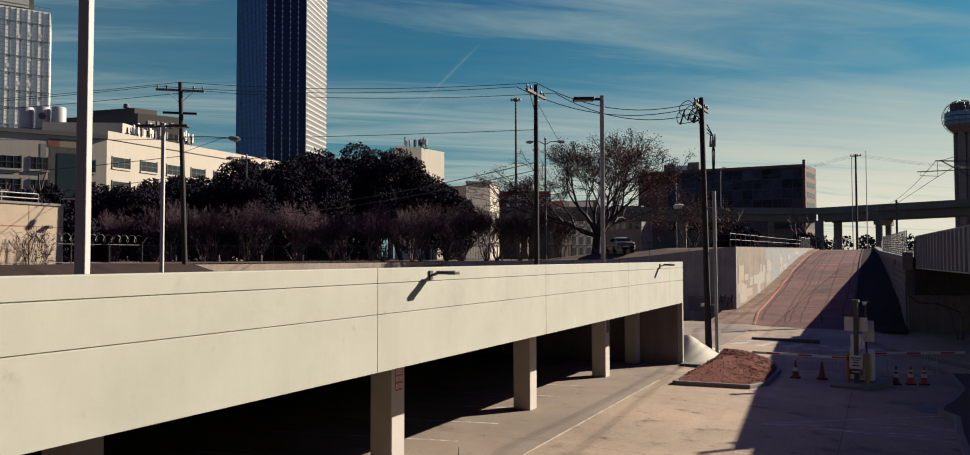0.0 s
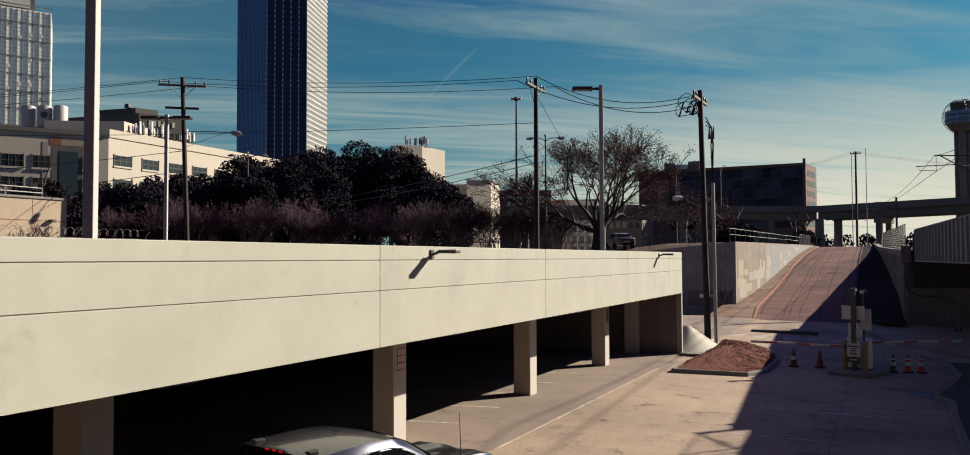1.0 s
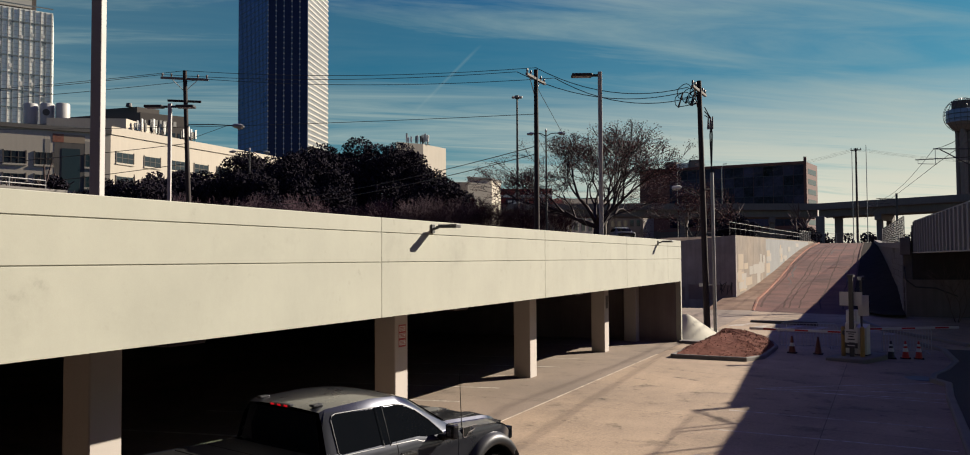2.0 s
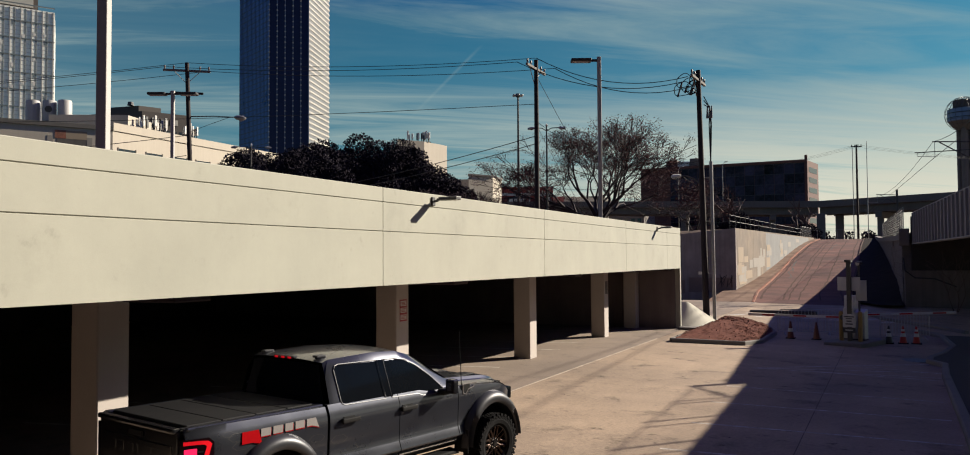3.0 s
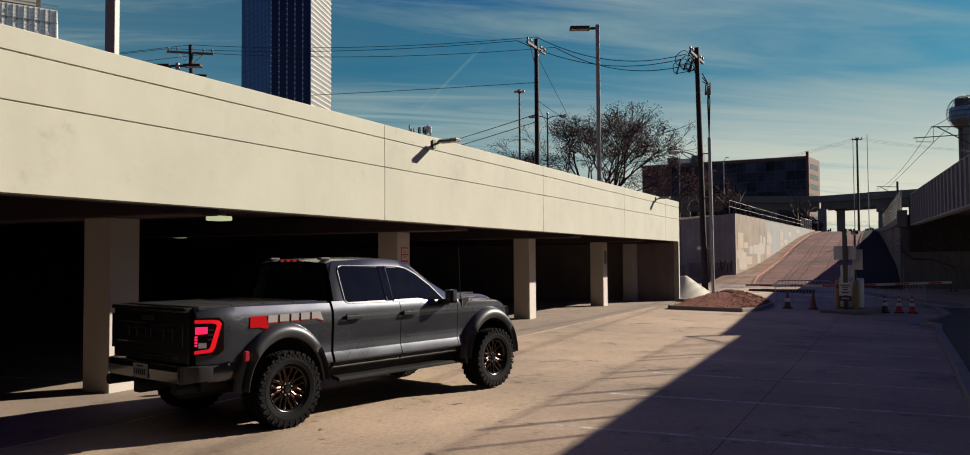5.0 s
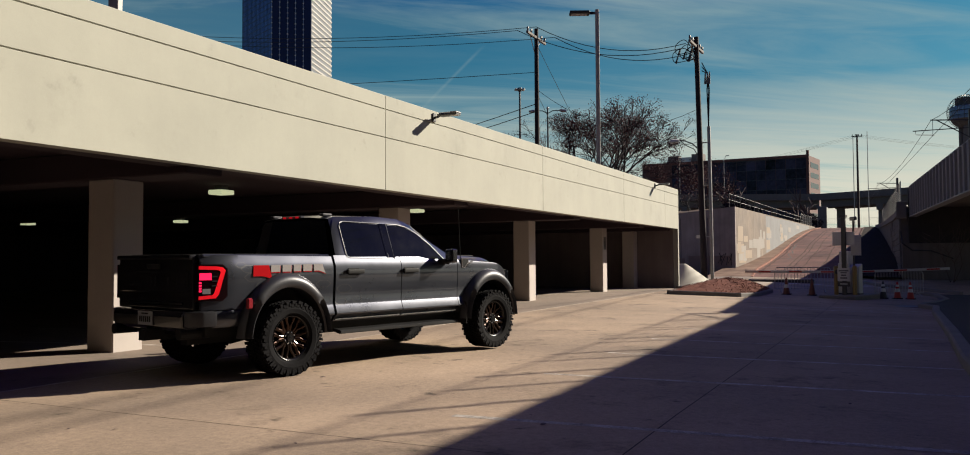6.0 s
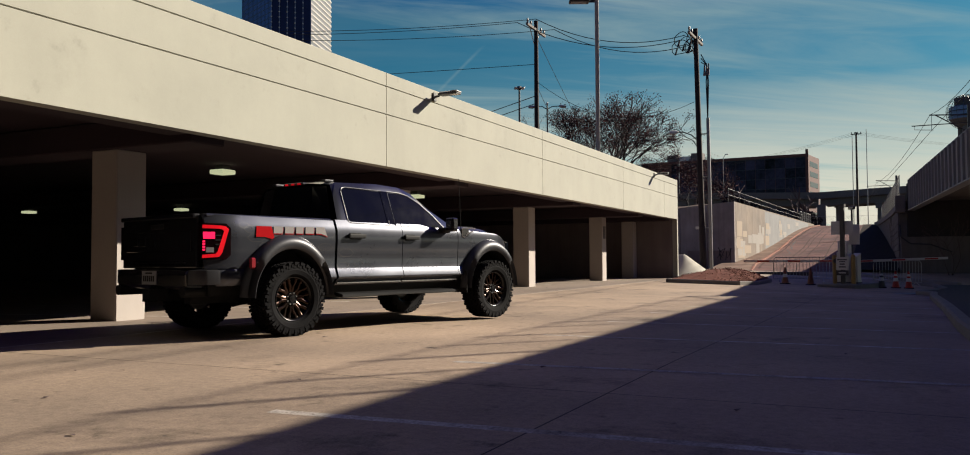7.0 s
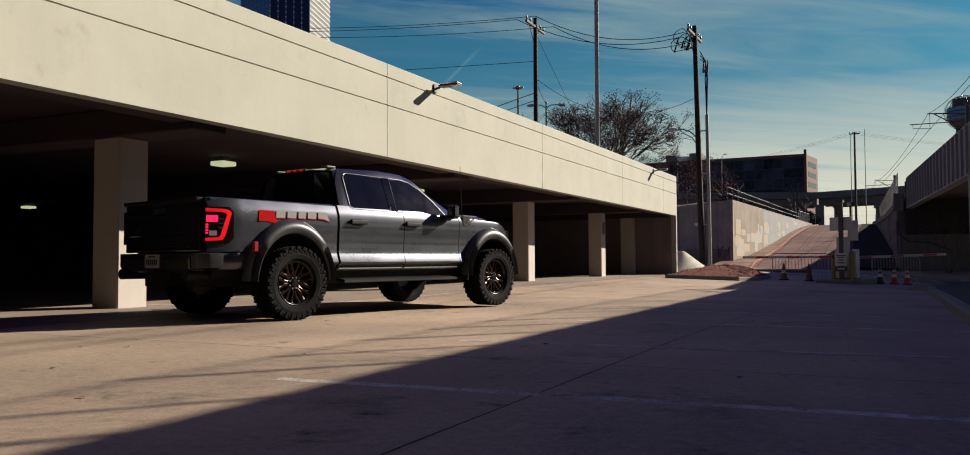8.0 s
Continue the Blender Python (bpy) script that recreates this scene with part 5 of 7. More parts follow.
for k, (s0, s1, h) in enumerate(((8.9, 13.0, 39.3), (13.3, 17.5, 38.6), (17.8, 22.0, 39.6))):
    part("roof_plant", along_face(OA, OB, s0, s1, 36.2, h, -3, 4), "deck_concrete" if k != 1 else "white_paint", off)

# elevated highway
hw = thing("highway_bridge", "grey concrete elevated highway on wide bents", "bridge", kind="structure")
HP = [Vector((-170, 166, 19.6)), Vector((-90.7, 172.0, 18.4)), Vector((-5.4, 183.0, 16.2)), Vector((34, 172, 16.9)), Vector((120, 140, 18))]
for a, b in zip(HP, HP[1:]):
    d = (b - a).normalized()
    n = Vector((d.y, -d.x, 0)).normalized()

    def run(o0, o1, dz0, dz1):
        bm = bmesh.new()
        v = [bm.verts.new(p + n * o + Vector((0, 0, dz))) for p in (a, b) for o, dz in ((o0, dz0), (o1, dz0), (o1, dz1), (o0, dz1))]
        for f in ((0, 1, 2, 3), (7, 6, 5, 4), (0, 4, 5, 1), (1, 5, 6, 2), (2, 6, 7, 3), (3, 7, 4, 0)):
            bm.faces.new([v[i] for i in f])
        return bm
    part("barrier", run(0.0, -0.35, -1.15, 0.0), "deck_concrete", hw)
    part("deck", run(0.25, -13, -1.55, -1.15), "deck_concrete", hw)
    part("girder", run(-0.9, -1.5, -3.2, -1.55), "deck_concrete", hw)
    part("girder", run(-5.5, -6.1, -3.2, -1.55), "deck_concrete", hw)
    part("girder", run(-10.5, -11.1, -3.2, -1.55), "deck_concrete", hw)
    k = 0
    length = (b - a).length
    for k in range(1, int(length / 21) + 1):
        p = a + d * (k * 21 - 8)
        bent = thing("highway_bent", "concrete bent with cap beam under the highway", "bridge pier", pose(p.x, p.y, 0, 0, 0, math.degrees(math.atan2(d.y, d.x))), "highway bents", "structure")
        part("cap_beam", bevelled(boxes((-0.7, 0.7, 0.6, 11.6, p.z - 4.5, p.z - 3.21)), 0.05), "deck_concrete", bent)
        for yy in (2.2, 9.8):
            part("pillar", bevelled(boxes((-0.6, 0.6, yy - 0.6, yy + 0.6, 3.5, p.z - 4.5)), 0.08), "deck_concrete", bent)

for x, y, w in ((-4.6, 179.0, 0.9), (-1.0, 186.5, 0.9)):
    bent = thing("highway_bent", "broad concrete pier under the highway joint", "bridge pier", pose(x, y, 0), "highway bents", "structure")
    part("pillar", bevelled(boxes((-w, w, -0.8, 0.8, 4, 13.0)), 0.1), "deck_concrete", bent)

# round observation tower far off
ob = thing("observation_tower", "far observation tower with a round latticed head", "tower", pose(65.5, 696, 0))
for a in (0, 120, 240):
    x, y = 4.6 * math.cos(radians(a + 20)), 4.6 * math.sin(radians(a + 20))
    part("shaft", tube(bmesh.new(), [(x, y, 0), (x, y, 106)], 1.7, 12), "deck_concrete", ob)
part("core_shaft", tube(bmesh.new(), [(0, 0, 0), (0, 0, 104)], 2.6, 12), "deck_concrete", ob)
part("drum_base", tube(bmesh.new(), [(0, 0, 99.5), (0, 0, 102), (0, 0, 105.2)], [5.5, 8.2, 10.4], 24), "deck_concrete", ob)
part("drum", tube(bmesh.new(), [(0, 0, 105.2), (0, 0, 105.6), (0, 0, 114.6), (0, 0, 115)], [10.4, 11.4, 11.4, 10.6], 24), "fin_blue", ob)
for z in (107.8, 111.4):
    part("drum_band", tube(bmesh.new(), [(0, 0, z), (0, 0, z + 0.5)], 11.55, 24), "band_dark", ob)
part("upper_drum", tube(bmesh.new(), [(0, 0, 115), (0, 0, 121.6)], 7.4, 20), "hotel", ob)
for k in range(9):
    a = math.pi * k / 9
    ringp = [(13.2 * math.cos(t_) * math.cos(a), 13.2 * math.cos(t_) * math.sin(a), 111 + 13.2 * math.sin(t_)) for t_ in (math.pi * 2 * j / 28 for j in range(29))]
    part("lattice_hoop", tube(bmesh.new(), ringp, 0.13, 4, False), "steel_dark", ob)
for z, r in ((103, 10.4), (107, 12.6), (111, 13.2), (115, 12.6), (119, 10.4), (122, 7.3)):
    part("lattice_ring", tube(bmesh.new(), [(r * math.cos(t_), r * math.sin(t_), z) for t_ in (math.pi * 2 * j / 32 for j in range(33))], 0.13, 4, False), "steel_dark", ob)

# ---- trees ----


def leaf_cloud(rnd, centres, n, size, squash=0.8, shell=0.55):
    """Many small leaf quads near the surfaces of a set of lobes."""
    nrm = np.random.RandomState(rnd.randrange(1 << 30))
    c = np.array([x[:3] for x in centres])
    r = np.array([x[3] for x in centres])
    pick = nrm.choice(len(c), n, p=r ** 2 / np.sum(r ** 2))
    d = nrm.normal(size=(n, 3))
    d /= np.linalg.norm(d, axis=1)[:, None]
    rad = r[pick] * (shell + (1.08 - shell) * nrm.rand(n) ** 0.5) * (1 + 0.10 * np.sin(d[:, 0] * 7 + pick) * np.cos(d[:, 2] * 6 + pick))
    p = c[pick] + d * rad[:, None] * np.array([1, 1, squash])
    u = nrm.normal(size=(n, 3))
    u /= np.linalg.norm(u, axis=1)[:, None]
    w = np.cross(u, nrm.normal(size=(n, 3)))
    w /= np.linalg.norm(w, axis=1)[:, None] + 1e-9
    s = size * (0.6 + 0.8 * nrm.rand(n))[:, None]
    q = np.stack([p - u * s - w * s * 0.1, p + w * s * 0.5, p + u * s, p - w * s * 0.5], 1).reshape(-1, 3)
    return q.tolist(), [(4 * i, 4 * i + 1, 4 * i + 2, 4 * i + 3) for i in range(n)]


def limb_mesh(name, segs, mat, sides=4):
    verts, faces = [], []
    for p, q, r0, r1 in segs:
        d = q - p
        if d.length < 1e-5:
            continue
        d.normalize()
        u = d.orthogonal().normalized()
        w = d.cross(u)
        b = len(verts)
        for c, r in ((p, r0), (q, r1)):
            for k in range(sides):
                a = 2 * math.pi * k / sides
                verts.append(c + (u * math.cos(a) + w * math.sin(a)) * r)
        for k in range(sides):
            faces.append((b + k, b + (k + 1) % sides, b + sides + (k + 1) % sides, b + sides + k))
    return raw_mesh(name, verts, faces, mat)


def grow(rnd, segs, tips, p, d, length, r, depth, spread, up, kids=(2, 3), shrink=0.74, bend=0.18, thin=0.62):
    q = p
    steps = 3 if depth > 2 else 2
    for i in range(steps):
        d = (d + Vector((rnd.gauss(0, bend), rnd.gauss(0, bend), rnd.gauss(0, bend) + up))).normalized()
        n = q + d * (length / steps)
        ra, rb = lerp(r, r * thin, i / steps), lerp(r, r * thin, (i + 1) / steps)
        segs.append((q, n, ra, rb))
        q = n
        if depth > 1 and i == steps - 2 and rnd.random() < 0.6:
            ax = Vector((rnd.gauss(0, 1), rnd.gauss(0, 1), rnd.gauss(0, 0.6))).normalized()
            grow(rnd, segs, tips, q, (d + ax * spread).normalized(), length * shrink * 0.8, r * 0.45, depth - 1, spread, up, kids, shrink, bend, thin)
    if depth <= 0:
        tips.append(q)
        return
    for _ in range(rnd.randint(*kids)):
        ax = Vector((rnd.gauss(0, 1), rnd.gauss(0, 1), rnd.gauss(0, 0.7))).normalized()
        grow(rnd, segs, tips, q, (d + ax * spread).normalized(), length * shrink * rnd.uniform(0.8, 1.15), r * thin * rnd.uniform(0.7, 0.95), depth - 1, spread, up, kids, shrink, bend, thin)


def evergreen(x, y, z, lobes, leaves, seed, label):
    rnd = random.Random(seed)
    t = thing("evergreen_tree", label, "tree", pose(x, y, z), "evergreen trees")
    segs, tips = [], []
    for k in range(3):
        a = k * 2.1 + rnd.random()
        grow(rnd, segs, tips, Vector((0, 0, 0)), Vector((0.35 * math.cos(a), 0.35 * math.sin(a), 1)).normalized(), 3.4, 0.30, 2, 0.5, 0.05)
    tr_ = new("trunk", limb_mesh("trunk", segs, "bark", 6))
    tr_.parent = t
    v, f = leaf_cloud(rnd, lobes, int(leaves * 2.3), 0.17)
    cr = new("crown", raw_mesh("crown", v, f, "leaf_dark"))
    cr.parent = t
    return t


def lobes_for(rnd, w, d, h, n, r):
    """A dome of overlapping lobes, low at its edge and filled inside."""
    out = []
    for _ in range(n * 5):
        a, q = rnd.uniform(0, 6.28), rnd.random() ** 0.5
        top = h * (1 - 0.42 * q ** 3) * rnd.uniform(0.84, 1.04)
        rr = r * rnd.uniform(0.5, 1.2)
        zz = max(rr * 0.7, (top - rr * 0.85) * (1 - 0.75 * rnd.random() ** 2.2))
        out.append((w * q * math.cos(a), d * q * math.sin(a), zz, rr))
    return out


OAKS = (
    (-51.0, 65.8, 7.4, 6, 15.4, 16, 2.3, 34000), (-44.6, 68.7, 4.4, 4.5, 12.2, 10, 1.9, 17000), (-56.5, 61.5, 7.0, 5, 14.3, 14, 2.2, 28000), (-62.5, 55.5, 6.0, 4.5, 12.5, 12, 2.0, 22000),
    (-68.0, 49.5, 5.5, 4, 10.4, 10, 1.8, 18000), (-71.5, 42.5, 5.0, 4, 9.0, 9, 1.7, 15000), (-58.5, 24.0, 4.5, 4, 6.8, 8, 1.5, 13000), (-66.0, 27.5, 5.5, 4, 7.4, 10, 1.6, 15000), (-65.0, 16.5, 5.0, 4, 6.6, 8, 1.5, 12000),
    (-60.0, 36.0, 5.5, 4, 8.4, 10, 1.7, 15000), (-55.5, 44.0, 6.0, 4, 10.0, 10, 1.8, 17000), (-53.0, 53.0, 6.5, 4, 12.0, 12, 1.9, 20000),
    (-47.6, 67.0, 5.0, 4, 13.8, 10, 2.0, 17000), (-59.6, 58.5, 5.5, 4, 13.4, 11, 2.0, 18000), (-65.2, 52.5, 5.0, 4, 11.4, 10, 1.8, 16000),
)
for i, (x, y, w, d, h, n, r, leaves) in enumerate(OAKS):
    evergreen(x, y, 4.3, lobes_for(random.Random(40 + i), w, d, h, n, r), leaves, 60 + i, "broad dark evergreen tree behind the bare shrubs")
# small round tree on the far side
evergreen(-72, 178, 12.0, lobes_for(random.Random(90), 4.5, 3, 8.5, 5, 1.7), 1600, 91, "far dark tree above the low roofs")
evergreen(-10.5, 95.0, 5.4, lobes_for(random.Random(92), 3.2, 2.5, 4.5, 5, 1.2), 2600, 93, "dark bushy tree at the street edge")
evergreen(-3.6, 128.0, 5.6, lobes_for(random.Random(94), 2.6, 2, 3.6, 4, 1.0), 1400, 95, "low dark shrub beyond the ramp top")


# added leaf mass: fills the bright gaps under the trees with dark
rnd = random.Random(58)
hedge = [(lerp(-80, -52, k / 49) + rnd.uniform(-0.6, 0.6), lerp(40, 68, k / 49) + rnd.uniform(-0.6, 0.6), 4.9 + rnd.uniform(0.0, 0.8), rnd.uniform(1.3, 1.9)) for k in range(50)]
v, f = leaf_cloud(rnd, hedge, 26000, 0.18, 0.8, 0.3)
tagged(new("hedge", raw_mesh("hedge", v, f, "leaf_dark")), "added leaf mass darkening the gaps under the evergreen trees", "hedge", kind="stuff")
rnd = random.Random(71)
woods = [(lerp(-30, 190, k / 44) + rnd.uniform(-3, 3), 380 + rnd.uniform(-12, 12), 6 + rnd.uniform(2.0, 5.5), rnd.uniform(3.0, 5.0)) for k in range(45)]
v, f = leaf_cloud(rnd, woods, 9000, 0.8, 0.9, 0.4)
tagged(new("far_woods", raw_mesh("far_woods", v, f, "leaf_dark")), "far line of dark trees beyond the highway", "woods", kind="stuff")


def myrtle(seed):
    rnd = random.Random(seed)
    segs, tips = [], []
    for k in range(7):
        a = 2 * math.pi * k / 7 + rnd.uniform(-0.3, 0.3)
        lean = rnd.uniform(0.25, 0.55)
        grow(rnd, segs, tips, Vector((0.12 * math.cos(a), 0.12 * math.sin(a), 0)), Vector((lean * math.cos(a), lean * math.sin(a), 1)).normalized(), 1.45, 0.06, 5, 0.55, 0.06, (2, 3), 0.78, 0.12, 0.68)
    return segs


def shrub_thing(seed):
    t = thing("crape_myrtle", "bare multi-stemmed shrub with fine purple-brown twigs", "shrub", pose(0, 0, 0), "bare shrubs along the fence")
    segs = myrtle(seed)
    lo = [s_ for s_ in segs if s_[2] > 0.028]
    hi = [(a, b, max(r0, 0.011), max(r1, 0.009)) for a, b, r0, r1 in segs if r0 <= 0.028]
    o = new("stem_clump", limb_mesh("stem_clump", lo, "stem_bark", 5))
    o.parent = t
    tagged(o, kind="stuff")
    o = new("twig_mass", limb_mesh("twig_mass", hi, "twig", 3))
    o.parent = t
    tagged(o, kind="stuff")
    return t


MYR = [shrub_thing(s_) for s_ in (101, 102, 103)]
spots = []
for k in range(24):
    u = k / 23
    spots.append((lerp(-59.5, -21.5, u), lerp(27.0, 51.8, u) + (1.6 if k % 2 else 0.0) + 1.8 * math.sin(math.pi * u)))
rnd = random.Random(17)
for i, (x, y) in enumerate(spots):
    m = pose(x + rnd.uniform(-0.4, 0.4), y + 1.2 + rnd.uniform(-0.4, 0.4), 4.25 + 0.01, 0, 0, rnd.uniform(0, 360)) @ Matrix.Scale(rnd.uniform(0.88, 1.12), 4)
    if i < 3:
        MYR[i].matrix_basis = m
    else:
        o = copy_thing(MYR[i % 3], m)
        o.matrix_basis = m

# large bare tree with a few rust leaves
rnd = random.Random(208)
segs, tips = [], []
segs.append((Vector((0, 0, 0)), Vector((0.1, 0, 1.9)), 0.40, 0.32))
for k in range(9):
    a = 2 * math.pi * k / 9 + 0.3
    out_ = 1.35 if k % 3 else 0.5
    grow(rnd, segs, tips, Vector((0.1, 0, 1.6 + 0.1 * k)), Vector((math.cos(a) * out_, math.sin(a) * out_, 0.80)).normalized(), 3.1, 0.22, 5, 0.50, 0.02, (2, 3), 0.79, 0.16, 0.62)
bt = thing("bare_tree", "large spreading winter tree with few rust leaves", "tree", pose(-16.8, 52.2, 4.7) @ Matrix.Diagonal((1.24, 1.24, 0.97, 1.0)))
o = new("trunk", limb_mesh("trunk", segs[:1], "bark_dark", 10))
o.parent = bt
o = new("branchwork", limb_mesh("branchwork", [(a, b, max(r0, 0.021), max(r1, 0.016)) for a, b, r0, r1 in segs[1:]], "bark_dark", 4))
o.parent = bt
tagged(o, kind="stuff")
cl = [(p.x, p.y, p.z, 0.42) for p in tips]
v, f = leaf_cloud(random.Random(5), cl, 38000, 0.058, 1.0, 0.1)
o = new("leaves", raw_mesh("leaves", v, f, "leaf_rust"))
o.parent = bt
tagged(o, kind="stuff")
rnd = random.Random(309)
segs, tips = [], []
for k in range(4):
    a = k * 1.6
    grow(rnd, segs, tips, Vector((0, 0, 0)), Vector((math.cos(a) * 0.5, math.sin(a) * 0.5, 1)).normalized(), 2.0, 0.09, 4, 0.55, 0.03)
rt = thing("rust_leaf_tree", "small tree still holding rust-red leaves", "tree", pose(-9.5, 62.0, 5.3))
o = new("branchwork", limb_mesh("branchwork", segs, "bark_dark", 4))
o.parent = rt
tagged(o, kind="stuff")
v, f = leaf_cloud(random.Random(6), [(p.x, p.y, p.z, 0.7) for p in tips], 3200, 0.085, 1.0, 0.1)
o = new("leaves", raw_mesh("leaves", v, f, "leaf_rust"))
o.parent = rt
tagged(o, kind="stuff")

# ---- fence, poles and wires ----


def fence_run(a, b, z, h, name_label):
    a, b = Vector(a), Vector(b)
    L = (b - a).length
    f = thing("metal_fence", name_label, "fence", pose(a.x, a.y, z, 0, 0, math.degrees(math.atan2(b.y - a.y, b.x - a.x))), "street fence")
    for zz in (0.12, h - 0.1):
        part("rail", boxes((0, L, -0.025, 0.025, zz, zz + 0.06)), "steel_dark", f)
    pm = mesh_of("post", boxes((-0.045, 0.045, -0.045, 0.045, 0, h + 0.08)), "steel_dark")
    n = int(L / 2.6)
    for k in range(n + 1):
        share("post", pm, f, pose(L * k / n, 0, 0))
    km = mesh_of("picket", boxes((-0.012, 0.012, -0.012, 0.012, 0.12, h)), "steel_dark")
    for k in range(int(L / 0.16)):
        share("picket", km, f, pose(0.08 + k * 0.16, 0, 0))


for a, b in (((-55, 28.7), (-46.9, 36.6)), ((-46.9, 36.6), (-39.5, 42.3)), ((-39.5, 42.3), (-32.2, 47.7)), ((-32.2, 47.7), (-24.8, 51.4)), ((-24.8, 51.4), (-17.3, 54.9))):
    fence_run(a, b, 4.36, 1.5, "black metal picket fence along the upper street")


def wire(points, sag=0.0, r=0.016, name="power_line", label="thin black overhead power line"):
    pts = []
    for a, b in zip(points, points[1:]):
        a, b = Vector(a), Vector(b)
        for k in range(13):
            t = k / 12
            p = a.lerp(b, t)
            p.z -= sag * 4 * t * (1 - t)
            if not pts or (p - pts[-1]).length > 1e-4:
                pts.append(p)
    return solid(name, tube(bmesh.new(), pts, r, 5), "cable", label, "cable", group="overhead lines")


def curved(points, n=5):
    """A smooth run of points through the given ones."""
    p = [Vector(q) for q in points]
    out = []
    for i in range(len(p) - 1):
        a, b, c, d = p[max(i - 1, 0)], p[i], p[i + 1], p[min(i + 2, len(p) - 1)]
        for k in range(n):
            t = k / n
            out.append(0.5 * (2 * b + (c - a) * t + (2 * a - 5 * b + 4 * c - d) * t * t + (3 * b - a - 3 * c + d) * t ** 3))
    return out + [p[-1]]


def utility_pole(x, y, z0, z1, arm_deg, label, r=0.15, lean=(0, 0)):
    p = thing("utility_pole", label, "utility pole", pose(x, y, z0))
    h = z1 - z0
    part("shaft", tube(bmesh.new(), [(-lean[0], -lean[1], 0), (0, 0, h)], [r, r * 0.72], 12), "timber", p, smooth=True)
    arm = part("cross_arm", bevelled(boxes((-1.35, 1.35, -0.06, 0.06, h - 0.55, h - 0.42)), 0.01), "timber" if arm_deg is None else "kerb", p, "weathered timber cross arm", m=pose(0, 0, 0, 0, 0, arm_deg or 0))
    for xx in (-1.25, -0.75, 0.75, 1.25):
        part("insulator", tube(bmesh.new(), [(xx, 0, h - 0.42), (xx, 0, h - 0.30), (xx, 0, h - 0.2)], [0.03, 0.06, 0.045], 8), "insulator", arm)
    for sg in (-1, 1):
        part("brace", tube(bmesh.new(), [(sg * 0.75, 0.07, h - 0.5), (0, 0.10, h - 1.25)], 0.022, 5), "galv", arm)
    return p


pl_ = utility_pole(-29.28, 12.05, 0.0, 15.0, 40, "tall dark timber utility pole with two cross arms", r=0.17, lean=(-0.5, -0.24))
part("cross_arm", bevelled(boxes((-0.95, 0.95, -0.06, 0.06, 13.1, 13.23)), 0.01), "timber", pl_, m=pose(0, 0, 0, 0, 0, 40))
utility_pole(-7.85, 14.9, 0.0, 13.4, 92, "dark timber utility pole with a slanting cross arm")
pr = utility_pole(0.18, 16.1, -0.05, 12.25, 88, "dark timber utility pole with looping cables and a conduit", r=0.16, lean=(-0.28, 0.3))
rnd = random.Random(8)
for k in range(6):
    x0 = -0.25 - 0.15 * k + rnd.uniform(-0.06, 0.06)
    dz, ry = rnd.uniform(-0.25, 0.2), rnd.uniform(-0.3, 0.3)
    part("cable_loop", tube(bmesh.new(), curved([(0.05, 0, 11.6 - 0.1 * k), (x0 * 0.5, ry, 12.0 + dz), (x0, ry - 0.1, 11.85 + dz), (x0 - 0.10, ry, 11.55 + dz), (x0 + 0.05, ry, 11.35 + dz), (x0 * 0.4, ry * 0.5, 11.4 + dz), (x0 * 0.2, 0, 11.2)]), 0.02, 5), "cable", pr)
    part("cutout", tube(bmesh.new(), [(x0 + 0.05, ry, 11.3 + dz), (x0 + 0.16, ry, 11.65 + dz)], [0.05, 0.035], 6), "steel_dark", pr)
for k in range(3):
    part("riser_cable", tube(bmesh.new(), [(0.25, 0.0, 11.0 - 0.2 * k), (0.55, -0.05, 10.4), (0.50 + 0.06 * k, -0.1, 9.6), (0.55, -0.1, 7.6)], 0.025, 5), "cable", pr)
    part("terminator", tube(bmesh.new(), [(0.42 + 0.1 * k, -0.1, 9.9), (0.44 + 0.1 * k, -0.1, 10.5)], [0.06, 0.03], 6), "insulator", pr)
part("conduit", tube(bmesh.new(), [(0.62, -0.1, 0.1), (0.56, -0.1, 7.8)], 0.085, 10), "galv", pr, "pale grey cable conduit", smooth=True)
for zz in (2.4, 4.9, 7.0):
    part("strap", boxes((0.1, 0.62, -0.14, -0.06, zz, zz + 0.05)), "galv", pr)
part("tag", boxes((-0.10, 0.06, -0.20, -0.15, 2.35, 2.5)), "white_paint", pr)

# lines between the poles
A, B, C = Vector((-29.28, 12.05, 14.7)), Vector((-7.85, 14.9, 13.2)), Vector((0.18, 16.1, 11.9))
for dx, dy, dz in ((-0.9, -0.8, 0.0), (0.0, 0.0, 0.3), (0.9, 0.8, -0.15)):
    wire([A + Vector((dx, dy, dz)), B + Vector((dx * 0.8, dy, dz))], 0.35)
    wire([B + Vector((dx * 0.8, dy, dz)), C + Vector((dx * 0.3 - 0.5, dy * 0.3, dz - 0.2))], 0.75, 0.02)
    wire([A + Vector((dx, dy, dz)), Vector((-75 + dx, -6 + dy, 13.5 + dz))], 0.8)
wire([Vector((-60, 8, 13.3)), B + Vector((0, 0, -2.1))], 0.4)
wire([B + Vector((0, 0, -3.75)), Vector((-46.8, 38.7, 9.4))], 0.5, 0.022)
wire([B + Vector((0, 0, -4.15)), Vector((-46.8, 38.7, 8.9))], 0.5, 0.022)
wire([B + Vector((0, 0, -0.6)), Vector((-13.2, 46, 7.0))], 0.2, 0.014)
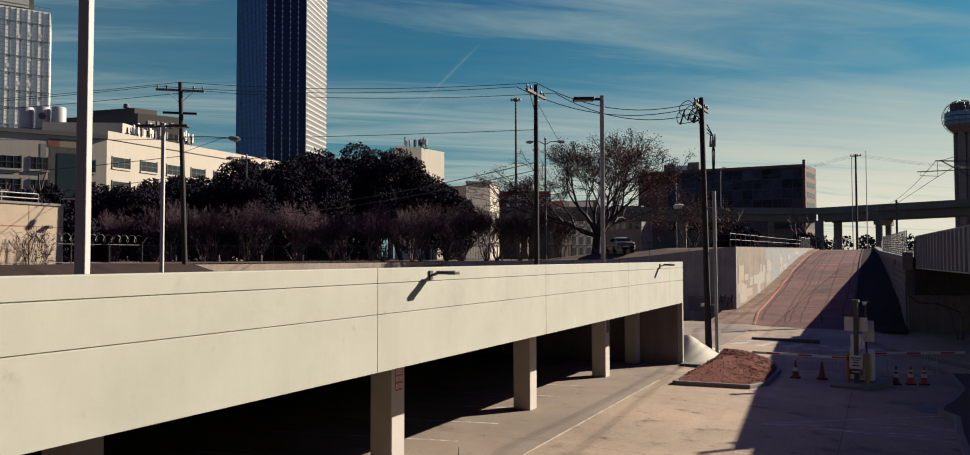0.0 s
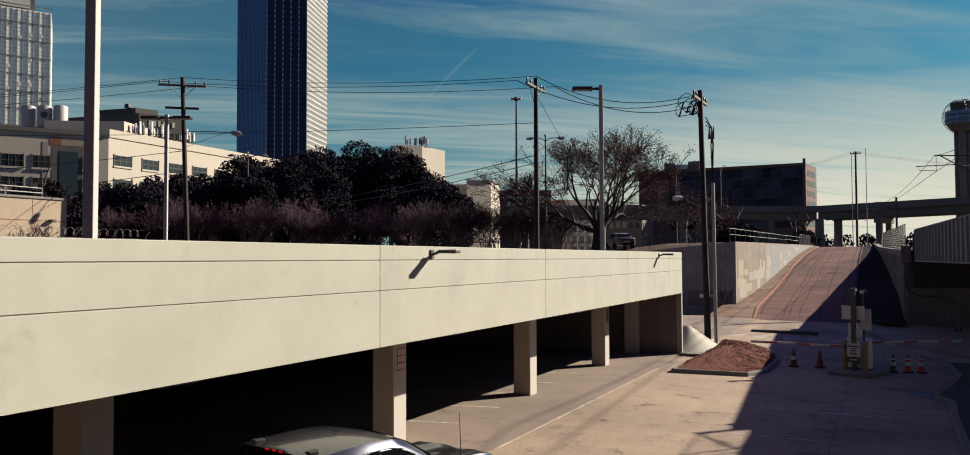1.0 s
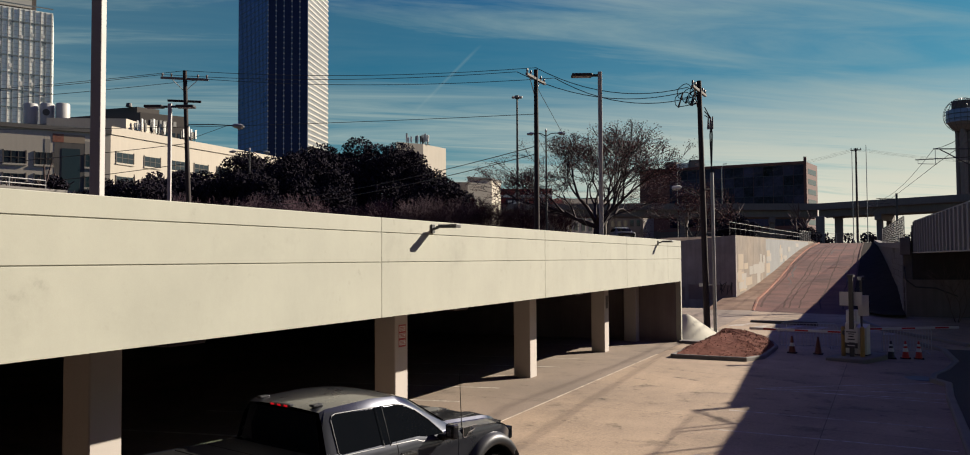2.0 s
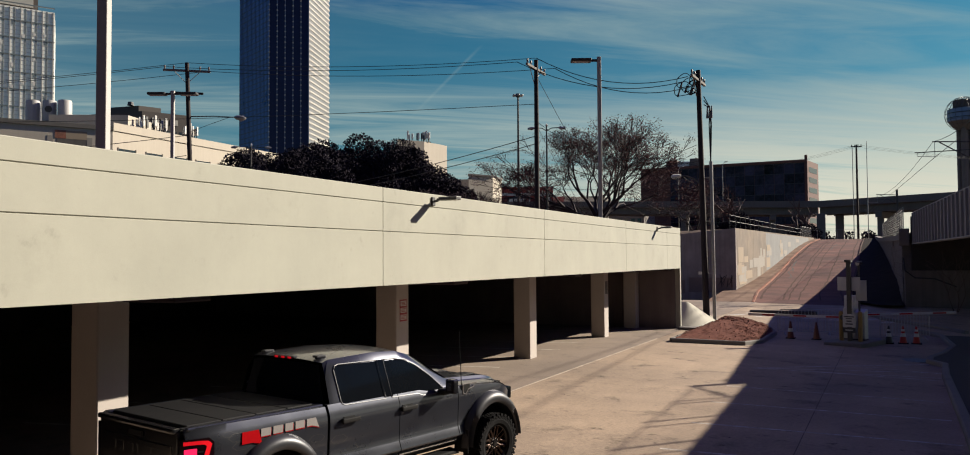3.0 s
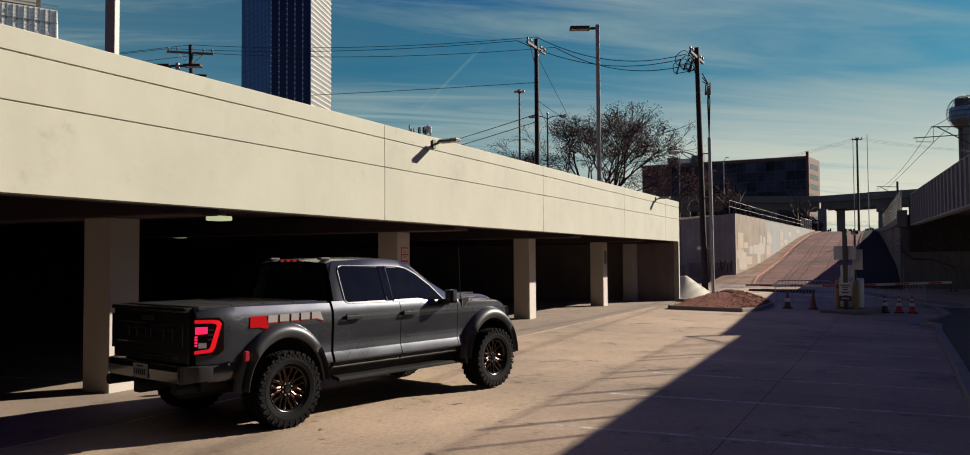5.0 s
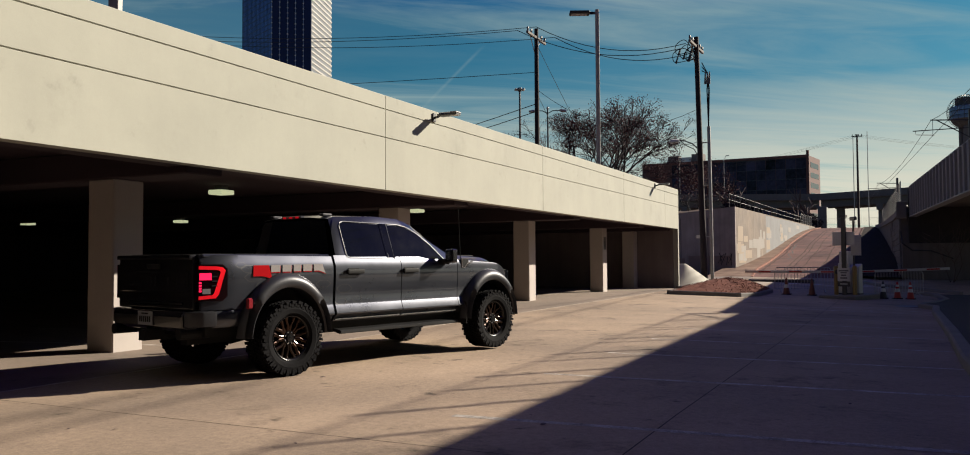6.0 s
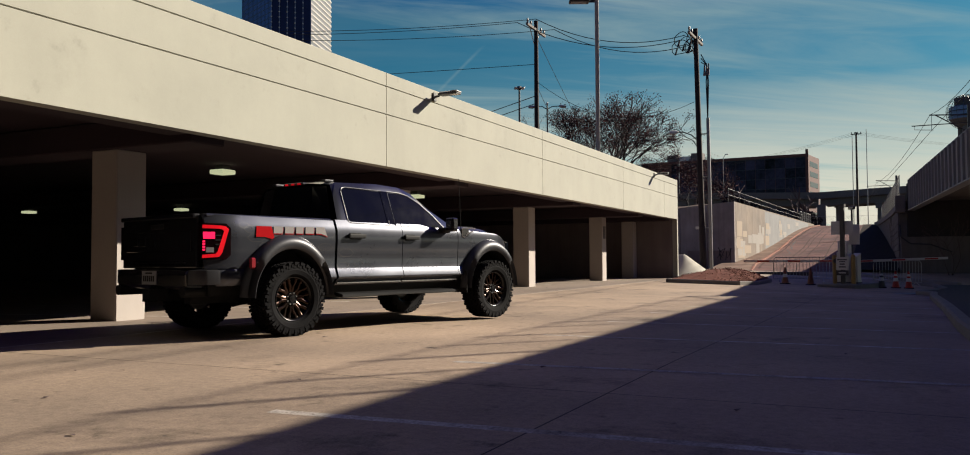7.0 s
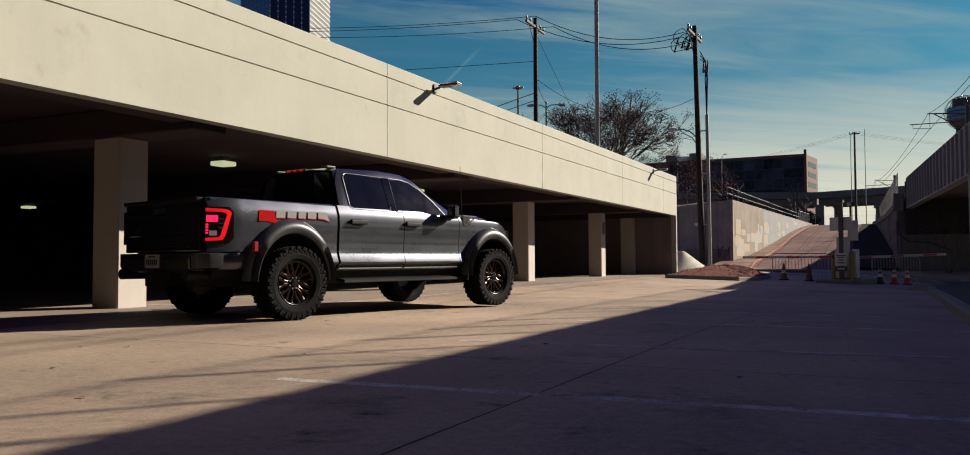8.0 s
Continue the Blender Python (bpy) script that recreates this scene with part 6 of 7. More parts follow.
wire([B + Vector((0, 0, -3.2)), Vector((-14.0, 44, 5.0))], 0.2, 0.014)
wire([B + Vector((0, 0, -3.0)), Vector((0.1, 16.0, 8.6))], 1.3, 0.012)
wire([Vector((-29.2, 12.0, 10.6)), Vector((-60, -3, 8.6))], 0.5, 0.02)
wire([Vector((-29.2, 12.0, 9.4)), Vector((-60, -3, 6.6))], 0.5, 0.02)


def mast_lamp(x, y, z0, z1, r, label):
    p = thing("high_mast_lamp", label, "street lamp", pose(x, y, z0))
    h = z1 - z0
    part("shaft", tube(bmesh.new(), [(0, 0, 0), (0, 0, h)], [r, r * 0.55], 10), "steel_dark", p)
    for k in range(6):
        a = k * math.pi / 3
        part("lamp_head", bevelled(boxes((0.5, 1.5, -0.28, 0.28, h - 0.5, h - 0.05)), 0.08), "galv", p, m=pose(0, 0, 0, 0, 0, math.degrees(a)))
    part("collar", tube(bmesh.new(), [(0, 0, h - 0.7), (0, 0, h + 0.2)], 0.55, 10), "steel_dark", p)


mast_lamp(-78.8, 176.2, 8.0, 46.9, 0.42, "very tall high-mast highway lamp")


def twin_lamp(x, y, z0, z1, turn, reach, label):
    p = thing("street_lamp", label, "street lamp", pose(x, y, z0, 0, 0, turn), "street lamps")
    h = z1 - z0
    part("shaft", tube(bmesh.new(), [(0, 0, 0), (0, 0, h)], [0.11, 0.07], 8), "steel_dark", p)
    part("finial", tube(bmesh.new(), [(0, 0, h), (0, 0, h + 0.18), (0, 0, h + 0.36)], [0.05, 0.13, 0.03], 8), "galv", p)
    for sg in (-1, 1):
        arm = part("arm", tube(bmesh.new(), [(0, 0, h - 0.35), (sg * reach * 0.4, 0, h - 0.08), (sg * reach, 0, h - 0.05)], 0.045, 6), "steel_dark", p)
        part("lamp_head", tube(bmesh.new(), [(sg * (reach - 0.05), 0, h - 0.05), (sg * (reach + 0.2), 0, h - 0.1), (sg * (reach + 0.62), 0, h - 0.12)], [0.08, 0.17, 0.09], 8), "galv", arm)


twin_lamp(-20.7, 49.0, 4.3, 15.7, 22, 1.2, "twin-armed cobra street lamp")
twin_lamp(-53.6, 45.0, 4.3, 15.5, 35, 1.5, "twin-armed cobra street lamp")
for (x, y, z0, h, r) in ((4.5, 122.7, 5.7, 15.7, 0.20), (3.9, 122.3, 5.7, 15.2, 0.07), (6.0, 123.4, 5.7, 16.2, 0.07)):
    q = thing("far_pole", "slim dark pole beyond the ramp top", "pole", pose(x, y, z0), "poles beyond the ramp")
    part("shaft", tube(bmesh.new(), [(0, 0, 0), (0, 0, h)], [r, r * 0.7], 8), "timber" if r > 0.1 else "galv", q)
    if r > 0.1:
        part("cross_arm", boxes((-0.8, 0.8, -0.07, 0.07, h - 0.4, h - 0.24)), "timber", q)
        for dx in (-0.7, -0.25, 0.25, 0.7):
            part("insulator", tube(bmesh.new(), [(dx, 0, h - 0.24), (dx, 0, h + 0.02)], 0.07, 6), "insulator", q)
for dx in (-1, 0, 1):
    wire([(4.5 + dx, 122.7, 21.2), (-60 + dx, 150, 19.0)], 2.5, 0.013)
    wire([(4.5 + dx, 122.7, 21.2), (70 + dx, 170, 22.0)], 2.5, 0.013)
for x, y, z0, z1 in ((-30, 200, 5.7, 28.5), (-40, 192, 5.7, 27)):
    q = thing("highway_lamp", "tall highway lamp beside the elevated road", "street lamp", pose(x, y, z0), "highway lamps")
    part("shaft", tube(bmesh.new(), [(0, 0, 0), (0, 0, z1 - z0 - 1), (0.6, 0, z1 - z0)], [0.12, 0.09, 0.05], 6), "galv", q)
    part("lamp_head", boxes((0.5, 1.4, -0.15, 0.15, z1 - z0 - 0.1, z1 - z0 + 0.1)), "galv", q)


# square garage lamp posts on the deck
def deck_lamp(x, y, z1, heads, turn, hw=0.064):
    p = thing("deck_lamp_post", "square beige steel lamp post on the garage deck", "lamp post", pose(x, y, 3.352, 0, 0, turn), "deck lamp posts")
    h = z1 - 3.352
    part("shaft", bevelled(boxes((-hw, hw, -hw, hw, 0, h)), 0.008), "pole_paint", p)
    part("base_plate", boxes((-0.15, 0.15, -0.15, 0.15, 0, 0.03)), "pole_paint", p)
    for sg in heads:
        arm = part("arm", boxes((min(0.06 * sg, 0.28 * sg), max(0.06 * sg, 0.28 * sg), -0.03, 0.03, h - 0.16, h - 0.08)), "steel_dark", p)
        hd = part("lamp_head", bevelled(boxes((min(0.26 * sg, 0.95 * sg), max(0.26 * sg, 0.95 * sg), -0.19, 0.19, h - 0.17, h - 0.07)), 0.02), "steel_dark", arm, "flat lamp head")
        part("lens", boxes((min(0.36 * sg, 0.9 * sg), max(0.36 * sg, 0.9 * sg), -0.14, 0.14, h - 0.178, h - 0.172)), "white_paint", hd)
    return p


deck_lamp(-0.42, 2.3, 9.95, (-1,), 25)
deck_lamp(-6.05, -12.78, 12.4, (-1,), 25, 0.105)
deck_lamp(-16.7, -0.9, 9.75, (-1, 1), 27)

# low beige block beyond the deck
bg = thing("utility_block", "low beige block building with pipe rail on its roof", "building", pose(-33.0, 7.32, 0, 0, 0, 90))
part("wall", boxes((-12, 0, 0, 6, 2.5, 7.5)), "beige_block", bg)
part("coping", boxes((-12.1, 0.08, -0.08, 6.1, 7.5, 7.62)), "kerb", bg)
for xx in (-2.05, -4.4, -6.8):
    part("joint", boxes((xx - 0.02, xx + 0.02, -0.006, 0.02, 2.5, 7.5)), "red_kerb", bg)
part("joint", boxes((-12, 0, -0.008, 0.02, 6.30, 6.35)), "red_kerb", bg)
part("wall_light", bevelled(boxes((-1.15, -0.85, -0.35, -0.01, 6.24, 6.40)), 0.03), "steel_dark", bg)
for zz in (7.84, 8.10):
    part("rail", tube(bmesh.new(), [(-9, 0.3, zz), (-1.3, 0.3, zz)], 0.03, 6), "galv", bg)
for xx in (-1.3, -3.4, -5.6, -7.8):
    part("rail_post", tube(bmesh.new(), [(xx, 0.3, 7.6), (xx, 0.3, 8.10)], 0.03, 6), "galv", bg)
for xx in (-8, -5.5, -3.0, -0.55, 1.9, 4.2):
    fp = thing("wire_fence_post", "steel fence post with cranked top", "fence post", pose(-33.0, 7.32, 3.4, 0, 0, 90) @ pose(xx, -1.4, 0), "wire fence posts")
    part("shaft", tube(bmesh.new(), [(0, 0, -1.0), (0, 0, 2.1), (0.25, -0.1, 2.45)], 0.03, 6), "steel_dark", fp)
bw = bmesh.new()
pts = [Vector((lerp(-9, 4, k / 170), -1.4 + 0.22 * math.cos(k * 0.9), 5.75 + 0.22 * math.sin(k * 0.9))) for k in range(171)]
tube(bw, pts, 0.012, 3, False)
for zz in (4.4, 5.4):
    tube(bw, [(-9, -1.4, zz), (4, -1.4, zz)], 0.014, 4)
solid("razor_wire", bw, "galv", "coils of razor wire along a fence top", "wire", m=pose(-33.0, 7.32, 0, 0, 0, 90))
rnd = random.Random(44)
segs, tips = [], []
for k in range(6):
    a = k * 1.05
    grow(rnd, segs, tips, Vector((0, 0, 0)), Vector((math.cos(a) * 0.5, math.sin(a) * 0.5, 1)).normalized(), 1.0, 0.03, 4, 0.5, 0.05)
sh = thing("bare_shrub", "bare reddish shrub against the beige block", "shrub", pose(-31.9, 4.9, 3.3))
o = new("twig_mass", limb_mesh("twig_mass", [(a, b, max(r0, 0.010), max(r1, 0.008)) for a, b, r0, r1 in segs], "twig", 3))
o.parent = sh

# parked car on the upper lot
car = thing("parked_car", "silver-white saloon car parked on the upper lot", "car", pose(-13.4, 48.6, upper_z(-13.4, 48.6), 0, 0, 30))
body = bmesh.new()
quads(body, [[(x * w, y, z) for x, z in ((-0.80, 0.30), (-0.88, 0.45), (-0.90, 0.70), (-0.86, zt - 0.06), (-0.72, zt), (0.72, zt), (0.86, zt - 0.06), (0.90, 0.70), (0.88, 0.45), (0.80, 0.30))] for y, w, zt in ((-2.30, 0.86, 0.92), (-2.22, 0.95, 1.0), (-1.6, 1.0, 1.02), (0.9, 1.0, 0.98), (1.7, 0.97, 0.88), (2.15, 0.90, 0.78), (2.28, 0.80, 0.66))], True)
part("body", body, "car_silver", car, smooth=True)
house = bmesh.new()
quads(house, [[(x, y, z) for x, z in ((-wb, zb), (-wr, zr), (-wr * 0.8, zr + 0.04), (wr * 0.8, zr + 0.04), (wr, zr), (wb, zb))] for y, wb, zb, wr, zr in ((-1.75, 0.74, 1.0, 0.70, 1.0), (-1.0, 0.80, 1.0, 0.60, 1.36), (-0.3, 0.82, 0.99, 0.61, 1.42), (0.35, 0.82, 0.98, 0.60, 1.39), (1.15, 0.76, 0.95, 0.70, 0.95))])
part("roof", house, "car_silver", car, smooth=True)
part("rear_window", boxes((-0.60, 0.60, -0.02, 0.02, -0.32, 0.30)), "tint_glass", car, m=pose(0, -1.40, 1.20, -64, 0, 0))
for s in (1, -1):
    part("side_window", boxes((-0.012, 0.012, -0.95, 0.62, -0.15, 0.15)), "tint_glass", car, m=pose(s * 0.735, -0.1, 1.19, 0, -s * 30, 0))
    part("tail_lamp", bevelled(boxes((min(s * 0.52, s * 0.80), max(s * 0.52, s * 0.80), -2.33, -2.2, 0.72, 0.88)), 0.02), "lens_dark", car)
    for yy in (-1.4, 1.4):
        part("wheel", tube(bmesh.new(), [(s * 0.70, yy, 0.32), (s * 0.91, yy, 0.32)], 0.32, 16), "rubber", car)
part("number_plate", boxes((-0.25, 0.25, -2.37, -2.34, 0.55, 0.67)), "plate", car)

# ---- the yard's things ----
M.update(
    safety_red=material("red plastic", (0.407, 0.0222, 0.0148), 0.5, var=0.08, bump=0.0),
    # orange lowered to a dark tone for the cones standing in shade
    cone_orange=material("orange plastic", (0.13, 0.028, 0.016), 0.5, var=0.1, bump=0.0),
    yellow=material("yellow bollard paint", (0.26, 0.155, 0.04), 0.5, var=0.12, scale=3, bump=0.03),
    sign_red=material("red sign film", (0.311, 0.0222, 0.0296), 0.5, var=0.05, bump=0.0),
    block_stone=material("grey split-face block", (0.115, 0.102, 0.098), 0.95, var=0.2, scale=2, fine=25, fine_var=0.2, bump=0.5, per_object=0.12),
    seam=material("pale joint sealant", (0.62, 0.54, 0.45), 0.85, var=0.3, scale=4, fine=40, fine_var=0.4, bump=0.05, spec=0.15, tint=(0.2, 0.16, 0.13)),
    gravel=material("dark gravel strip", (0.035, 0.028, 0.027), 0.95, var=0.3, scale=3, fine=30, fine_var=0.4, bump=1.0),
    crack=material("crack filler", (0.05, 0.04, 0.038), 0.9, bump=0.0),
    ceiling_lens=glowing("lit ceiling lamp lens", (0.62, 0.66, 0.40), 0.35),
    graffiti=material("black spray paint", (0.02, 0.02, 0.022), 0.7, bump=0.0),
    mesh_wire=material("chain link wire", (0.05, 0.048, 0.048), 0.5, 0.4, bump=0.0),
)


def ground_at(x, y):
    return low_z(x, y)


def paint_line(a, b, w, label="worn white parking bay line", dz=0.0007, mat="line", name="parking_line", steps=30):
    """A thin painted strip laid along the paving."""
    a, b = Vector(a), Vector(b)
    d = (b - a).normalized()
    n = Vector((-d.y, d.x)) * (w / 2)
    bm = bmesh.new()
    rows = []
    for k in range(steps + 1):
        p = a.lerp(b, k / steps)
        rows.append([(q.x, q.y, ground_at(q.x, q.y) + dz) for q in (p - n, p + n)])
    quads(bm, rows)
    return solid(name, bm, mat, label, "road marking", group="yard markings", kind="structure")


for y, x0 in ((-23.6, 5.2), (-21.02, 5.14), (-18.5, 5.02), (-15.66, 4.72), (-13.1, 4.7), (-10.6, 4.7), (-8.1, 4.7), (-5.5, 4.6), (-2.9, 4.5)):
    paint_line((x0, y), (9.3, y + 0.28), 0.10)
for y in (-15.3, -12.85, -10.4, -7.9, -5.3, -2.86, -0.4, 2.1, 4.6, 9.6):
    paint_line((-7.0, y - 0.9), (-1.9, y + 0.15), 0.10)
for a, b in (((4.6, 1.1), (9.4, 5.9)), ((4.6, 1.1), (9.6, 3.6)), ((5.6, 1.2), (9.7, 2.3)), ((6.6, 1.4), (9.75, 1.6)), ((4.6, 1.1), (6.6, 1.4)), ((7.2, 3.7), (9.7, 3.4))):
    paint_line(a, b, 0.09, "worn white hatching at the gate")
for k in range(7):
    x = 0.6 + k * 1.25
    paint_line((x, 22.0 + 0.1 * k), (x + 0.75, 24.6 + 0.1 * k), 0.5, "faded crosswalk bar across the street")

paint_line((0.15, -30), (0.15, 7.4), 0.045, "pale sealed seam along the edge of the garage floor", mat="seam")

# kerbs


def kerb_ready(points, name, label, **kw):
    dense = []
    for a, b in zip(points, points[1:]):
        n = max(1, int((Vector(b) - Vector(a)).length / 1.2))
        dense += [Vector(a).lerp(Vector(b), k / n) for k in range(n)]
    dense.append(Vector(points[-1]))
    return kerb_solid([(p.x, p.y) for p in dense], name, label, **kw)


def kerb_solid(points, name, label, w=0.16, h=0.15, mat="kerb"):
    pts = [Vector(p) for p in points]
    rows = []
    for i, p in enumerate(pts):
        d = (pts[min(i + 1, len(pts) - 1)] - pts[max(i - 1, 0)]).normalized()
        n = Vector((-d.y, d.x)) * (w / 2)
        z = ground_at(p.x, p.y)
        a, b = p - n, p + n
        rows.append([(a.x, a.y, z - 0.1), (a.x, a.y, z + h - 0.03), (lerp(a.x, p.x, 0.3), lerp(a.y, p.y, 0.3), z + h), (lerp(b.x, p.x, 0.3), lerp(b.y, p.y, 0.3), z + h), (b.x, b.y, z + h - 0.03), (b.x, b.y, z - 0.1)])
    bm = bmesh.new()
    v = quads(bm, rows, True)
    bm.faces.new(v[0])
    bm.faces.new(v[-1][::-1])
    return solid(name, bm, mat, label, "kerb", kind="structure")


RIGHT_KERB = [(9.35, -60), (9.35, -12.4), (9.5, -6.6), (9.65, 2.4), (9.8, 5.3), (9.4, 6.2), (9.5, 7.4), (9.97, 9.2), (10.5, 12.3), (10.35, 16.7), (9.5, 18.6)]
kerb_ready(RIGHT_KERB, "kerb_yard", "pale concrete kerb along the shaded edge of the yard", w=0.2)
bm = bmesh.new()
rows = []
for x, y in RIGHT_KERB[:-1]:
    rows.append([(x + 0.1, y, ground_at(x, y) + 0.12), (x + 1.5, y, ground_at(x, y) + 0.10), (24, y, ground_at(12, y) + 0.2)])
quads(bm, rows)
solid("ground_verge", bm, "gravel", "dark gravel verge under the rail bridge", "verge", kind="structure")
solid("drain_cover", tube(bmesh.new(), [(9.1, 6.9, ground_at(9.1, 6.9) + 0.004), (9.1, 6.9, ground_at(9.1, 6.9) + 0.02)], 0.55, 20), "steel_dark", "round dark drain cover by the kerb", "drain cover")

# mulch island with the pole, and pale mound beside the garage corner
ISLAND = [(0.9, 6.65), (3.4, 7.45), (3.85, 8.7), (3.9, 12.6), (3.35, 15.2), (2.5, 16.9), (1.6, 17.8), (0.75, 18.3), (0.95, 15.4), (1.0, 12.5), (0.9, 6.65)]
kerb_ready(ISLAND, "kerb_island", "concrete kerb round the mulch island")
cx, cy = 1.95, 13.6
bm = bmesh.new()
rows = []
N_RINGS = 12
for k in range(N_RINGS + 1):
    t = k / N_RINGS
    ringpts = []
    for (xa, ya), (xb, yb) in zip(ISLAND, ISLAND[1:]):
        n = max(2, int(math.hypot(xb - xa, yb - ya) / 0.3))
        for q in range(n):
            ex, ey = lerp(xa, xb, q / n), lerp(ya, yb, q / n)
            x, y = lerp(ex, cx, t), lerp(ey, cy, t)
            rise = 0.10 + 0.27 * min(1.0, 1.7 * t) ** 0.8 if ya > 0 else 0.1
            ringpts.append((x, y, ground_at(ex, ey) * (1 - t) + rise + 0.09 * noise.noise((x * 1.6, y * 1.6, 0)) + 0.02 * noise.noise((x * 9, y * 9, 3))))
    rows.append(ringpts)
quads(bm, rows, True)
solid("mulch_bed", bm, "mulch", "low mound of red-brown mulch inside a kerb", "mulch bed", kind="structure", smooth=True)
rnd = random.Random(77)
chips, faces = [], []
for k in range(5200):
    a, q = rnd.uniform(0, 1), rnd.random()
    i = rnd.randrange(len(ISLAND) - 1)
    ex, ey = lerp(ISLAND[i][0], ISLAND[i + 1][0], a), lerp(ISLAND[i][1], ISLAND[i + 1][1], a)
    t = 1 - math.sqrt(q)
    x, y = lerp(ex, cx, t), lerp(ey, cy, t)
    z = ground_at(ex, ey) * (1 - t) + 0.10 + 0.27 * min(1.0, 1.7 * t) ** 0.8 + 0.09 * noise.noise((x * 1.6, y * 1.6, 0)) + 0.01
    l, w, th, up = rnd.uniform(0.03, 0.09), rnd.uniform(0.008, 0.02), rnd.uniform(0, 6.28), rnd.uniform(-0.02, 0.05)
    c, s = math.cos(th), math.sin(th)
    b = len(chips)
    chips += [(x - c * l - s * w, y - s * l + c * w, z), (x - c * l + s * w, y - s * l - c * w, z), (x + c * l + s * w, y + s * l - c * w, z + up), (x + c * l - s * w, y + s * l + c * w, z + up)]
    faces.append((b, b + 1, b + 2, b + 3))
o = new("mulch_chips", raw_mesh("mulch_chips", chips, faces, "mulch"))
tagged(o, "loose wood chips and dry leaves on the mound", "mulch", kind="stuff")

def mound_z(x, y):
    q = math.hypot(max(x + 0.1, 0.0) / 1.35, (y - 14.3) / (1.9 if y < 14.3 else 5.2))
    return -0.08 + 1.16 * max(0.0, 1 - q) ** 1.15


bm = sheet(-1.2, 1.3, 12.47, 19.6, 30, 50, mound_z)
solid("plaster_mound", bm, "plaster", "smooth pale concrete slope beside the garage corner", "concrete slope", kind="structure", smooth=True)
solid("step_slab", bevelled(boxes((0.0, 1.3, 11.7, 12.46, -0.05, 0.10)), 0.02), "kerb", "low concrete slab at the garage corner", "slab", kind="structure")

# street median stone
solid("median_kerb", bevelled(boxes((1.1, 4.7, 25.2, 25.45, -0.2, 0.08)), 0.04), "steel_dark", "long dark kerb stone in the street", "kerb stone")
kerb_ready([(11.5, 19.5), (8.0, 24.5), (6.9, 29), (6.4, 33)], "kerb_corner", "rounded street corner kerb", w=0.2)

# gate island with posts, cabinets and arms
GX, GY = 7.0, 11.0
gz = ground_at(GX, GY)
gi = bmesh.new()
extrude_profile(gi, [(-0.65, -1.3), (0.65, -1.0), (0.75, -0.6), (0.75, 1.4), (0.5, 1.7), (-0.5, 1.7), (-0.75, 1.4), (-0.75, -1.0)], "z", -0.2, 0.15)
solid("gate_island", bevelled(gi, 0.03), "kerb", "raised concrete island at the yard gate", "kerb island", kind="structure", m=pose(GX, GY, gz, 0, 0, -18))
GM = pose(GX, GY, gz + 0.15, 0, 0, -18)


def cabinet(dx, dy, w, d, h, label, slope=0.0):
    c = thing("gate_cabinet", label, "cabinet", GM @ pose(dx, dy, 0), "gate cabinets")
    bm = bmesh.new()
    extrude_profile(bm, [(-d / 2, 0), (d / 2, 0), (d / 2, h), (-d / 2, h - slope)], "x", -w / 2, w / 2)
    part("housing", bevelled(bm, 0.02), "white_paint", c)
    part("door", bevelled(boxes((-w / 2 + 0.04, w / 2 - 0.04, -d / 2 - 0.012, -d / 2 + 0.002, 0.1, h - slope - 0.08)), 0.004), "white_paint", c)
    part("plinth", boxes((-w / 2 - 0.02, w / 2 + 0.02, -d / 2 - 0.02, d / 2 + 0.02, 0, 0.05)), "steel_dark", c)
    return c


cabinet(-0.26, 0.45, 0.42, 0.42, 1.25, "white gate machine cabinet on the island")
cabinet(0.16, 0.40, 0.40, 0.42, 1.22, "white gate machine cabinet with sloping top", 0.14)
cabinet(-0.42, 1.0, 0.42, 0.40, 1.72, "tall white equipment cabinet behind the posts")
for dx in (-0.36, 0.36):
    b = thing("bollard", "yellow painted steel bollard on the gate island", "bollard", GM @ pose(dx, -0.25, 0), "gate bollards")
    part("shaft", tube(bmesh.new(), [(0, 0, 0), (0, 0, 1.08), (0, 0, 1.14), (0, 0, 1.16)], [0.085, 0.085, 0.06, 0.01], 14), "yellow", b, smooth=True)


def sign_on(parent, x0, x1, z0, z1, y, face, bars, name="sign_board", label="white sign with unreadable bars", bar_mat="steel_dark"):
    s = part(name, bevelled(boxes((x0, x1, y - 0.01, y, z0, z1)), 0.003), face, parent, label)
    for k, (u0, u1, v0, v1) in enumerate(bars):
        part("text_bar", boxes((lerp(x0, x1, u0), lerp(x0, x1, u1), y - 0.014, y - 0.0105, lerp(z0, z1, v0), lerp(z0, z1, v1))), bar_mat, s)
    return s


gp = thing("gate_sign_post", "tall black steel post with white signs and a camera", "sign post", GM @ pose(0.0, -0.35, 0))
part("shaft", bevelled(boxes((-0.08, 0.08, -0.055, 0.055, 0, 3.05)), 0.008), "steel_dark", gp)
sign_on(gp, -0.46, 0.40, 1.95, 2.48, 0.068, "white_paint", ())
sign_on(gp, -0.24, 0.24, 0.55, 1.05, -0.058, "white_paint", ((0.1, 0.9, 0.75, 0.84), (0.25, 0.75, 0.6, 0.68), (0.3, 0.7, 0.40, 0.50), (0.22, 0.78, 0.18, 0.28)))
sign_on(gp, -0.24, 0.24, 0.33, 0.53, -0.058, "steel_dark", ((0.2, 0.8, 0.4, 0.6),), "notice_plate", "black notice plate", "white_paint")
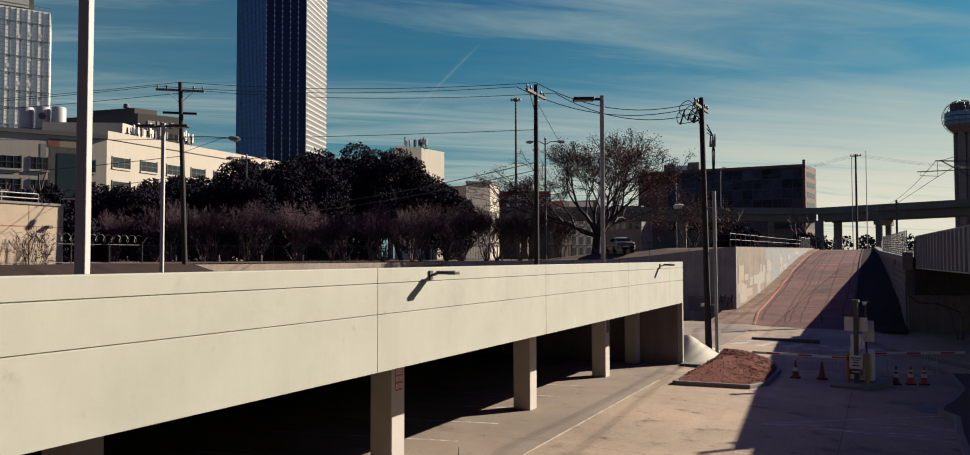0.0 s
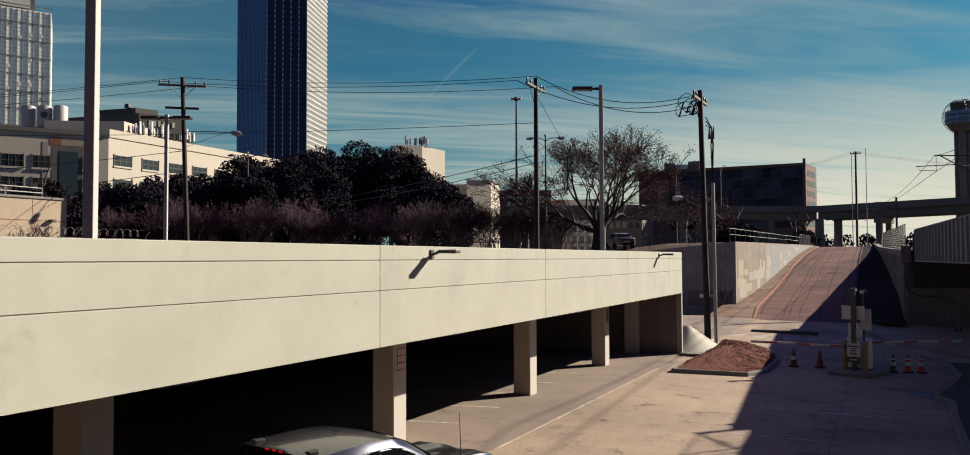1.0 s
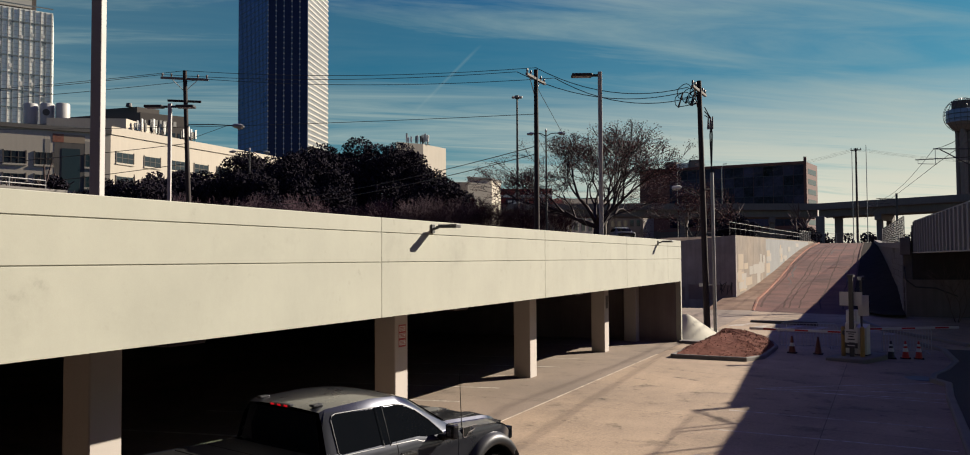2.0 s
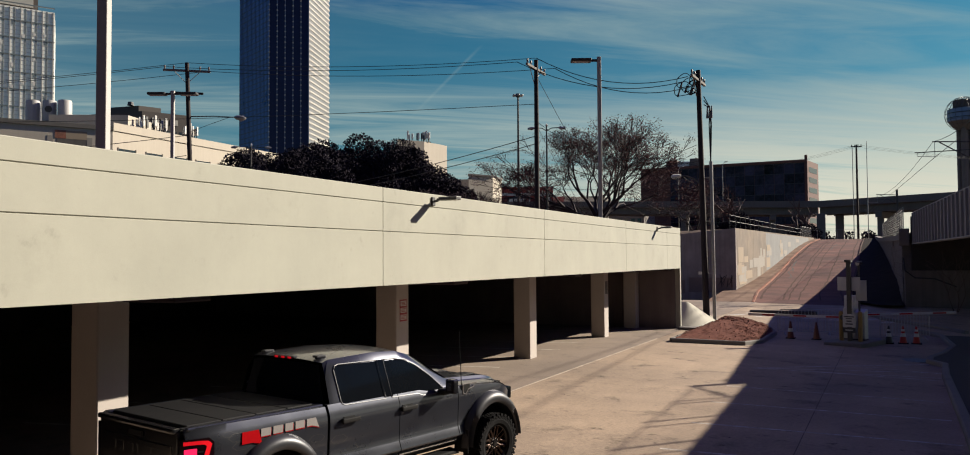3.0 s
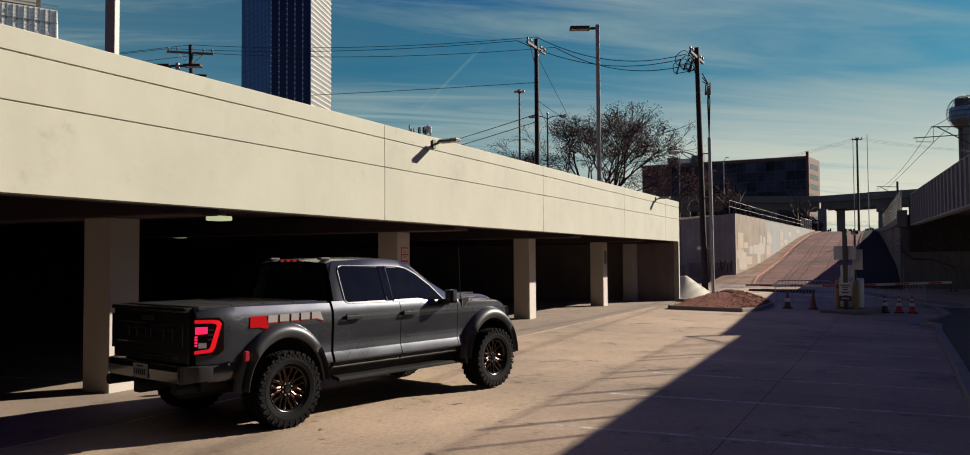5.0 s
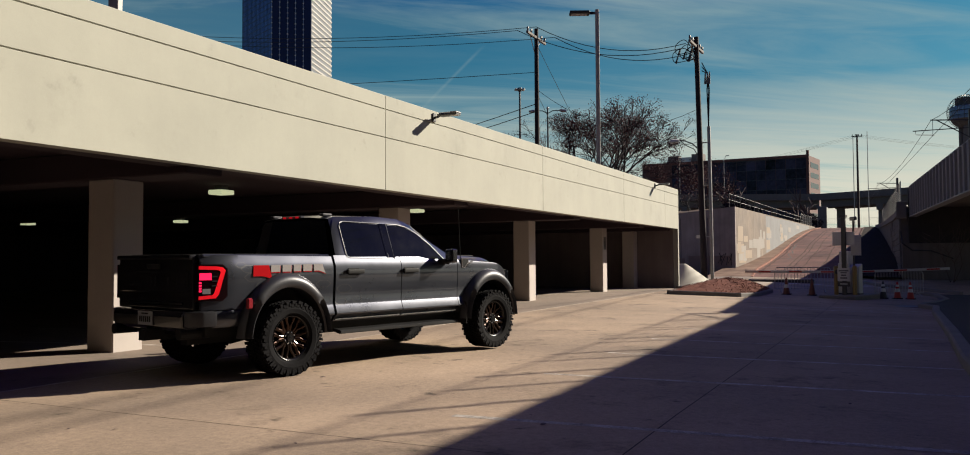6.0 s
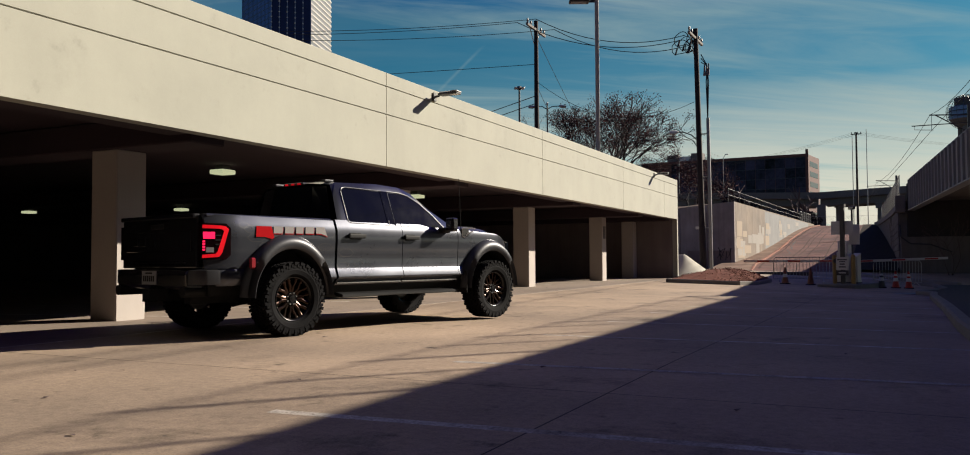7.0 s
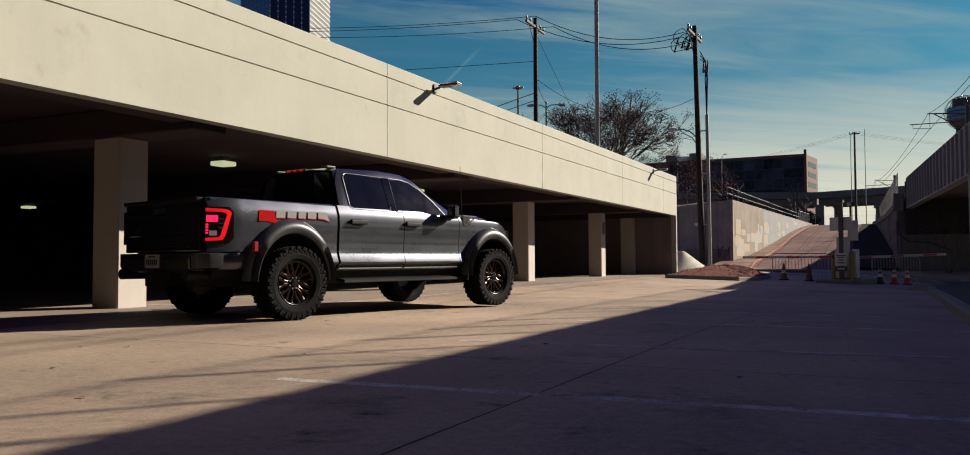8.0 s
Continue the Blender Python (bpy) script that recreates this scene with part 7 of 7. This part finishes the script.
part("post_cap", boxes((-0.12, 0.12, -0.10, 0.10, 3.05, 3.15)), "steel_dark", gp)
cp = thing("camera_post", "black post with a security camera and white plate", "camera post", GM @ pose(0.22, 0.1, 0))
part("shaft", tube(bmesh.new(), [(0, 0, 0), (0, 0, 2.95)], 0.04, 8), "steel_dark", cp)
part("camera", tube(bmesh.new(), [(-0.08, -0.1, 3.0), (0.1, 0.05, 3.03)], 0.075, 12), "steel_dark", cp)
part("dome", tube(bmesh.new(), [(0.0, -0.12, 2.93), (0.0, -0.12, 3.04)], [0.05, 0.08], 12), "white_paint", cp)
part("plate", boxes((-0.10, 0.30, -0.06, -0.045, 1.55, 2.35)), "white_paint", cp)


def barrier(x, y, z, turn, length, drop, label):
    m = pose(x, y, z, 0, drop, turn)
    b = thing("barrier_arm", label, "gate barrier", m, "gate barriers")
    part("pole", bevelled(boxes((0, length, -0.025, 0.025, -0.05, 0.05)), 0.008), "white_paint", b)
    n = int(length / 0.62)
    for k in range(n):
        if k % 2 == 0:
            part("red_band", boxes((0.15 + k * 0.62, 0.15 + k * 0.62 + 0.5, -0.029, 0.029, -0.032, 0.032)), "safety_red", b)
    part("pivot", tube(bmesh.new(), [(0.0, -0.08, 0), (0.0, 0.2, 0)], 0.10, 12), "steel_dark", b)
    part("counterweight", boxes((-0.3, 0.0, -0.03, 0.03, -0.07, 0.07)), "steel_dark", b)


barrier(6.66, 10.95, gz + 1.05, 172, 3.7, 0, "red and white striped barrier arm lowered across the lane")
barrier(7.30, 13.2, gz + 1.02, 12, 3.5, -2.0, "red and white striped barrier arm over the exit lane")


def barricade(x, y, turn, w):
    m = pose(x, y, ground_at(x, y), 0, 0, turn)
    b = thing("crowd_barrier", "grey steel crowd barrier standing behind the gate", "crowd barrier", m, "crowd barriers")
    part("frame", tube(bmesh.new(), [(0, 0, 0.16), (0, 0, 0.95), (0.08, 0, 1.08), (w - 0.08, 0, 1.08), (w, 0, 0.95), (w, 0, 0.16), (0, 0, 0.16)], 0.02, 6), "galv", b)
    km = mesh_of("bar", tube(bmesh.new(), [(0, 0, 0.16), (0, 0, 1.08)], 0.009, 5), "galv")
    n = int(w / 0.13)
    for k in range(1, n):
        share("bar", km, b, pose(w * k / n, 0, 0))
    for xx in (0.25, w - 0.25):
        part("foot", tube(bmesh.new(), [(xx, -0.3, 0.02), (xx, 0, 0.16), (xx, 0.3, 0.02)], 0.018, 5), "galv", b)


barricade(4.05, 12.7, 9, 2.25)
barricade(7.95, 13.5, 30, 2.1)


def cone(x, y, mat, bands, label, s=1.0):
    c = thing("traffic_cone", label, "traffic cone", pose(x, y, ground_at(x, y)) @ Matrix.Scale(s, 4), "traffic cones")
    part("base", bevelled(boxes((-0.19, 0.19, -0.19, 0.19, 0.0, 0.035)), 0.01), "rubber", c)
    part("body", tube(bmesh.new(), [(0, 0, 0.03), (0, 0, 0.10), (0, 0, 0.70)], [0.15, 0.13, 0.03], 16), mat, c, smooth=True)
    for z0, z1 in bands:
        r0, r1 = lerp(0.13, 0.03, (z0 - 0.1) / 0.6) + 0.003, lerp(0.13, 0.03, (z1 - 0.1) / 0.6) + 0.003
        part("reflective_band", tube(bmesh.new(), [(0, 0, z0), (0, 0, z1)], [r0, r1], 16), "white_paint", c, "white reflective band")


two = ((0.28, 0.42), (0.50, 0.58))
cone(4.64, 11.5, "cone_orange", two[:1], "shade-darkened orange traffic cone with one white band")
cone(5.6, 11.85, "cone_orange", (), "shade-darkened orange traffic cone without bands")
cone(8.25, 12.4, "steel_dark", two, "dirty dark traffic cone with white bands")
cone(8.77, 12.8, "safety_red", two, "red traffic cone with two white bands")
cone(9.25, 13.1, "safety_red", two, "red traffic cone with two white bands")

# wall lights on the parapet


def wall_light(y):
    w = thing("wall_light", "black finned flood light on a parapet bracket", "wall light", pose(0.0, y, 4.28) @ Matrix.Scale(0.72, 4), "parapet lights")
    part("mount_plate", bevelled(boxes((0.0, 0.05, -0.09, 0.09, -0.12, 0.12)), 0.01), "steel_dark", w)
    part("arm", tube(bmesh.new(), [(0.05, 0, 0.0), (0.16, 0, 0.02), (0.24, 0.0, 0.06)], 0.035, 8), "steel_dark", w)
    hd = part("lamp_head", bevelled(boxes((0.20, 0.82, -0.15, 0.15, 0.02, 0.075)), 0.015), "steel_dark", w, "flat black lamp head")
    for k in range(11):
        part("fin", boxes((0.26 + k * 0.034, 0.272 + k * 0.034, -0.13, 0.13, 0.075, 0.115)), "steel_dark", hd)
    part("lens", boxes((0.60, 0.80, -0.12, 0.12, 0.012, 0.019)), "white_paint", hd)
    part("driver_box", bevelled(boxes((0.62, 0.83, -0.15, 0.15, 0.076, 0.12)), 0.012), "galv", hd, "pale end housing")


wall_light(-9.95)
wall_light(8.25)

# signs on columns
for i, (y, mt) in enumerate(((-7.83, "sign_red"), (7.6, "steel_dark"))):
    s = thing("column_sign", "small red and white notice fixed to a column" if i == 0 else "small dark notice fixed to a column", "sign", pose(-1.838, y - 0.25, 1.95), "column signs")
    part("board", boxes((-0.004, 0.004, -0.15, 0.15, -0.25, 0.25)), mt, s)
    for k, (z0, z1) in enumerate(((0.10, 0.22), (-0.05, 0.06), (-0.21, -0.10))):
        part("panel", boxes((0.0045, 0.008, -0.125, 0.125, z0, z1)), "white_paint" if i == 0 else "kerb", s)
        for q in range(3):
            part("text_bar", boxes((0.0085, 0.010, -0.10, 0.10 - 0.03 * (q % 2), z0 + 0.02 + q * 0.03, z0 + 0.035 + q * 0.03)), mt, s)

# garage ceiling lamps
for x, y in ((-4.6, -11.2), (-15.5, -1.9), (-21.7, -3.7), (-4.5, -3.1), (-4.5, 5.0)):
    c = thing("ceiling_lamp", "small lit box lamp under the garage deck", "ceiling lamp", pose(x, y, 2.978), "garage lamps")
    part("canopy", bevelled(boxes((-0.11, 0.11, -0.11, 0.11, -0.10, 0.0)), 0.01), "steel_dark", c)
    part("lens", bevelled(boxes((-0.2, 0.2, -0.2, 0.2, -0.20, -0.102)), 0.02), "ceiling_lens", c, "glowing pale lens")

# railing on the ramp wall


def pipe_rail(pts, h, label, posts=2.2):
    f = thing("hand_rail", label, "railing", group="pipe railings")
    pts = [Vector(p) for p in pts]
    for k in (0.55, 1.0):
        part("rail", tube(bmesh.new(), [p + Vector((0, 0, h * k)) for p in pts], 0.02, 6), "steel_dark", f)
    for a, b in zip(pts, pts[1:]):
        n = max(1, int((b - a).length / posts))
        for k in range(n + 1):
            p = a.lerp(b, k / n)
            part("post", tube(bmesh.new(), [p, p + Vector((0, 0, h))], 0.024, 6), "steel_dark", f)


pipe_rail([(-3.0, 44.0, 5.45), (-2.65, 70, 5.65), (-2.2, 100, 5.90)], 1.1, "grey pipe railing along the top of the ramp wall", 2.4)
pipe_rail([(-3.0, 44.05, 5.45), (-9.5, 44.05, 4.80), (-13.2, 44.05, 4.46)], 1.05, "grey pipe railing along the return wall", 2.4)


def link_fence(a, b, z0, z1, h, label, gap=0.22):
    f = thing("chain_link_fence", label, "fence", group="chain link fences")
    a, b = Vector((*a, z0)), Vector((*b, z1))
    n = max(2, int((b - a).length / 2.8))
    for k in range(n + 1):
        p = a.lerp(b, k / n)
        part("post", tube(bmesh.new(), [p, p + Vector((0, 0, h))], 0.028, 6), "galv", f)
    part("top_rail", tube(bmesh.new(), [a + Vector((0, 0, h)), b + Vector((0, 0, h))], 0.014, 5), "galv", f)
    bm = bmesh.new()
    L = (b - a).length
    m = int(L / gap)
    hh = Vector((0, 0, h))
    for k in range(m):
        p, q = a.lerp(b, k / m), a.lerp(b, min(1, (k + h / gap) / m))
        tube(bm, [p, q + hh * (1 if (k + h / gap) <= m else (m - k) / (h / gap))], 0.006, 3, False)
        p, q = a.lerp(b, k / m), a.lerp(b, max(0, (k - h / gap) / m))
        tube(bm, [p, q + hh * (1 if (k - h / gap) >= 0 else k / (h / gap))], 0.006, 3, False)
    tagged(part("mesh", bm, "mesh_wire", f), kind="stuff")


link_fence((-2.25, 98), (-1.9, 112), 5.9, 6.05, 1.5, "chain link fence panel at the wall's end", 0.3)
link_fence((-4, 114.5), (7.4, 114.5), 5.72, 5.72, 1.6, "chain link fence beyond the ramp top", 0.4)

# split-face block wall beside the ramp
wb = thing("wall_block", "shaded split-face block retaining wall with a stepped coping", "retaining wall", kind="structure")


def block_top(y):
    return along(((36, 4.2), (60, 4.5), (90, 5.0), (114, 5.75)), y)


bm = bmesh.new()
rows = []
for k in range(20):
    y = lerp(36.0, 114, k / 19)
    x = along(WALL_R, y) + 0.05
    rows.append([(x, y, -0.8), (x, y, block_top(y)), (x + 0.5, y, block_top(y)), (x + 0.5, y, -0.8)])
v = quads(bm, rows)
bm.faces.new(v[0])
part("core", bm, "block_stone", wb)
stone = [mesh_of("block", bevelled(boxes((-0.07 - 0.015 * k, 0.0, 0.012, 0.888, 0.012, 0.438)), 0.025), "block_stone") for k in range(3)]
rnd = random.Random(3)
for r_ in range(13):
    for c in range(26):
        y = 36.0 + c * 0.9 + (0.45 if r_ % 2 else 0)
        z = -0.5 + r_ * 0.45
        if z + 0.44 > block_top(y) or z + 0.45 < ramp_z(y) - 0.2:
            continue
        x = along(WALL_R, y) + 0.05
        share("block", stone[rnd.randrange(3)], wb, pose(x, y, z, 0, 0, 1.2))
cop = bmesh.new()
rows = []
for k in range(20):
    y = lerp(35.9, 114, k / 19)
    x = along(WALL_R, y)
    z = block_top(y)
    rows.append([(x - 0.08, y, z + 0.002), (x - 0.08, y, z + 0.45), (x + 0.6, y, z + 0.45), (x + 0.6, y, z + 0.002)])
v = quads(cop, rows, True)
cop.faces.new(v[0])
part("coping", cop, "kerb", wb, "plain concrete coping beam")
link_fence((9.35, 36.5), (8.1, 88), block_top(36.5) + 0.45, block_top(88) + 0.45, 1.7, "chain link fence on the block wall", 0.35)
solid("end_post", bevelled(boxes((9.05, 9.65, 35.3, 36.1, 3.8, 4.92)), 0.03), "deck_concrete", "square concrete post at the bridge end", "post", kind="structure")
bm = prism(bmesh.new(), [(9.75, 36.1), (60, 36.1), (60, 114), (7.6, 114)], -0.8, 4.15)
for v in bm.verts:
    if v.co.z > 4 and v.co.y > 100:
        v.co.z = 5.6
solid("ground_rail_bank", bm, "dirt", "rail embankment behind the block wall", "embankment", kind="structure")

# scrub and cable by the abutment
rnd = random.Random(31)
segs, tips = [], []
for k in range(3):
    grow(rnd, segs, tips, Vector((0, 0, 0)), Vector((rnd.uniform(-0.4, 0.4), 0, 1)).normalized(), 1.5, 0.045, 3, 0.5, 0.02)
sb = thing("dead_sapling", "bare sapling growing by the bridge abutment", "sapling", pose(11.9, 32.0, -0.5))
o = new("stem_clump", limb_mesh("stem_clump", segs, "bark", 4))
o.parent = sb
solid("hanging_cable", tube(bmesh.new(), [(9.3, 36.0, 3.0), (9.35, 35.0, 2.2), (9.9, 34.9, 1.75), (11.0, 34.8, 1.7), (12.2, 34.8, 1.2)], 0.04, 6), "cable", "thick black cable sagging along the abutment", "cable")

# cover-up paint on the ramp wall, scrawl on the return wall
rnd = random.Random(12)
for k in range(34):
    y = RW_Y + 0.4 + rnd.random() ** 1.3 * 44
    w, h = rnd.uniform(0.8, 3.6), rnd.uniform(0.4, 1.3)
    z0 = ramp_z(y) + rnd.uniform(0.15, 1.7) * (1 if k % 3 else 1.3)
    x = RW_X + 0.0145 * (y - RW_Y)
    if z0 + h > wall_top(y) - 0.3:
        continue
    bm = bmesh.new()
    v = [bm.verts.new((RW_X + 0.0145 * (yy - RW_Y) + 0.003 + 0.0006 * k, yy, zz)) for yy, zz in ((y, z0), (y + w, z0 + 0.04), (y + w, z0 + h), (y, z0 + h - 0.03))]
    bm.faces.new(v)
    solid("paint_patch", bm, "paint_patch" if k % 3 else "paint_patch_warm", "rectangle of cover-up paint on the ramp wall", "paint patch", group="cover-up paint", kind="structure")
bm = bmesh.new()
v = [bm.verts.new(p) for p in ((RW_X + 0.0145 * 17 + 0.002, RW_Y + 17, 1.8), (RW_X + 0.0145 * 60 + 0.002, RW_Y + 60, 5.2), (RW_X + 0.0145 * 60 + 0.002, RW_Y + 60, 5.85), (RW_X + 0.0145 * 17 + 0.002, RW_Y + 17, 5.5))]
bm.faces.new(v)
solid("paint_patch", bm, material("grey-blue wash paint", (0.174, 0.174, 0.174), 0.9, var=0.18, scale=0.5, bump=0.1, streaks=0.15), "broad grey wash of paint on the ramp wall", "paint patch", group="cover-up paint", kind="structure")
for x0, x1, z0, z1 in ((-2.8, -6.3, 0.3, 1.5), (-6.6, -9.8, 0.2, 1.3)):
    solid("paint_patch", boxes((x1, x0, RW_Y - 0.005, RW_Y - 0.001, z0, z1)), material("faded pink wash", (0.192, 0.141, 0.126), 0.9, var=0.2, scale=0.8, bump=0.1), "faded pink wash on the return wall", "paint patch", group="cover-up paint", kind="structure")
for k in range(9):
    x = -3.9 + 0.13 * k
    solid("scrawl", tube(bmesh.new(), [(x, RW_Y - 0.008, 0.9 + 0.2 * math.sin(k * 2.1)), (x + 0.22 * math.cos(k), RW_Y - 0.008, 1.3 + 0.25 * math.sin(k)), (x + 0.1, RW_Y - 0.008, 1.55 + 0.2 * math.cos(k * 1.7))], 0.03, 4), "graffiti", "stroke of black spray paint", "spray paint", group="spray strokes", kind="structure")
for xx in (-4.7, -6.9, -9.3, -12.0):
    solid("pour_joint", boxes((xx - 0.02, xx + 0.02, RW_Y - 0.004, RW_Y + 0.01, -0.2, 4.6)), "crack", "vertical pour joint in the return wall", "joint", group="pour joints", kind="structure")
# cracks sealed along the ramp
rnd = random.Random(61)
for k in range(7):
    y, u = 40 + rnd.random() * 62, rnd.uniform(0.1, 0.9)
    pts = []
    for j in range(9):
        yy = y + j * rnd.uniform(0.6, 1.6) * (1 if k % 3 else 0.12)
        u = min(0.97, max(0.03, u + rnd.uniform(-0.03, 0.03) + (0 if k % 3 else 0.06)))
        pts.append((lerp(along(KERB_L, yy) + 0.2, along(KERB_R, yy) - 0.2, u), yy, ramp_z(yy) + 0.014))
    bm = bmesh.new()
    quads(bm, [[(x - 0.05 - (0 if k % 3 else -0.03), yy - (0 if k % 3 else 0.08), z), (x + 0.05, yy + (0 if k % 3 else 0.08), z)] for x, yy, z in pts])
    solid("tar_seam", bm, "crack", "dark sealed crack in the ramp paving", "crack", group="sealed cracks", kind="structure")

# posts and cables on the near edge of the rail bridge
EDGE_X = 12.33
for i in range(15):
    yy = 7.45 if i == 1 else 7.58 - 2.6 * max(0, i - 1)
    p = thing("edge_post", "short steel fence post on the rail bridge edge", "post", pose(EDGE_X + 0.0268 * (7.55 - yy), yy, 5.972), "bridge edge posts")
    part("shaft", boxes((-0.024, 0.024, -0.024, 0.024, 0.0, 0.99)), "steel_dark", p)
    part("foot_plate", boxes((-0.03, 0.1, -0.1, 0.1, 0.0, 0.02)), "steel_dark", p)
    if i == 1:
        part("brace", tube(bmesh.new(), [(0, 0, 0.92), (0, -2.5, 0.05)], 0.03, 6), "steel_dark", p)
link_fence((EDGE_X + 0.04, 7.4), (EDGE_X + 1.0, -29), 5.99, 5.99, 0.9, "low chain link fence on the rail bridge edge", 0.26)

# overhead line masts on the rail line


def catenary(ly, z0, label):
    m = BR_TURN @ pose(5.6, ly, z0)
    c = thing("catenary_mast", label, "catenary mast", m, "catenary masts")
    part("mast", bevelled(boxes((-0.14, 0.14, -0.14, 0.14, 0, 7.4)), 0.02), "steel_dark", c)
    part("cantilever", tube(bmesh.new(), [(0, 0, 6.6), (-2.75, 0, 6.75)], 0.05, 6), "steel_dark", c)
    part("cantilever", tube(bmesh.new(), [(0, 0, 5.2), (-2.3, 0, 6.70)], 0.045, 6), "steel_dark", c)
    part("steady_arm", tube(bmesh.new(), [(0, 0, 6.0), (-4.0, 0, 5.95)], 0.04, 6), "steel_dark", c)
    part("steady_arm", tube(bmesh.new(), [(-3.8, 0, 5.95), (-3.8, 0, 5.65), (-2.5, 0, 5.55)], 0.025, 6), "galv", c)
    part("dropper", tube(bmesh.new(), [(-2.6, 0, 6.75), (-2.6, 0, 5.5)], 0.02, 5), "galv", c)


for ly, z0 in ((12.8, 5.27), (76.0, 5.6)):
    catenary(ly, z0, "dark steel overhead line mast with a cantilever")


def rail_wire(z, lx, sag):
    pts = []
    for a, b in zip((-60, -22, 12.8, 76), (-22, 12.8, 76, 110)):
        for k in range(9):
            t = k / 8
            q = BR_TURN @ Vector((lx, lerp(a, b, t), z - sag * 4 * t * (1 - t)))
            pts.append(q)
    pts = [p for i, p in enumerate(pts) if i == 0 or (p - pts[i - 1]).length > 1e-4]
    solid("overhead_wire", tube(bmesh.new(), pts, 0.02, 5), "cable", "thin overhead wire above the rail line", "cable", group="overhead lines")


rail_wire(12.02, 2.9, 0.9)
rail_wire(10.8, 3.0, 0.05)

# lamp on the near utility pole
lm = thing("pole_lamp", "white cobra lamp on a curved arm from the timber pole", "street lamp", pose(0.28, 15.9, 6.62, 0, 0, 26) @ Matrix.Scale(0.74, 4))
part("arm", tube(bmesh.new(), [(0, 0, 0), (-0.45, 0, 0.42), (-0.95, 0, 0.60), (-1.35, 0, 0.62)], 0.04, 6), "steel_dark", lm)
part("arm_stay", tube(bmesh.new(), [(0, 0, -0.5), (-0.35, 0, 0.05), (-0.9, 0, 0.32), (-1.2, 0, 0.58)], 0.03, 6), "steel_dark", lm)
part("lamp_head", tube(bmesh.new(), [(-1.3, 0, 0.62), (-1.45, 0, 0.60), (-1.85, 0, 0.55), (-1.95, 0, 0.55)], [0.05, 0.13, 0.15, 0.06], 10), "white_paint", lm, smooth=True)
part("lens", tube(bmesh.new(), [(-1.66, 0, 0.50), (-1.66, 0, 0.40)], [0.13, 0.07], 10), "galv", lm)

# long lamp arm held out from the far timber pole by a stay
lm = thing("pole_lamp", "grey cobra lamp on a long arm from the far timber pole", "street lamp", pose(-29.28, 12.05, 11.75, 0, 0, 30))
part("arm", tube(bmesh.new(), [(0.1, 0, 0), (1.6, 0, 0.03), (2.85, 0, -0.02)], [0.035, 0.03, 0.028], 6), "steel_dark", lm)
part("arm_stay", tube(bmesh.new(), [(0.1, 0, -0.95), (1.4, 0, -0.45), (2.5, 0, -0.04)], 0.014, 5), "steel_dark", lm)
part("lamp_head", tube(bmesh.new(), [(2.8, 0, -0.02), (2.95, 0, -0.04), (3.35, 0, -0.09), (3.5, 0, -0.10)], [0.05, 0.14, 0.16, 0.05], 10), "galv", lm, smooth=True)
part("lens", tube(bmesh.new(), [(3.2, 0, -0.16), (3.2, 0, -0.27)], [0.12, 0.06], 10), "plate", lm)

# dry leaves and grit blown across the yard
rnd = random.Random(61)
leaf = bmesh.new()
quads(leaf, [[(-0.045, -0.012, 0.004), (-0.045, 0.012, 0.010)], [(0, -0.028, 0.012), (0, 0.028, 0.018)], [(0.05, -0.006, 0.005), (0.05, 0.006, 0.012)]])
leaf_me = mesh_of("dry_leaf", leaf, "bark")
for k in range(34):
    x, y = rnd.uniform(-1.5, 8.5), rnd.uniform(-22.5, -6) if k < 24 else rnd.uniform(-6, 8)
    o = new("dry_leaf", leaf_me)
    o.matrix_basis = pose(x, y, ground_at(x, y) + 0.001, 0, 0, rnd.uniform(0, 360)) @ Matrix.Scale(rnd.uniform(0.4, 0.8), 4)
    tagged(o, "small curled brown leaf lying on the paving", "leaf", "blown leaves")

# short bollards along the upper verge
for k in range(9):
    x, y = -50 + k * 3.1, 31.8 + k * 2.15
    b = thing("verge_post", "short pale timber post on the upper verge", "post", pose(x, y, 4.25), "verge posts")
    part("shaft", tube(bmesh.new(), [(0, 0, 0), (0, 0, 0.62), (0, 0, 0.66)], [0.09, 0.09, 0.06], 8), "kerb", b)

# unseen plain walls closing the place behind and beside the camera, blocking sky light
# near-black base keeps sunlit bounce off the yard
solid("wall_close_behind", boxes((-45, 24, -54, -50, -0.5, 44)), "soot", "unseen dark wall blocking sky light behind the yard", "building", kind="structure")
solid("wall_close_left", boxes((-66, -60, -54, 2, -0.5, 12)), "brick", "unseen brick wall blocking sky light beyond the garage", "building", kind="structure")
solid("wall_close_side", boxes((24, 30, -54, -8, -0.5, 40)), "deck_concrete", "unseen concrete wall blocking sky light beyond the rail bridge", "building", kind="structure")
